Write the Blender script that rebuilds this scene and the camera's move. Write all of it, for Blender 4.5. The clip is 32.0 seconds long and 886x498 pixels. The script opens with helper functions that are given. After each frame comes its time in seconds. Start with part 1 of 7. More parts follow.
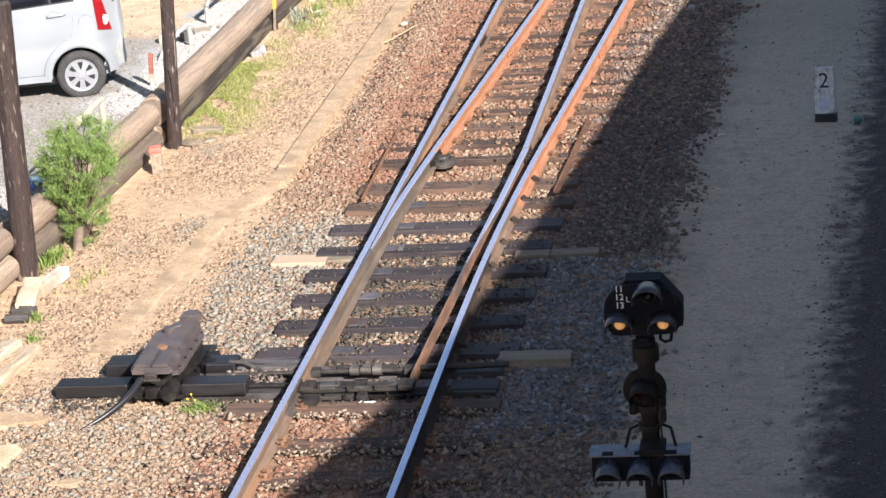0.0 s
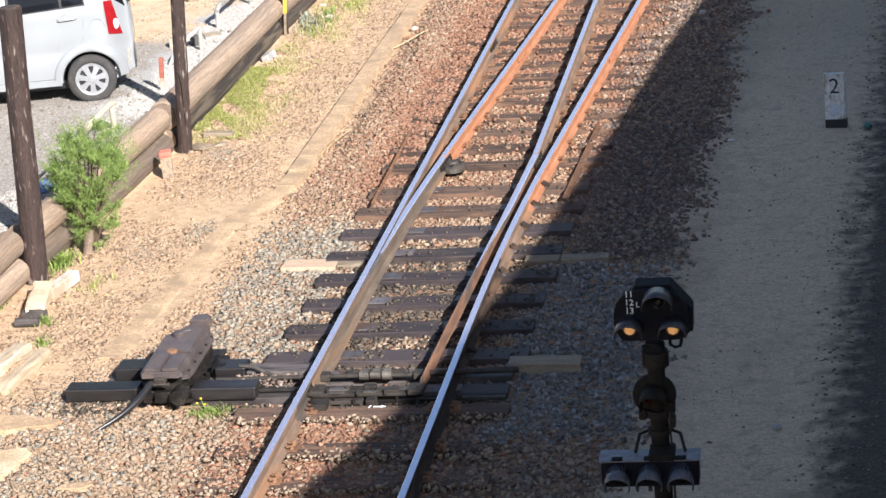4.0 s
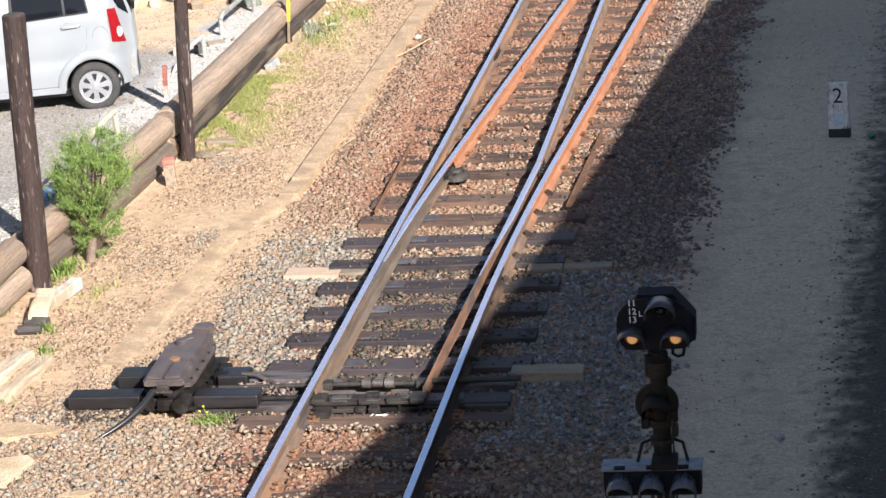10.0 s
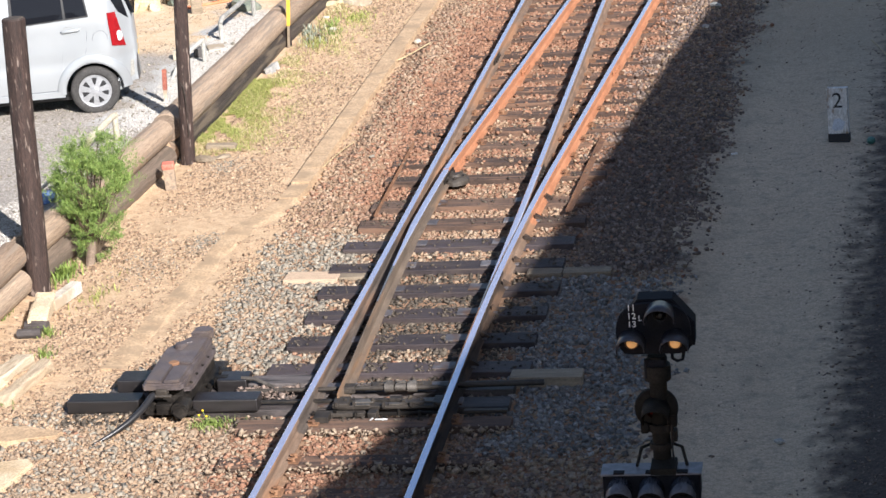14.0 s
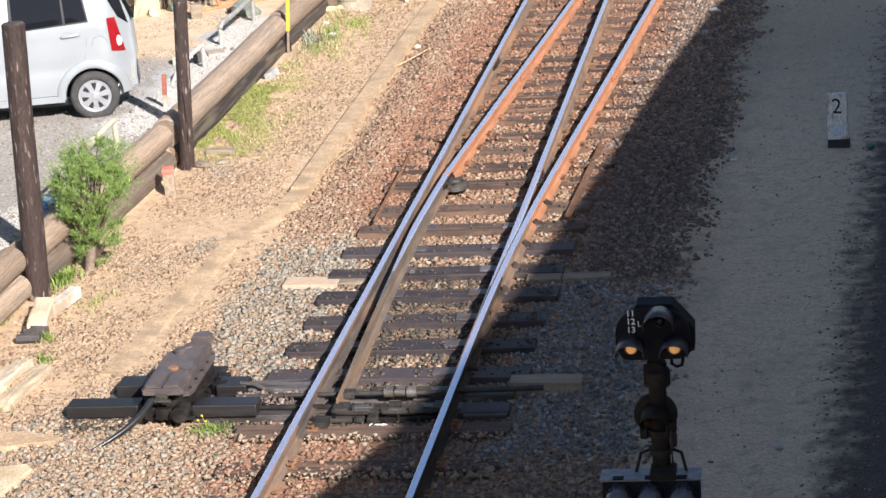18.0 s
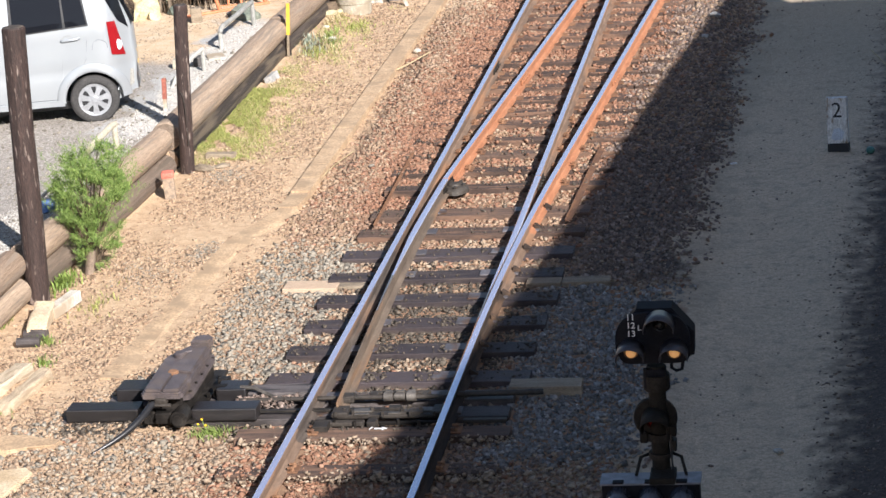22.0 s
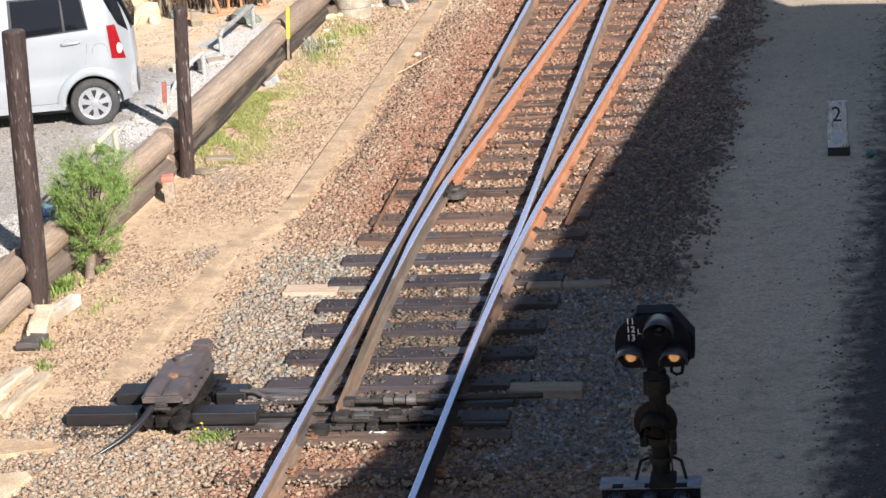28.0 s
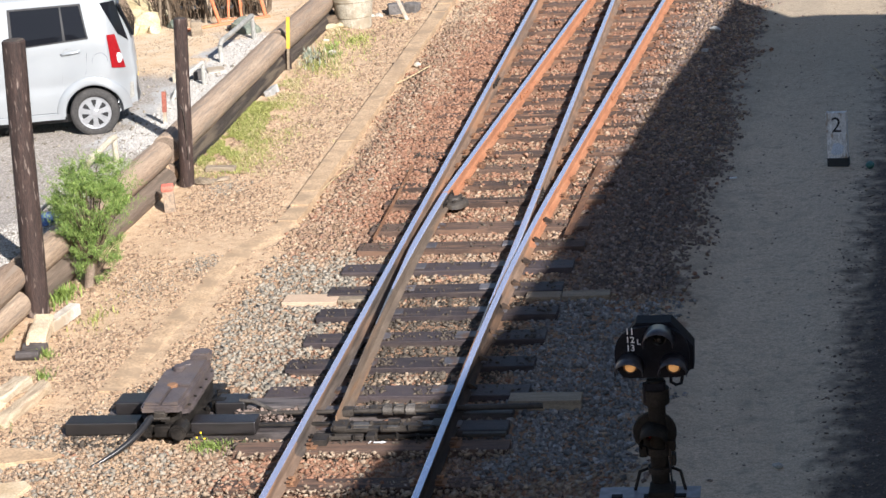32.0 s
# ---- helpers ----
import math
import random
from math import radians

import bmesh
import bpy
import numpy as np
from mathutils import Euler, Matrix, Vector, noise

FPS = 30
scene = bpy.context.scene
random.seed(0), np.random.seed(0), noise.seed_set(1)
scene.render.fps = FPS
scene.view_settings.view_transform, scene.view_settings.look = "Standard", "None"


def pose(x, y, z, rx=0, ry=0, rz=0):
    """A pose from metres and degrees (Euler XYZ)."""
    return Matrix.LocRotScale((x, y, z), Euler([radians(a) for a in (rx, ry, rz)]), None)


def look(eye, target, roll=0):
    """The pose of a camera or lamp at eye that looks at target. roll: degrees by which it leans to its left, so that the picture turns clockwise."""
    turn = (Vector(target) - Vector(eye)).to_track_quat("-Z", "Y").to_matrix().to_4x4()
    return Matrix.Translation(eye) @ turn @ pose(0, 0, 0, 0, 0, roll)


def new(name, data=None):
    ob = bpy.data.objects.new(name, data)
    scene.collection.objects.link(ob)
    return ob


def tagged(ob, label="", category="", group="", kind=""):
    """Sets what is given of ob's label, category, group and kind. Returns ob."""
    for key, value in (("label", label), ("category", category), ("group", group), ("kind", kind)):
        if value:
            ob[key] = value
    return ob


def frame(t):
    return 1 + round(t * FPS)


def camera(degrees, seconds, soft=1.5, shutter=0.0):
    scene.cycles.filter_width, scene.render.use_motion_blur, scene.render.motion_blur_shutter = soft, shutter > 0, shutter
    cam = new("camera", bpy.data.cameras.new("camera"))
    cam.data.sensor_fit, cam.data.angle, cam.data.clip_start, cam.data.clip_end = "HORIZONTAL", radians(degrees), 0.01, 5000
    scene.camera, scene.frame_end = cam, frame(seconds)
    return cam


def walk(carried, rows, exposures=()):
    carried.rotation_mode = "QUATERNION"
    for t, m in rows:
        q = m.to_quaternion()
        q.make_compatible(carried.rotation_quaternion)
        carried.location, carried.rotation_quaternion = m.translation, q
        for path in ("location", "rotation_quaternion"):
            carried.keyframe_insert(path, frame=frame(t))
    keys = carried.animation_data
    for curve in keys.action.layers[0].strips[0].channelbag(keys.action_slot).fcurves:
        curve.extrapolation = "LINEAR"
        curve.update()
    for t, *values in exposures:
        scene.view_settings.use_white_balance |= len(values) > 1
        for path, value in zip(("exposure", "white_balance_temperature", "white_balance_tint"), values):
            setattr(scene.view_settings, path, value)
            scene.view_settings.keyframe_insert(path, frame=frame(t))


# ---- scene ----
EXPO = 1.0
cam = camera(20.707, 32.0, soft=1.5)


def aim(turn, tilt, lean):
    """The camera on its bridge: turned to the left of the track, tilted down and leaning, in degrees."""
    return pose(3.611, 0.0, 6.922, 90 - tilt, 0, turn) @ pose(0, 0, 0, 0, 0, -lean)


walk(cam, [
    (0, aim(9.472, 17.858, 4.690)),
    (0.5, aim(9.478, 17.879, 4.705)),
    (1, aim(9.501, 17.896, 4.728)),
    (1.5, aim(9.500, 17.883, 4.716)),
    (2, aim(9.575, 17.985, 4.758)),
    (2.5, aim(9.586, 17.918, 4.716)),
    (3, aim(9.652, 18.063, 4.774)),
    (3.5, aim(9.698, 17.878, 4.682)),
    (5.5, aim(9.692, 17.611, 4.550)),
    (6, aim(9.693, 17.584, 4.573)),
    (6.5, aim(9.689, 17.536, 4.526)),
    (7, aim(9.693, 17.466, 4.491)),
    (7.5, aim(9.715, 17.460, 4.470)),
    (8, aim(9.730, 17.441, 4.455)),
    (8.5, aim(9.736, 17.458, 4.475)),
    (9, aim(9.762, 17.519, 4.475)),
    (9.5, aim(9.762, 17.520, 4.483)),
    (10, aim(9.762, 17.520, 4.483)),
    (10.5, aim(9.757, 17.488, 4.461)),
    (11, aim(9.744, 17.462, 4.430)),
    (11.5, aim(9.746, 17.460, 4.417)),
    (12, aim(9.738, 17.442, 4.416)),
    (12.5, aim(9.738, 17.441, 4.421)),
    (13, aim(9.735, 17.375, 4.390)),
    (13.5, aim(9.740, 17.399, 4.416)),
    (14, aim(9.743, 17.419, 4.416)),
    (14.5, aim(9.734, 17.392, 4.377)),
    (16.5, aim(9.727, 17.346, 4.389)),
    (17, aim(9.732, 17.400, 4.397)),
    (17.5, aim(9.725, 17.333, 4.369)),
    (18, aim(9.719, 17.294, 4.356)),
    (18.5, aim(9.721, 17.287, 4.357)),
    (19, aim(9.719, 17.280, 4.351)),
    (19.5, aim(9.730, 17.286, 4.360)),
    (20, aim(9.716, 17.224, 4.349)),
    (20.5, aim(9.709, 17.168, 4.316)),
    (21, aim(9.716, 17.226, 4.356)),
    (21.5, aim(9.720, 17.234, 4.368)),
    (22, aim(9.710, 17.202, 4.337)),
    (22.5, aim(9.705, 17.185, 4.292)),
    (23, aim(9.697, 17.125, 4.277)),
    (23.5, aim(9.697, 17.119, 4.269)),
    (24, aim(9.696, 17.104, 4.276)),
    (24.5, aim(9.692, 17.064, 4.274)),
    (25, aim(9.694, 17.083, 4.282)),
    (25.5, aim(9.693, 17.108, 4.255)),
    (27.5, aim(9.690, 17.039, 4.263)),
    (28, aim(9.702, 17.113, 4.308)),
    (28.5, aim(9.694, 17.040, 4.282)),
    (29, aim(9.691, 17.042, 4.284)),
    (29.5, aim(9.690, 17.039, 4.263)),
    (30, aim(9.688, 17.002, 4.260)),
    (30.5, aim(9.684, 16.972, 4.227)),
    (31, aim(9.689, 16.986, 4.253)),
    (31.5, aim(9.675, 16.889, 4.204)),
    (32, aim(9.673, 16.877, 4.206)),
], exposures=[(0, EXPO + 0.06), (9, EXPO), (32, EXPO - 0.10)])

# ---- light ----
SUN_WAY = Vector((-0.6 * math.cos(radians(32)), 0.8 * math.cos(radians(32)), -math.sin(radians(32))))
world = bpy.data.worlds.new("sky")
scene.world = world
world.use_nodes = True
sky = world.node_tree.nodes.new("ShaderNodeTexSky")
sky.sky_type = "NISHITA"
sky.sun_disc = False
sky.sun_elevation, sky.sun_rotation = radians(32), radians(143)
sky.air_density, sky.dust_density, sky.ozone_density = 1.0, 1.4, 3.0
back = world.node_tree.nodes["Background"]
back.inputs["Strength"].default_value = 0.065
world.node_tree.links.new(sky.outputs[0], back.inputs["Color"])

sun = new("sun", bpy.data.lights.new("sun", "SUN"))
sun.data.energy, sun.data.angle, sun.data.color = 5.2, radians(0.6), (1.0, 0.955, 0.925)
sun.matrix_world = look(-SUN_WAY * 60, (0, 0, 0))

# ---- materials ----
def nodes_of(name):
    m = bpy.data.materials.new(name)
    m.use_nodes = True
    return m, m.node_tree.nodes, m.node_tree.links, m.node_tree.nodes["Principled BSDF"]


def ramp(nodes, colours):
    r = nodes.new("ShaderNodeValToRGB")
    while len(r.color_ramp.elements) < len(colours):
        r.color_ramp.elements.new(0.5)
    for i, (e, c) in enumerate(zip(r.color_ramp.elements, colours)):
        at, rgb = c if len(c) == 2 else (i / (len(colours) - 1), c)
        e.position, e.color = at, (*rgb, 1)
    return r


def surface(name, colours, scale=6.0, stretch=(1, 1, 1), rough=(0.6, 0.9), metal=0.0, bump=0.3, grain=60.0, vary="", stain=None, stain_scale=1.5, deep=0.01, coat=0.0, space="Object", stain_at=(0.5, 0.62)):
    """A surface with colours mixed by a broad noise, a fine grain for relief, and, on request, a change from piece to piece.
    vary: 'object' or 'island'. stain: a colour that lies on it in patches."""
    m, nodes, links, bsdf = nodes_of(name)
    at = nodes.new("ShaderNodeTexCoord")
    move = nodes.new("ShaderNodeMapping")
    move.inputs["Scale"].default_value = stretch
    links.new(nodes.new("ShaderNodeNewGeometry").outputs["Position"] if space == "world" else at.outputs["Object"], move.inputs["Vector"])
    where = move.outputs[0]
    broad, fine = nodes.new("ShaderNodeTexNoise"), nodes.new("ShaderNodeTexNoise")
    broad.inputs["Scale"].default_value, broad.inputs["Detail"].default_value, broad.inputs["Roughness"].default_value = scale, 8, 0.65
    fine.inputs["Scale"].default_value, fine.inputs["Detail"].default_value = grain, 5
    pick = broad.outputs["Fac"]
    if vary:
        info = nodes.new("ShaderNodeObjectInfo" if vary == "object" else "ShaderNodeNewGeometry")
        chance = info.outputs["Random" if vary == "object" else "Random Per Island"]
        shift = nodes.new("ShaderNodeVectorMath")
        shift.operation = "ADD"
        links.new(where, shift.inputs[0])
        big = nodes.new("ShaderNodeMath")
        big.operation, big.inputs[1].default_value = "MULTIPLY", 37.0
        links.new(chance, big.inputs[0])
        links.new(big.outputs[0], shift.inputs[1])
        where = shift.outputs[0]
        both = nodes.new("ShaderNodeMath")
        both.operation = "MULTIPLY_ADD"
        weight = 0.33 if vary == "island" else 0.35
        both.inputs[1].default_value = weight
        links.new(chance, both.inputs[0])
        lower = nodes.new("ShaderNodeMath")
        lower.operation, lower.inputs[1].default_value = "SUBTRACT", weight / 2
        links.new(broad.outputs["Fac"], lower.inputs[0])
        links.new(lower.outputs[0], both.inputs[2])
        pick = both.outputs[0]
    links.new(where, broad.inputs["Vector"])
    links.new(where, fine.inputs["Vector"])
    span = ramp(nodes, [(0.22 + 0.56 * i / (len(colours) - 1), c) for i, c in enumerate(colours)])
    links.new(pick, span.inputs[0])
    colour = span.outputs[0]
    grainy = nodes.new("ShaderNodeMix")
    grainy.data_type, grainy.blend_type = "RGBA", "MULTIPLY"
    speck = ramp(nodes, [(0.3, (0.55, 0.55, 0.55)), (0.62, (1.25, 1.25, 1.25))])
    links.new(fine.outputs["Fac"], speck.inputs[0])
    grainy.inputs[0].default_value = 0.75
    links.new(colour, grainy.inputs[6])
    links.new(speck.outputs[0], grainy.inputs[7])
    colour = grainy.outputs[2]
    if stain:
        spot = nodes.new("ShaderNodeTexNoise")
        spot.inputs["Scale"].default_value, spot.inputs["Detail"].default_value = stain_scale, 6
        links.new(where, spot.inputs["Vector"])
        mask = ramp(nodes, [(stain_at[0], (0, 0, 0)), (stain_at[1], (1, 1, 1))])
        links.new(spot.outputs["Fac"], mask.inputs[0])
        over = nodes.new("ShaderNodeMix")
        over.data_type = "RGBA"
        links.new(mask.outputs[0], over.inputs[0])
        links.new(colour, over.inputs[6])
        over.inputs[7].default_value = (*stain, 1)
        colour = over.outputs[2]
    links.new(colour, bsdf.inputs["Base Color"])
    dull = nodes.new("ShaderNodeMapRange")
    dull.inputs[3].default_value, dull.inputs[4].default_value = rough
    links.new(broad.outputs["Fac"], dull.inputs[0])
    links.new(dull.outputs[0], bsdf.inputs["Roughness"])
    bsdf.inputs["Metallic"].default_value = metal
    bsdf.inputs["Coat Weight"].default_value = coat
    if bump:
        relief = nodes.new("ShaderNodeBump")
        relief.inputs["Strength"].default_value, relief.inputs["Distance"].default_value = bump, deep
        links.new(fine.outputs["Fac"], relief.inputs["Height"])
        links.new(relief.outputs[0], bsdf.inputs["Normal"])
    return m


def plain(name, colour, rough=0.5, metal=0.0, coat=0.0):
    return surface(name, [tuple(v * 0.86 for v in colour), colour, tuple(min(1, v * 1.08) for v in colour)], 9, rough=(rough * 0.85, rough * 1.15), metal=metal, bump=0.06, grain=140, coat=coat, deep=0.002)


def glowing(name, colour, strength):
    m, nodes, links, bsdf = nodes_of(name)
    bsdf.inputs["Base Color"].default_value = (*colour, 1)
    bsdf.inputs["Emission Color"].default_value = (*colour, 1)
    bsdf.inputs["Emission Strength"].default_value = strength
    bsdf.inputs["Roughness"].default_value = 0.15
    return m


def glass(name, colour, rough=0.04):
    m, nodes, links, bsdf = nodes_of(name)
    bsdf.inputs["Base Color"].default_value = (*colour, 1)
    bsdf.inputs["Roughness"].default_value = rough
    bsdf.inputs["Specular IOR Level"].default_value = 0.3
    return m


def car_paint_material():
    m, nodes, links, bsdf = nodes_of("silver_white_car_paint")
    at, dust = nodes.new("ShaderNodeTexCoord"), nodes.new("ShaderNodeTexNoise")
    dust.inputs["Scale"].default_value, dust.inputs["Detail"].default_value = 1.4, 4
    links.new(at.outputs["Object"], dust.inputs["Vector"])
    tone = ramp(nodes, [(0.35, (0.335, 0.358, 0.378)), (0.65, (0.372, 0.395, 0.414))])
    links.new(dust.outputs["Fac"], tone.inputs[0])
    links.new(tone.outputs[0], bsdf.inputs["Base Color"])
    bsdf.inputs["Roughness"].default_value, bsdf.inputs["Metallic"].default_value = 0.38, 0.25
    bsdf.inputs["Coat Weight"].default_value, bsdf.inputs["Coat Roughness"].default_value = 0.7, 0.05
    return m


M = {
    "rail_side": surface("rusty_rail_side", [(0.085, 0.056, 0.04), (0.17, 0.112, 0.078), (0.26, 0.18, 0.13)], 3.5, (4, 0.7, 4), rough=(0.75, 0.95), bump=0.35, grain=70, stain=(0.27, 0.145, 0.08), stain_scale=0.9),
    "rail_rust": surface("orange_rusted_rail_side", [(0.24, 0.095, 0.045), (0.36, 0.155, 0.078), (0.42, 0.21, 0.115)], 3.5, (4, 0.8, 4), rough=(0.8, 0.95), bump=0.35, grain=70),
    "rail_dark": surface("oily_shade_dark_rail_side", [(0.022, 0.017, 0.015), (0.048, 0.036, 0.030), (0.10, 0.070, 0.052)], 3.5, (4, 0.7, 4), rough=(0.6, 0.9), bump=0.35, grain=70, stain=(0.12, 0.075, 0.05), stain_scale=1.3),
    "blade_rust": surface("streaked_rusty_blade_side", [(0.05, 0.033, 0.026), (0.20, 0.105, 0.066), (0.36, 0.18, 0.10)], 2.6, (4, 0.9, 4), rough=(0.7, 0.95), bump=0.4, grain=60, stain=(0.10, 0.072, 0.056), stain_scale=1.8),
    "rail_top": surface("polished_rail_head", [(0.76, 0.72, 0.87), (0.84, 0.80, 0.95), (0.90, 0.86, 0.99)], 2.0, (9, 0.35, 1), rough=(0.16, 0.30), metal=0.78, bump=0.03, grain=60),
    "rail_worn": surface("dull_worn_rail_head", [(0.36, 0.30, 0.26), (0.52, 0.48, 0.46), (0.62, 0.62, 0.64)], 2.0, (9, 0.35, 1), rough=(0.25, 0.5), metal=0.9, bump=0.05, grain=60),
    "blade_side": surface("greasy_rusty_blade_side", [(0.055, 0.042, 0.033), (0.13, 0.097, 0.072), (0.22, 0.168, 0.126)], 2.8, (4, 0.5, 4), rough=(0.55, 0.9), bump=0.3, grain=60, stain=(0.21, 0.125, 0.072), stain_scale=1.3),
    "sleeper": surface("creosoted_sleeper_wood", [(0.024, 0.018, 0.0195), (0.043, 0.0325, 0.0355), (0.074, 0.058, 0.062)], 4.0, (0.8, 7, 5), rough=(0.5, 0.75), bump=0.45, grain=45, vary="object", stain=(0.07, 0.052, 0.045), stain_scale=2.6),
    "sleeper_rust": surface("rust_dusted_sleeper_wood", [(0.045, 0.029, 0.023), (0.082, 0.052, 0.040), (0.135, 0.087, 0.064)], 4.0, (0.8, 7, 5), rough=(0.75, 0.95), bump=0.6, grain=45, vary="object", stain=(0.18, 0.105, 0.07), stain_scale=2.2),
    "old_wood": surface("weathered_grey_wood", [(0.11, 0.085, 0.06), (0.24, 0.19, 0.135), (0.38, 0.31, 0.23)], 3.0, (1, 9, 6), rough=(0.8, 0.95), bump=0.6, grain=50, vary="object"),
    "timber_grey": surface("oil_greyed_timber", [(0.048, 0.040, 0.039), (0.088, 0.075, 0.073), (0.15, 0.129, 0.125)], 4.0, (0.8, 7, 5), rough=(0.45, 0.7), bump=0.45, grain=45, vary="object", stain=(0.035, 0.029, 0.027), stain_scale=2.2),
    "pale_board": surface("pale_pinkish_board", [(0.38, 0.265, 0.18), (0.53, 0.39, 0.28), (0.66, 0.515, 0.39)], 3.0, (1, 9, 6), rough=(0.8, 0.95), bump=0.5, grain=40, stain=(0.45, 0.33, 0.23), stain_scale=3),
    "bleached": surface("bleached_splintered_wood", [(0.36, 0.27, 0.18), (0.52, 0.415, 0.29), (0.64, 0.54, 0.41)], 3.0, (9, 1, 6), rough=(0.8, 0.95), bump=0.7, grain=40, vary="object", stain=(0.38, 0.29, 0.20), stain_scale=4),
    "rail_greasy": surface("greasy_grey_brown_rail_side", [(0.040, 0.031, 0.026), (0.082, 0.064, 0.053), (0.15, 0.118, 0.096)], 3.5, (4, 0.7, 4), rough=(0.6, 0.9), bump=0.35, grain=70, stain=(0.17, 0.105, 0.07), stain_scale=1.1),
    "plate": surface("greasy_steel_plate", [(0.06, 0.056, 0.062), (0.115, 0.108, 0.118), (0.18, 0.17, 0.18)], 8, rough=(0.35, 0.6), metal=0.2, bump=0.2, grain=90, vary="object", stain=(0.10, 0.06, 0.04), stain_scale=7),
    "plate_rust": surface("rusty_steel_plate", [(0.10, 0.05, 0.03), (0.19, 0.095, 0.05), (0.27, 0.145, 0.08)], 8, rough=(0.7, 0.95), bump=0.3, grain=90, vary="object"),
    "oily": surface("oily_black_steel", [(0.011, 0.010, 0.0095), (0.026, 0.023, 0.021), (0.065, 0.056, 0.048)], 9, rough=(0.3, 0.65), metal=0.3, bump=0.35, grain=80, vary="object"),
    "rod": surface("worn_grey_steel_rod", [(0.045, 0.039, 0.034), (0.105, 0.092, 0.08), (0.20, 0.178, 0.157)], 9, rough=(0.35, 0.6), metal=0.5, bump=0.25, grain=80, vary="object"),
    "rod_brown": surface("greasy_brown_steel", [(0.013, 0.0108, 0.009), (0.034, 0.028, 0.0235), (0.085, 0.071, 0.058)], 12, rough=(0.45, 0.8), metal=0.1, bump=0.4, grain=80, vary="object", stain=(0.035, 0.028, 0.023), stain_scale=12),
    "machine": surface("dusty_dark_grey_machine_paint", [(0.055, 0.044, 0.044), (0.092, 0.075, 0.075), (0.15, 0.126, 0.122)], 5, rough=(0.35, 0.6), bump=0.2, grain=70, stain=(0.11, 0.085, 0.074), stain_scale=6),
    "beam_black": surface("black_painted_timber", [(0.008, 0.0068, 0.007), (0.014, 0.0118, 0.0122), (0.027, 0.0225, 0.023)], 4, (1, 6, 5), rough=(0.32, 0.48), bump=0.25, grain=50, vary="object"),
    "cable": plain("black_cable_sheath", (0.02, 0.02, 0.022), 0.3),
    "pole": surface("dark_creosoted_pole", [(0.010, 0.006, 0.0052), (0.023, 0.0137, 0.0117), (0.05, 0.030, 0.025)], 6.0, (4, 4, 0.8), rough=(0.6, 0.9), bump=0.8, grain=24, vary="object", stain=(0.23, 0.18, 0.155), stain_scale=8, stain_at=(0.60, 0.70)),
    "log": surface("weathered_fence_log", [(0.21, 0.148, 0.104), (0.325, 0.238, 0.170), (0.44, 0.340, 0.250)], 3.4, (7, 0.35, 7), rough=(0.75, 0.95), bump=0.7, grain=30, vary="object", stain=(0.25, 0.195, 0.150), stain_scale=3.5),
    "log_brown": surface("brown_fence_log", [(0.085, 0.062, 0.047), (0.15, 0.112, 0.085), (0.235, 0.18, 0.137)], 3.2, (7, 0.35, 7), rough=(0.75, 0.95), bump=0.7, grain=30, vary="object", stain=(0.12, 0.092, 0.07), stain_scale=3.5),
    # colour darkened for the shade under the upper logs; also tops the posts
    "log_dark": surface("darkened_fence_log", [(0.018, 0.0135, 0.011), (0.037, 0.028, 0.023), (0.072, 0.055, 0.045)], 3.0, (7, 0.4, 7), rough=(0.75, 0.95), bump=0.7, grain=30, vary="object", stain=(0.11, 0.085, 0.06), stain_scale=2.5),
    "log_end": surface("cut_log_end", [(0.11, 0.08, 0.058), (0.20, 0.15, 0.112), (0.30, 0.235, 0.18)], 9, rough=(0.8, 0.95), bump=0.5, grain=60),
    "concrete": surface("pale_weathered_concrete", [(0.34, 0.30, 0.25), (0.50, 0.46, 0.40), (0.62, 0.58, 0.51)], 5, rough=(0.8, 0.95), bump=0.4, grain=70, vary="object", stain=(0.36, 0.29, 0.21), stain_scale=3),
    "old_concrete": surface("yellowed_old_concrete", [(0.26, 0.225, 0.165), (0.40, 0.36, 0.285), (0.52, 0.48, 0.39)], 5, rough=(0.8, 0.95), bump=0.4, grain=70, stain=(0.30, 0.25, 0.18), stain_scale=4),
    "grey_concrete": surface("grey_concrete", [(0.24, 0.235, 0.22), (0.36, 0.355, 0.34), (0.48, 0.47, 0.45)], 5, rough=(0.8, 0.95), bump=0.4, grain=70, vary="object"),
    "sandy_lid": surface("sand_covered_concrete_lid", [(0.33, 0.222, 0.135), (0.45, 0.315, 0.196), (0.54, 0.392, 0.255)], 4, rough=(0.85, 0.97), bump=0.5, grain=45, stain=(0.33, 0.235, 0.15), stain_scale=3.5, space="world"),
    "tan_block": surface("tan_clay_block", [(0.46, 0.34, 0.21), (0.60, 0.48, 0.33), (0.70, 0.60, 0.45)], 6, rough=(0.8, 0.95), bump=0.3, grain=80, vary="object"),
    "white_paint": surface("flaking_white_paint", [(0.48, 0.44, 0.40), (0.68, 0.67, 0.65), (0.82, 0.82, 0.82)], 11, (2.2, 2.2, 0.8), rough=(0.6, 0.85), bump=0.3, grain=60, stain=(0.27, 0.19, 0.12), stain_scale=7, stain_at=(0.56, 0.66)),
    "mark_white": plain("white_marking_paint", (0.80, 0.80, 0.80), 0.6),
    "mark_black": plain("black_marking_paint", (0.02, 0.02, 0.022), 0.6),
    "red_paint": surface("faded_red_paint", [(0.50, 0.11, 0.08), (0.64, 0.17, 0.12), (0.72, 0.27, 0.20)], 9, rough=(0.6, 0.85), bump=0.2, grain=80),
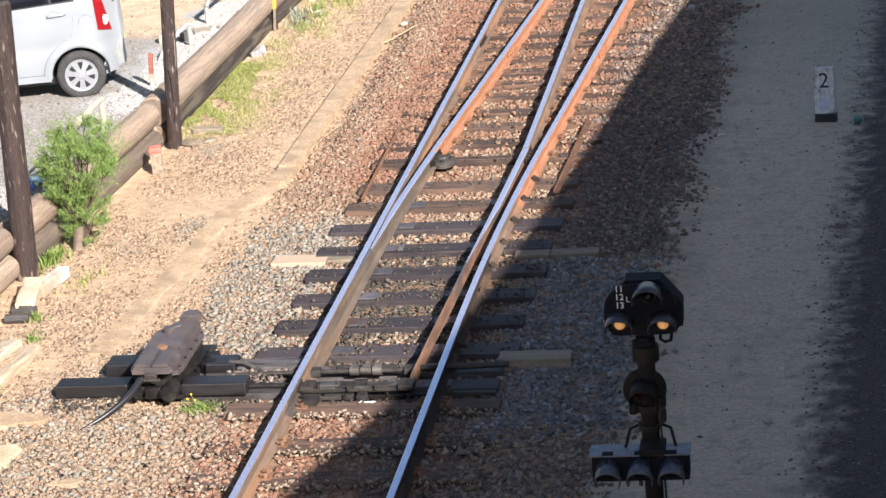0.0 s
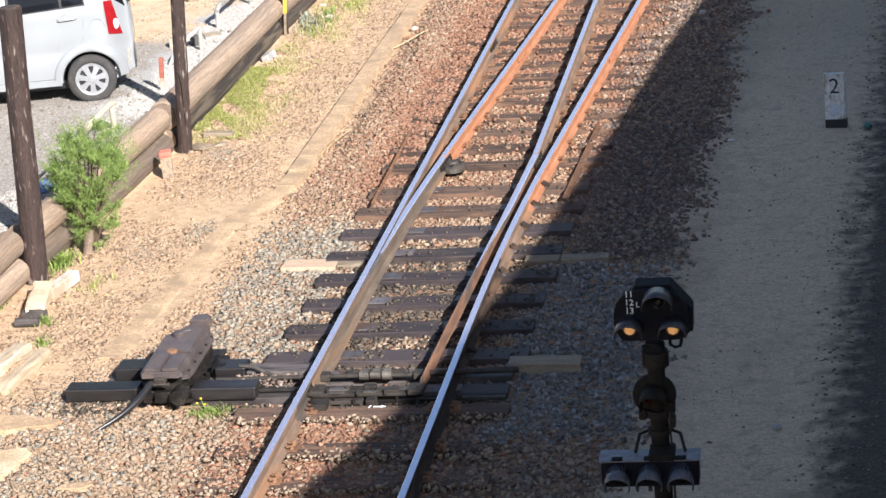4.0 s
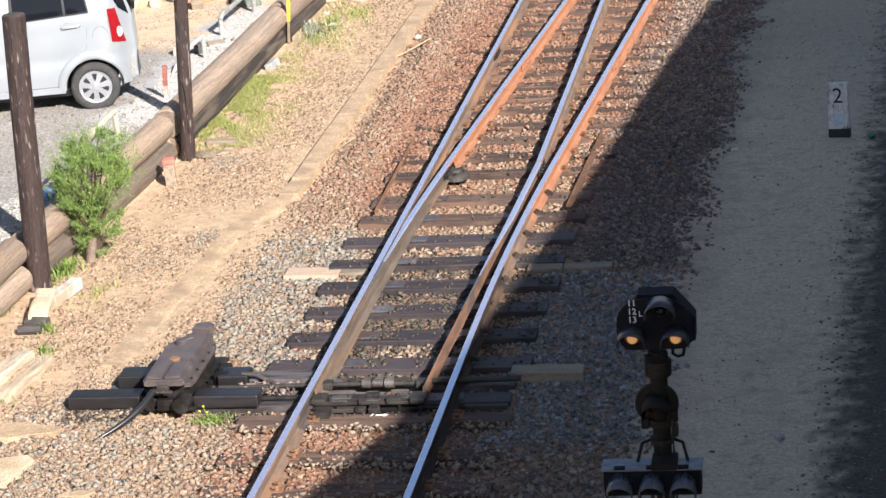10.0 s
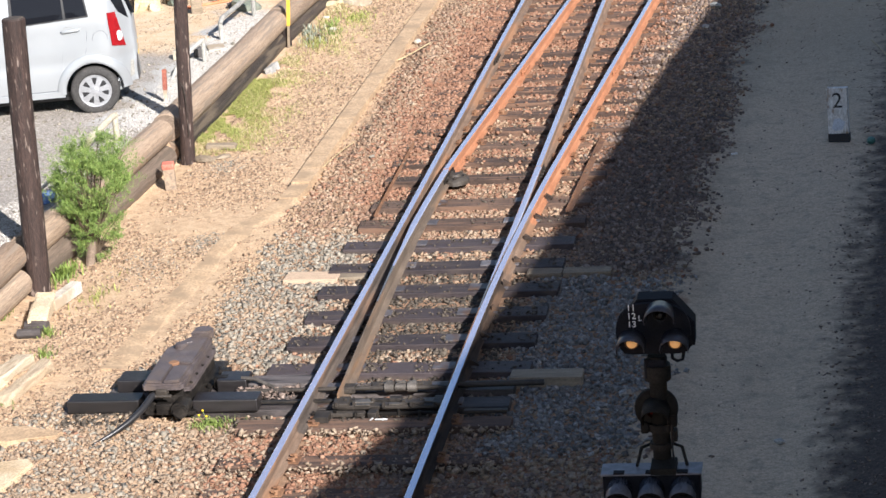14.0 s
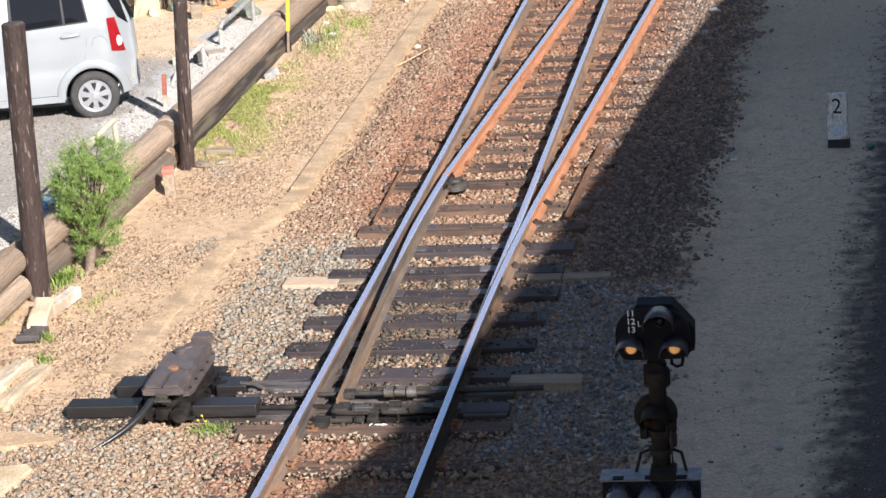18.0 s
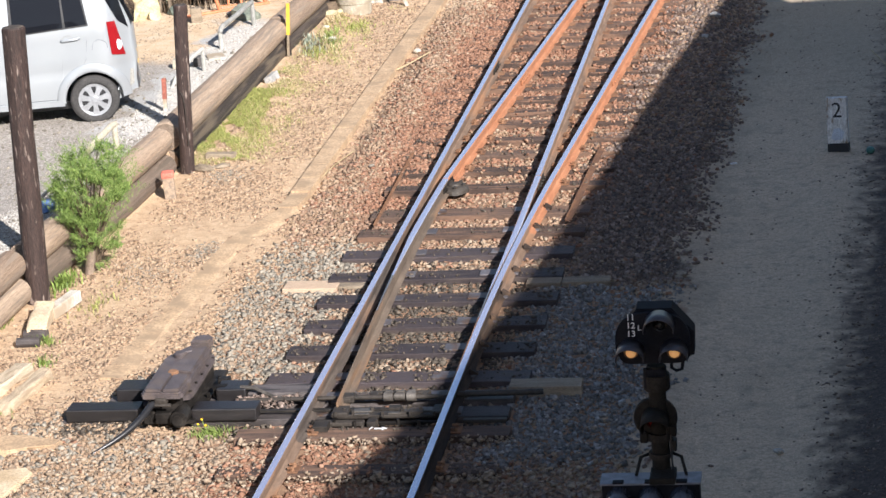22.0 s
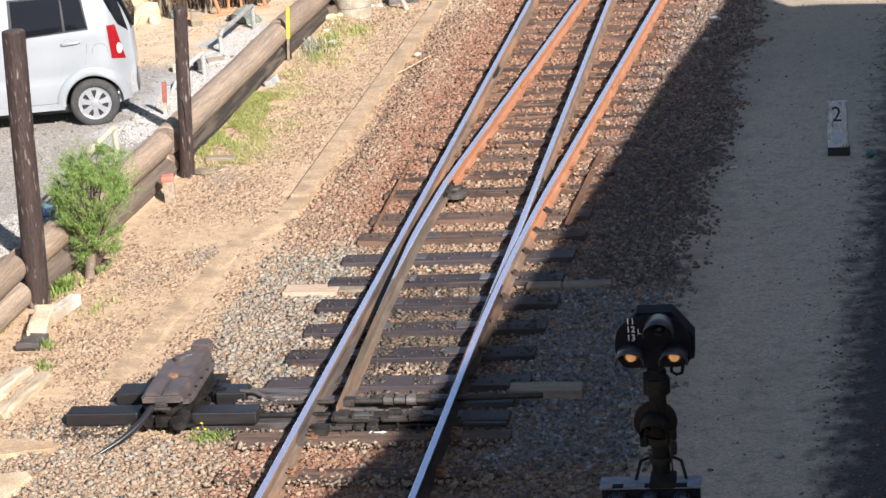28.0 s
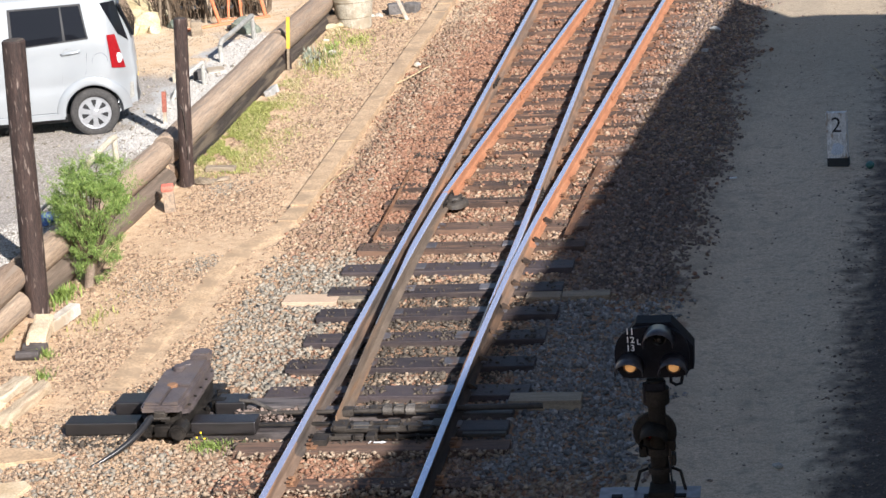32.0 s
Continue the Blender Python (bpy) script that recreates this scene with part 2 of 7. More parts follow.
    "rust_red": surface("rusted_red_paint", [(0.16, 0.055, 0.04), (0.29, 0.09, 0.062), (0.40, 0.16, 0.11)], 9, rough=(0.6, 0.9), bump=0.3, grain=70),
    "orange_paint": surface("orange_painted_steel", [(0.42, 0.12, 0.05), (0.55, 0.18, 0.08), (0.62, 0.28, 0.15)], 9, rough=(0.5, 0.8), bump=0.2, grain=80),
    "yellow_paint": surface("yellow_painted_stick", [(0.66, 0.36, 0.03), (0.74, 0.43, 0.05), (0.78, 0.52, 0.12)], 9, rough=(0.5, 0.8), bump=0.1, grain=80),
    "galvanised": surface("dull_galvanised_pipe", [(0.25, 0.245, 0.225), (0.36, 0.353, 0.325), (0.46, 0.45, 0.415)], 8, rough=(0.55, 0.8), metal=0.1, bump=0.15, grain=80, vary="object"),
    "signal_black": surface("dusty_black_signal_paint", [(0.006, 0.006, 0.009), (0.010, 0.010, 0.014), (0.018, 0.018, 0.024)], 10, rough=(0.6, 0.8), bump=0.12, grain=90),
    "hood": surface("weathered_black_hood_paint", [(0.034, 0.032, 0.038), (0.056, 0.053, 0.063), (0.09, 0.086, 0.10)], 10, rough=(0.22, 0.4), bump=0.1, grain=90),
    # glossy, and with the sky's bluish sheen put into its lighter, streaked base
    "hood_gloss": surface("glossy_sky_sheen_hood_paint", [(0.06, 0.062, 0.075), (0.10, 0.103, 0.125), (0.15, 0.155, 0.18)], 10, (6, 1, 1), rough=(0.10, 0.2), bump=0.1, grain=60),
    "box_lid": surface("bluish_grey_lid_paint", [(0.15, 0.15, 0.172), (0.20, 0.20, 0.228), (0.25, 0.25, 0.28)], 5, rough=(0.35, 0.5), bump=0.1, grain=14),
    "reflector": plain("dim_amber_glow_edge", (0.20, 0.11, 0.045), 0.35),
    "mast": surface("brown_grey_mast_paint", [(0.013, 0.011, 0.0095), (0.023, 0.0195, 0.0165), (0.038, 0.032, 0.0275)], 8, rough=(0.55, 0.8), bump=0.25, grain=70, vary="object"),
    "amber": glowing("lit_amber_lens", (1.0, 0.52, 0.20), 0.17),
    "dark_lens": glass("dark_lens_glass", (0.012, 0.012, 0.014)),
    "red_lens": glass("dark_red_lens_glass", (0.10, 0.008, 0.006), 0.15),
    "car_paint": car_paint_material(),
    "car_glass": glass("tinted_car_glass", (0.008, 0.009, 0.012), 0.02),
    "car_black": plain("black_car_trim", (0.02, 0.02, 0.022), 0.5),
    "silver_leaf": surface("silvery_green_leaf", [(0.16, 0.19, 0.13), (0.28, 0.31, 0.24), (0.42, 0.44, 0.37)], 5, rough=(0.6, 0.8), bump=0.0, vary="island"),
    "tyre": surface("dusty_tyre_rubber", [(0.03, 0.03, 0.03), (0.045, 0.043, 0.042), (0.075, 0.07, 0.066)], 8, rough=(0.75, 0.9), bump=0.2, grain=60),
    "hubcap": plain("silver_hubcap_paint", (0.40, 0.41, 0.43), 0.32, 0.4),
    "tail_red": plain("red_tail_lamp_lens", (0.27, 0.010, 0.014), 0.12, coat=1.0),
    "tail_clear": plain("clear_tail_lamp_lens", (0.72, 0.72, 0.74), 0.12, coat=1.0),
    "leaf": surface("bush_leaf", [(0.062, 0.118, 0.024), (0.155, 0.245, 0.053), (0.34, 0.42, 0.125)], 5, rough=(0.5, 0.7), bump=0.0, vary="island"),
    "grass": surface("yellow_green_grass", [(0.16, 0.19, 0.045), (0.28, 0.30, 0.08), (0.46, 0.44, 0.17)], 5, rough=(0.6, 0.8), bump=0.0, vary="island"),
    "weed": surface("fresh_green_weed", [(0.09, 0.145, 0.03), (0.17, 0.24, 0.05), (0.29, 0.34, 0.10)], 5, rough=(0.5, 0.7), bump=0.0, vary="island"),
    "straw": surface("dry_straw", [(0.36, 0.27, 0.14), (0.52, 0.41, 0.24), (0.62, 0.52, 0.34)], 5, rough=(0.7, 0.9), bump=0.0, vary="island"),
    "flower": plain("yellow_flower", (0.85, 0.55, 0.02), 0.6),
    "bark": surface("shrub_bark", [(0.06, 0.042, 0.028), (0.12, 0.085, 0.056), (0.2, 0.15, 0.10)], 9, rough=(0.8, 0.95), bump=0.5, grain=60),
    "blue_sheet": surface("blue_plastic_sheet", [(0.04, 0.09, 0.25), (0.09, 0.17, 0.38), (0.32, 0.40, 0.55)], 8, rough=(0.4, 0.6), bump=0.3, grain=40),
    "yellow_rock": surface("pale_yellow_rock", [(0.36, 0.29, 0.16), (0.50, 0.42, 0.26), (0.58, 0.52, 0.36)], 6, rough=(0.8, 0.95), bump=0.5, grain=50, vary="object"),
    "dead_board": surface("grey_weathered_board", [(0.03, 0.03, 0.034), (0.07, 0.07, 0.076), (0.14, 0.14, 0.145)], 4, (1, 9, 6), rough=(0.7, 0.9), bump=0.4, grain=50, vary="object"),
    "green_rock": surface("green_grey_rock", [(0.06, 0.075, 0.06), (0.13, 0.15, 0.12), (0.24, 0.25, 0.2)], 6, rough=(0.8, 0.95), bump=0.5, grain=50, vary="object"),
    "dark_rock": surface("dark_grey_block", [(0.045, 0.041, 0.04), (0.09, 0.083, 0.08), (0.16, 0.148, 0.14)], 6, rough=(0.8, 0.95), bump=0.5, grain=50, vary="object"),
    "green_plastic": plain("green_plastic", (0.06, 0.17, 0.15), 0.4),
    "pale_blue": plain("pale_blue_paint_layer", (0.58, 0.63, 0.70), 0.7),
    "wall": surface("plain_render_wall", [(0.34, 0.32, 0.29), (0.40, 0.38, 0.35), (0.45, 0.43, 0.40)], 3, rough=(0.85, 0.95), bump=0.2, grain=50),
    # stones
    "stone_rust": surface("rust_brown_ballast", [(0.16, 0.076, 0.046), (0.235, 0.118, 0.073), (0.30, 0.163, 0.104), (0.385, 0.245, 0.168)], 14, rough=(0.8, 0.95), bump=0.4, grain=110, vary="island"),
    "stone_tan": surface("tan_ballast", [(0.19, 0.138, 0.094), (0.27, 0.202, 0.142), (0.335, 0.258, 0.188), (0.42, 0.338, 0.255)], 14, rough=(0.8, 0.95), bump=0.4, grain=110, vary="island"),
    "stone_dark": surface("dark_grey_ballast", [(0.085, 0.08, 0.077), (0.16, 0.153, 0.148), (0.25, 0.24, 0.232), (0.42, 0.405, 0.39)], 14, rough=(0.8, 0.95), bump=0.4, grain=110, vary="island"),
    "stone_soil": surface("dark_brown_ballast", [(0.088, 0.063, 0.052), (0.148, 0.108, 0.089), (0.22, 0.165, 0.138), (0.38, 0.305, 0.262)], 14, rough=(0.8, 0.95), bump=0.4, grain=110, vary="island"),
    "stone_brown": surface("brown_ballast", [(0.175, 0.102, 0.066), (0.245, 0.152, 0.102), (0.305, 0.2, 0.138), (0.39, 0.28, 0.205)], 14, rough=(0.8, 0.95), bump=0.4, grain=110, vary="island"),
    "stone_pale": surface("pale_cream_ballast", [(0.175, 0.110, 0.069), (0.262, 0.176, 0.113), (0.345, 0.245, 0.167), (0.45, 0.355, 0.265)], 14, rough=(0.8, 0.95), bump=0.4, grain=110, vary="island"),
    "stone_oily": surface("oil_stained_ballast", [(0.028, 0.0215, 0.016), (0.056, 0.044, 0.033), (0.094, 0.075, 0.057), (0.16, 0.13, 0.10)], 14, rough=(0.6, 0.9), bump=0.4, grain=110, vary="island"),
    "clod": surface("brown_crumbs_of_soil", [(0.165, 0.105, 0.066), (0.265, 0.178, 0.115), (0.355, 0.252, 0.168), (0.46, 0.345, 0.24)], 14, rough=(0.85, 0.95), bump=0.3, grain=110, vary="island"),
    "stone_grey": surface("grey_ballast", [(0.155, 0.136, 0.108), (0.22, 0.195, 0.157), (0.285, 0.253, 0.205), (0.36, 0.322, 0.264)], 14, rough=(0.8, 0.95), bump=0.4, grain=110, vary="island"),
    "stone_white": surface("white_gravel", [(0.36, 0.335, 0.30), (0.49, 0.465, 0.43), (0.62, 0.60, 0.56)], 14, rough=(0.8, 0.95), bump=0.3, grain=110, vary="island"),
}
M["beam_black"].node_tree.nodes["Principled BSDF"].inputs["Specular IOR Level"].default_value = 1.0
for dull_one in ("mast", "signal_black", "rail_dark", "oily"):
    M[dull_one].node_tree.nodes["Principled BSDF"].inputs["Specular IOR Level"].default_value = 0.15

# ---- building helpers ----
def part(name, bm, material, parent=None, label="", smooth=False, at=None):
    """Links a bmesh as one mesh object, under a thing or a part where one is given."""
    me = bpy.data.meshes.new(name)
    bm.to_mesh(me)
    bm.free()
    for m in material if isinstance(material, (list, tuple)) else [material]:
        me.materials.append(M[m])
    if smooth:
        me.shade_smooth()
    ob = new(name, me)
    if parent is not None:
        ob.parent = parent
    if at is not None:
        ob.matrix_basis = at
    return tagged(ob, label)


def thing(name, label, category, group="", kind="", at=None):
    ob = new(name)
    ob.empty_display_size = 0.2
    if at is not None:
        ob.matrix_basis = at
    return tagged(ob, label, category, group, kind)


def again(ob, name, parent, at):
    """Another object on the same mesh."""
    o = new(name, ob.data)
    o.parent, o.matrix_basis = parent, at
    return o


def box(bm, centre, size, turn=(0, 0, 0), bevel=0.0, taper=1.0, mat=0):
    """A block; taper shrinks its top."""
    m = pose(*centre, *turn)
    got = bmesh.ops.create_cube(bm, size=1.0)["verts"]
    for v in got:
        k = taper if v.co.z > 0 else 1.0
        v.co = Vector((v.co.x * size[0] * k, v.co.y * size[1] * k, v.co.z * size[2]))
    faces = {f for v in got for f in v.link_faces}
    if bevel:
        edges = {e for v in got for e in v.link_edges}
        out = bmesh.ops.bevel(bm, geom=list(edges), offset=bevel, segments=2, affect="EDGES", profile=0.6)
        got = list({v for f in out["faces"] for v in f.verts} | {v for v in got if v.is_valid})
        faces = {f for v in got for f in v.link_faces}
    bmesh.ops.transform(bm, matrix=m, verts=got)
    for f in faces:
        f.material_index = mat
    return got


def tube(bm, a, b, r0, r1=None, n=12, cap=True, mat=0):
    """A round bar from a to b, tapering from r0 to r1."""
    a, b = Vector(a), Vector(b)
    r1 = r0 if r1 is None else r1
    turn = (b - a).to_track_quat("Z", "Y").to_matrix()
    rings = []
    for p, r in ((a, r0), (b, r1)):
        rings.append([bm.verts.new(p + turn @ Vector((r * math.cos(2 * math.pi * i / n), r * math.sin(2 * math.pi * i / n), 0))) for i in range(n)])
    for i in range(n):
        j = (i + 1) % n
        bm.faces.new((rings[0][i], rings[0][j], rings[1][j], rings[1][i])).material_index = mat
    if cap:
        bm.faces.new(rings[0][::-1]).material_index = mat
        bm.faces.new(rings[1]).material_index = mat


def pipe(bm, points, r, n=10, mat=0):
    """A bent round bar through points; r is one radius or one for each point."""
    points = [Vector(p) for p in points]
    rings = []
    for k, p in enumerate(points):
        way = (points[min(k + 1, len(points) - 1)] - points[max(k - 1, 0)]).normalized()
        turn = way.to_track_quat("Z", "Y").to_matrix()
        rr = r[k] if isinstance(r, (list, tuple)) else r
        rings.append([bm.verts.new(p + turn @ Vector((rr * math.cos(2 * math.pi * i / n), rr * math.sin(2 * math.pi * i / n), 0))) for i in range(n)])
    for a, b in zip(rings, rings[1:]):
        for i in range(n):
            j = (i + 1) % n
            bm.faces.new((a[i], a[j], b[j], b[i])).material_index = mat
    bm.faces.new(rings[0][::-1]).material_index = mat
    bm.faces.new(rings[-1]).material_index = mat


def lathe(bm, outline, m=Matrix(), n=32, mat=0, cap=True):
    """Turns (radius, height) points round the z axis of m."""
    rings = []
    for r, z in outline:
        rings.append([bm.verts.new(m @ Vector((r * math.cos(2 * math.pi * i / n), r * math.sin(2 * math.pi * i / n), z))) for i in range(n)])
    for a, b in zip(rings, rings[1:]):
        for i in range(n):
            j = (i + 1) % n
            bm.faces.new((a[i], a[j], b[j], b[i])).material_index = mat
    if cap and outline[0][0] > 1e-6:
        bm.faces.new(rings[0][::-1]).material_index = mat
    if cap and outline[-1][0] > 1e-6:
        bm.faces.new(rings[-1]).material_index = mat
    bmesh.ops.remove_doubles(bm, verts=[v for r in rings for v in r], dist=1e-6)


def prism(bm, outline, height, m=Matrix(), bevel=0.0, mat=0):
    """An outline of (x, y) points raised by a height along z."""
    low = [bm.verts.new(m @ Vector((x, y, 0))) for x, y in outline]
    high = [bm.verts.new(m @ Vector((x, y, height))) for x, y in outline]
    faces = [bm.faces.new(low[::-1]), bm.faces.new(high)]
    for i in range(len(outline)):
        j = (i + 1) % len(outline)
        faces.append(bm.faces.new((low[i], low[j], high[j], high[i])))
    if bevel:
        edges = {e for f in faces[1:2] for e in f.edges}
        faces += bmesh.ops.bevel(bm, geom=list(edges), offset=bevel, segments=2, affect="EDGES")["faces"]
    for f in faces:
        if f.is_valid:
            f.material_index = mat


def sweep(bm, section, centre, mats=None):
    """Sweeps a section of (across, up) points along centre points (x, y, z), upright. section may be a function of the step."""
    rings = []
    for k, p in enumerate(centre):
        a, b = Vector(centre[max(k - 1, 0)]), Vector(centre[min(k + 1, len(centre) - 1)])
        way = (b - a).normalized()
        side = Vector((way.y, -way.x, 0)).normalized()
        pts = section(k) if callable(section) else section
        rings.append([bm.verts.new(Vector(p) + side * u + Vector((0, 0, w))) for u, w in pts])
    n = len(rings[0])
    for a, b in zip(rings, rings[1:]):
        for i in range(n):
            j = (i + 1) % n
            f = bm.faces.new((a[i], a[j], b[j], b[i]))
            if mats:
                f.material_index = mats[i]
    bm.faces.new(rings[0][::-1])
    bm.faces.new(rings[-1])


def rough_up(bm, amount, scale, seed=0.0):
    """Moves the points of a mesh by a noise, so that it is no longer perfect."""
    for v in bm.verts:
        d = noise.noise_vector(v.co * scale + Vector((seed, seed * 1.7, -seed)))
        v.co += d * amount


def rock(bm, centre, size, seed, cuts=2, turn=(0, 0, 0)):
    """An uneven stone with flattened sides."""
    rnd = random.Random(seed)
    got = bmesh.ops.create_icosphere(bm, subdivisions=cuts, radius=0.5)["verts"]
    planes = [(Vector((rnd.gauss(0, 1), rnd.gauss(0, 1), rnd.gauss(0, 1))).normalized(), rnd.uniform(0.26, 0.42)) for _ in range(9)]
    m = pose(*centre, *turn)
    for v in got:
        c = v.co.copy()
        for nrm, d in planes:
            over = c.dot(nrm) - d
            if over > 0:
                c -= nrm * over * 0.9
        c += noise.noise_vector(c * 4 + Vector((seed, 0, 0))) * 0.05
        v.co = m @ Vector((c.x * size[0] * 1.3, c.y * size[1] * 1.3, c.z * size[2] * 1.3))


def smooth_step(a, b, t):
    k = min(1.0, max(0.0, (t - a) / (b - a)))
    return k * k * (3 - 2 * k)

# ---- ground ----
LOT = 0.45  # level of the car park above the trackside


def fence_x(y):
    """The line of the log fence."""
    return -3.86 + 0.36 * smooth_step(20.7, 25.0, y) - 0.10 * (20.7 - y) * (y < 20.7) + 0.012 * max(0.0, y - 25)


def ground_z(x, y):
    calm = 1 - 0.75 * smooth_step(1.9, 2.4, x) * (1 - smooth_step(4.0, 4.6, x))
    z = 0.03 * noise.noise((x * 0.5, y * 0.5, 0)) + calm * (0.012 * noise.noise((x * 2.3, y * 2.3, 4)) + 0.006 * noise.noise((x * 7, y * 7, 9)))
    crown = smooth_step(-2.1, -1.3, x) * (1 - smooth_step(1.7 + 0.03 * (y - 18), 2.4 + 0.03 * (y - 18), x))
    z = z * (1 - 0.7 * crown) - 0.030 * crown
    z += 0.04 * smooth_step(-1.75, -1.5, x) * (1 - smooth_step(-1.35, -1.1, x)) * smooth_step(22, 25, y)
    z -= 0.05 * smooth_step(2.1, 2.5, x) * (1 - smooth_step(3.0, 3.6, x))
    z += 0.30 * smooth_step(3.4, 5.0, x - 0.08 * (y - 16))
    z += 0.05 * smooth_step(-0.7, -0.95, x) * smooth_step(-2.0, -1.4, x) * smooth_step(24.3, 25.2, y)
    f = fence_x(y)
    z += 0.05 * smooth_step(f + 0.60, f + 0.20, x) * smooth_step(25.1, 25.9, y)
    z += (LOT - z * 0.6) * smooth_step(f - 0.10, f - 0.26, x) * (1 - smooth_step(33.0, 34.5, y))
    return z


def ground_material():
    m, nodes, links, bsdf = nodes_of("ground_soil")
    geo = nodes.new("ShaderNodeNewGeometry")
    wob = nodes.new("ShaderNodeTexNoise")
    wob.inputs["Scale"].default_value, wob.inputs["Detail"].default_value = 1.6, 8
    links.new(geo.outputs["Position"], wob.inputs["Vector"])
    push = nodes.new("ShaderNodeVectorMath")
    push.operation = "MULTIPLY_ADD"
    half = nodes.new("ShaderNodeVectorMath")
    half.operation, half.inputs[1].default_value = "SUBTRACT", (0.5, 0.5, 0.5)
    links.new(wob.outputs["Color"], half.inputs[0])
    links.new(half.outputs[0], push.inputs[0])
    push.inputs[1].default_value = (1.3, 2.2, 0)
    links.new(geo.outputs["Position"], push.inputs[2])
    split = nodes.new("ShaderNodeSeparateXYZ")
    links.new(push.outputs[0], split.inputs[0])

    x, y = split.outputs["X"], split.outputs["Y"]

    def math_node(op, a, b):
        n = nodes.new("ShaderNodeMath")
        n.operation = op
        for i, v in enumerate((a, b)):
            if isinstance(v, (int, float)):
                n.inputs[i].default_value = v
            else:
                links.new(v, n.inputs[i])
        return n.outputs[0]

    def band(value, a, b):
        n = nodes.new("ShaderNodeMapRange")
        n.interpolation_type = "SMOOTHSTEP"
        n.inputs[1].default_value, n.inputs[2].default_value = a, b
        links.new(value, n.inputs[0])
        return n.outputs[0]

    def grainy(scale, colours, detail=6):
        n = nodes.new("ShaderNodeTexNoise")
        n.inputs["Scale"].default_value, n.inputs["Detail"].default_value, n.inputs["Roughness"].default_value = scale, detail, 0.7
        links.new(geo.outputs["Position"], n.inputs["Vector"])
        r = ramp(nodes, [(0.3 + 0.4 * i / (len(colours) - 1), c) for i, c in enumerate(colours)])
        links.new(n.outputs["Fac"], r.inputs[0])
        return r.outputs[0], n

    def over(mask, under, upper):
        n = nodes.new("ShaderNodeMix")
        n.data_type = "RGBA"
        links.new(mask, n.inputs[0])
        links.new(under, n.inputs[6])
        links.new(upper, n.inputs[7])
        return n.outputs[2]

    sand, coarse = grainy(9, [(0.37, 0.247, 0.15), (0.51, 0.357, 0.226), (0.61, 0.45, 0.30)])
    rusty, _ = grainy(22, [(0.175, 0.098, 0.058), (0.285, 0.170, 0.105), (0.37, 0.24, 0.155)])
    path, _ = grainy(24, [(0.43, 0.328, 0.232), (0.59, 0.457, 0.328), (0.71, 0.56, 0.41)])
    mossy, _ = grainy(30, [(0.13, 0.113, 0.078), (0.22, 0.19, 0.138), (0.33, 0.285, 0.215)])
    blot = nodes.new("ShaderNodeTexNoise")
    blot.inputs["Scale"].default_value, blot.inputs["Detail"].default_value, blot.inputs["Roughness"].default_value = 1.5, 9, 0.7
    links.new(geo.outputs["Position"], blot.inputs["Vector"])
    spots = nodes.new("ShaderNodeTexNoise")
    spots.inputs["Scale"].default_value, spots.inputs["Detail"].default_value, spots.inputs["Roughness"].default_value = 7.5, 8, 0.72
    links.new(geo.outputs["Position"], spots.inputs["Vector"])
    path = over(math_node("MULTIPLY", band(spots.outputs["Fac"], 0.50, 0.68), 0.55), path, mossy)
    path = over(math_node("MAXIMUM", math_node("MULTIPLY", band(blot.outputs["Fac"], 0.52, 0.72), 0.5), math_node("MULTIPLY", band(y, 24.0, 31.0), 0.55)), path, mossy)
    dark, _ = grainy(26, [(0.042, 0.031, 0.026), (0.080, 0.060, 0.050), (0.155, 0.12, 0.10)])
    lot, _ = grainy(38, [(0.185, 0.163, 0.142), (0.30, 0.268, 0.236), (0.62, 0.575, 0.52)])
    clay, _ = grainy(4, [(0.50, 0.34, 0.20), (0.60, 0.45, 0.30), (0.66, 0.54, 0.40)])
    grit, small = grainy(70, [(0.62, 0.62, 0.62), (0.98, 0.98, 0.98), (1.3, 1.3, 1.3)], 4)
    colour = over(band(x, -1.9, -1.4), sand, rusty)
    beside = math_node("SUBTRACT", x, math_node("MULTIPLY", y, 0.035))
    # bed right of the rails painted darker, to deepen the cast shade there
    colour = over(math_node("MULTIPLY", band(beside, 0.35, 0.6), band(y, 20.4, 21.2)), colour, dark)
    colour = over(band(beside, 1.27, 1.48), colour, path)
    heap = math_node("MULTIPLY", math_node("MULTIPLY", band(x, -2.0, -1.75), band(x, -1.15, -1.45)), band(y, 32.6, 33.5))
    colour = over(heap, colour, clay)
    edge = math_node("SUBTRACT", x, math_node("MULTIPLY", y, 0.035))
    fringe = math_node("MULTIPLY", math_node("MULTIPLY", band(edge, 1.2, 1.45), band(edge, 2.0, 1.5)), 0.3)
    colour = over(fringe, colour, mossy)
    fine_push = nodes.new("ShaderNodeTexNoise")
    fine_push.inputs["Scale"].default_value, fine_push.inputs["Detail"].default_value = 5.0, 8
    links.new(geo.outputs["Position"], fine_push.inputs["Vector"])
    still = nodes.new("ShaderNodeSeparateXYZ")
    links.new(geo.outputs["Position"], still.inputs[0])
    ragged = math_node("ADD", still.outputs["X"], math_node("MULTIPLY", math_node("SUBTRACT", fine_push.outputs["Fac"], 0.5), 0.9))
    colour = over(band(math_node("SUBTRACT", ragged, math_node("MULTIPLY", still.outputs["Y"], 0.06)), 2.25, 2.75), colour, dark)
    real = nodes.new("ShaderNodeSeparateXYZ")
    links.new(geo.outputs["Position"], real.inputs[0])
    inside = band(real.outputs["X"], -3.7, -3.85)
    high = band(real.outputs["Z"], 0.2, 0.3)
    far_lot = over(band(y, 28.2, 29.0), lot, clay)
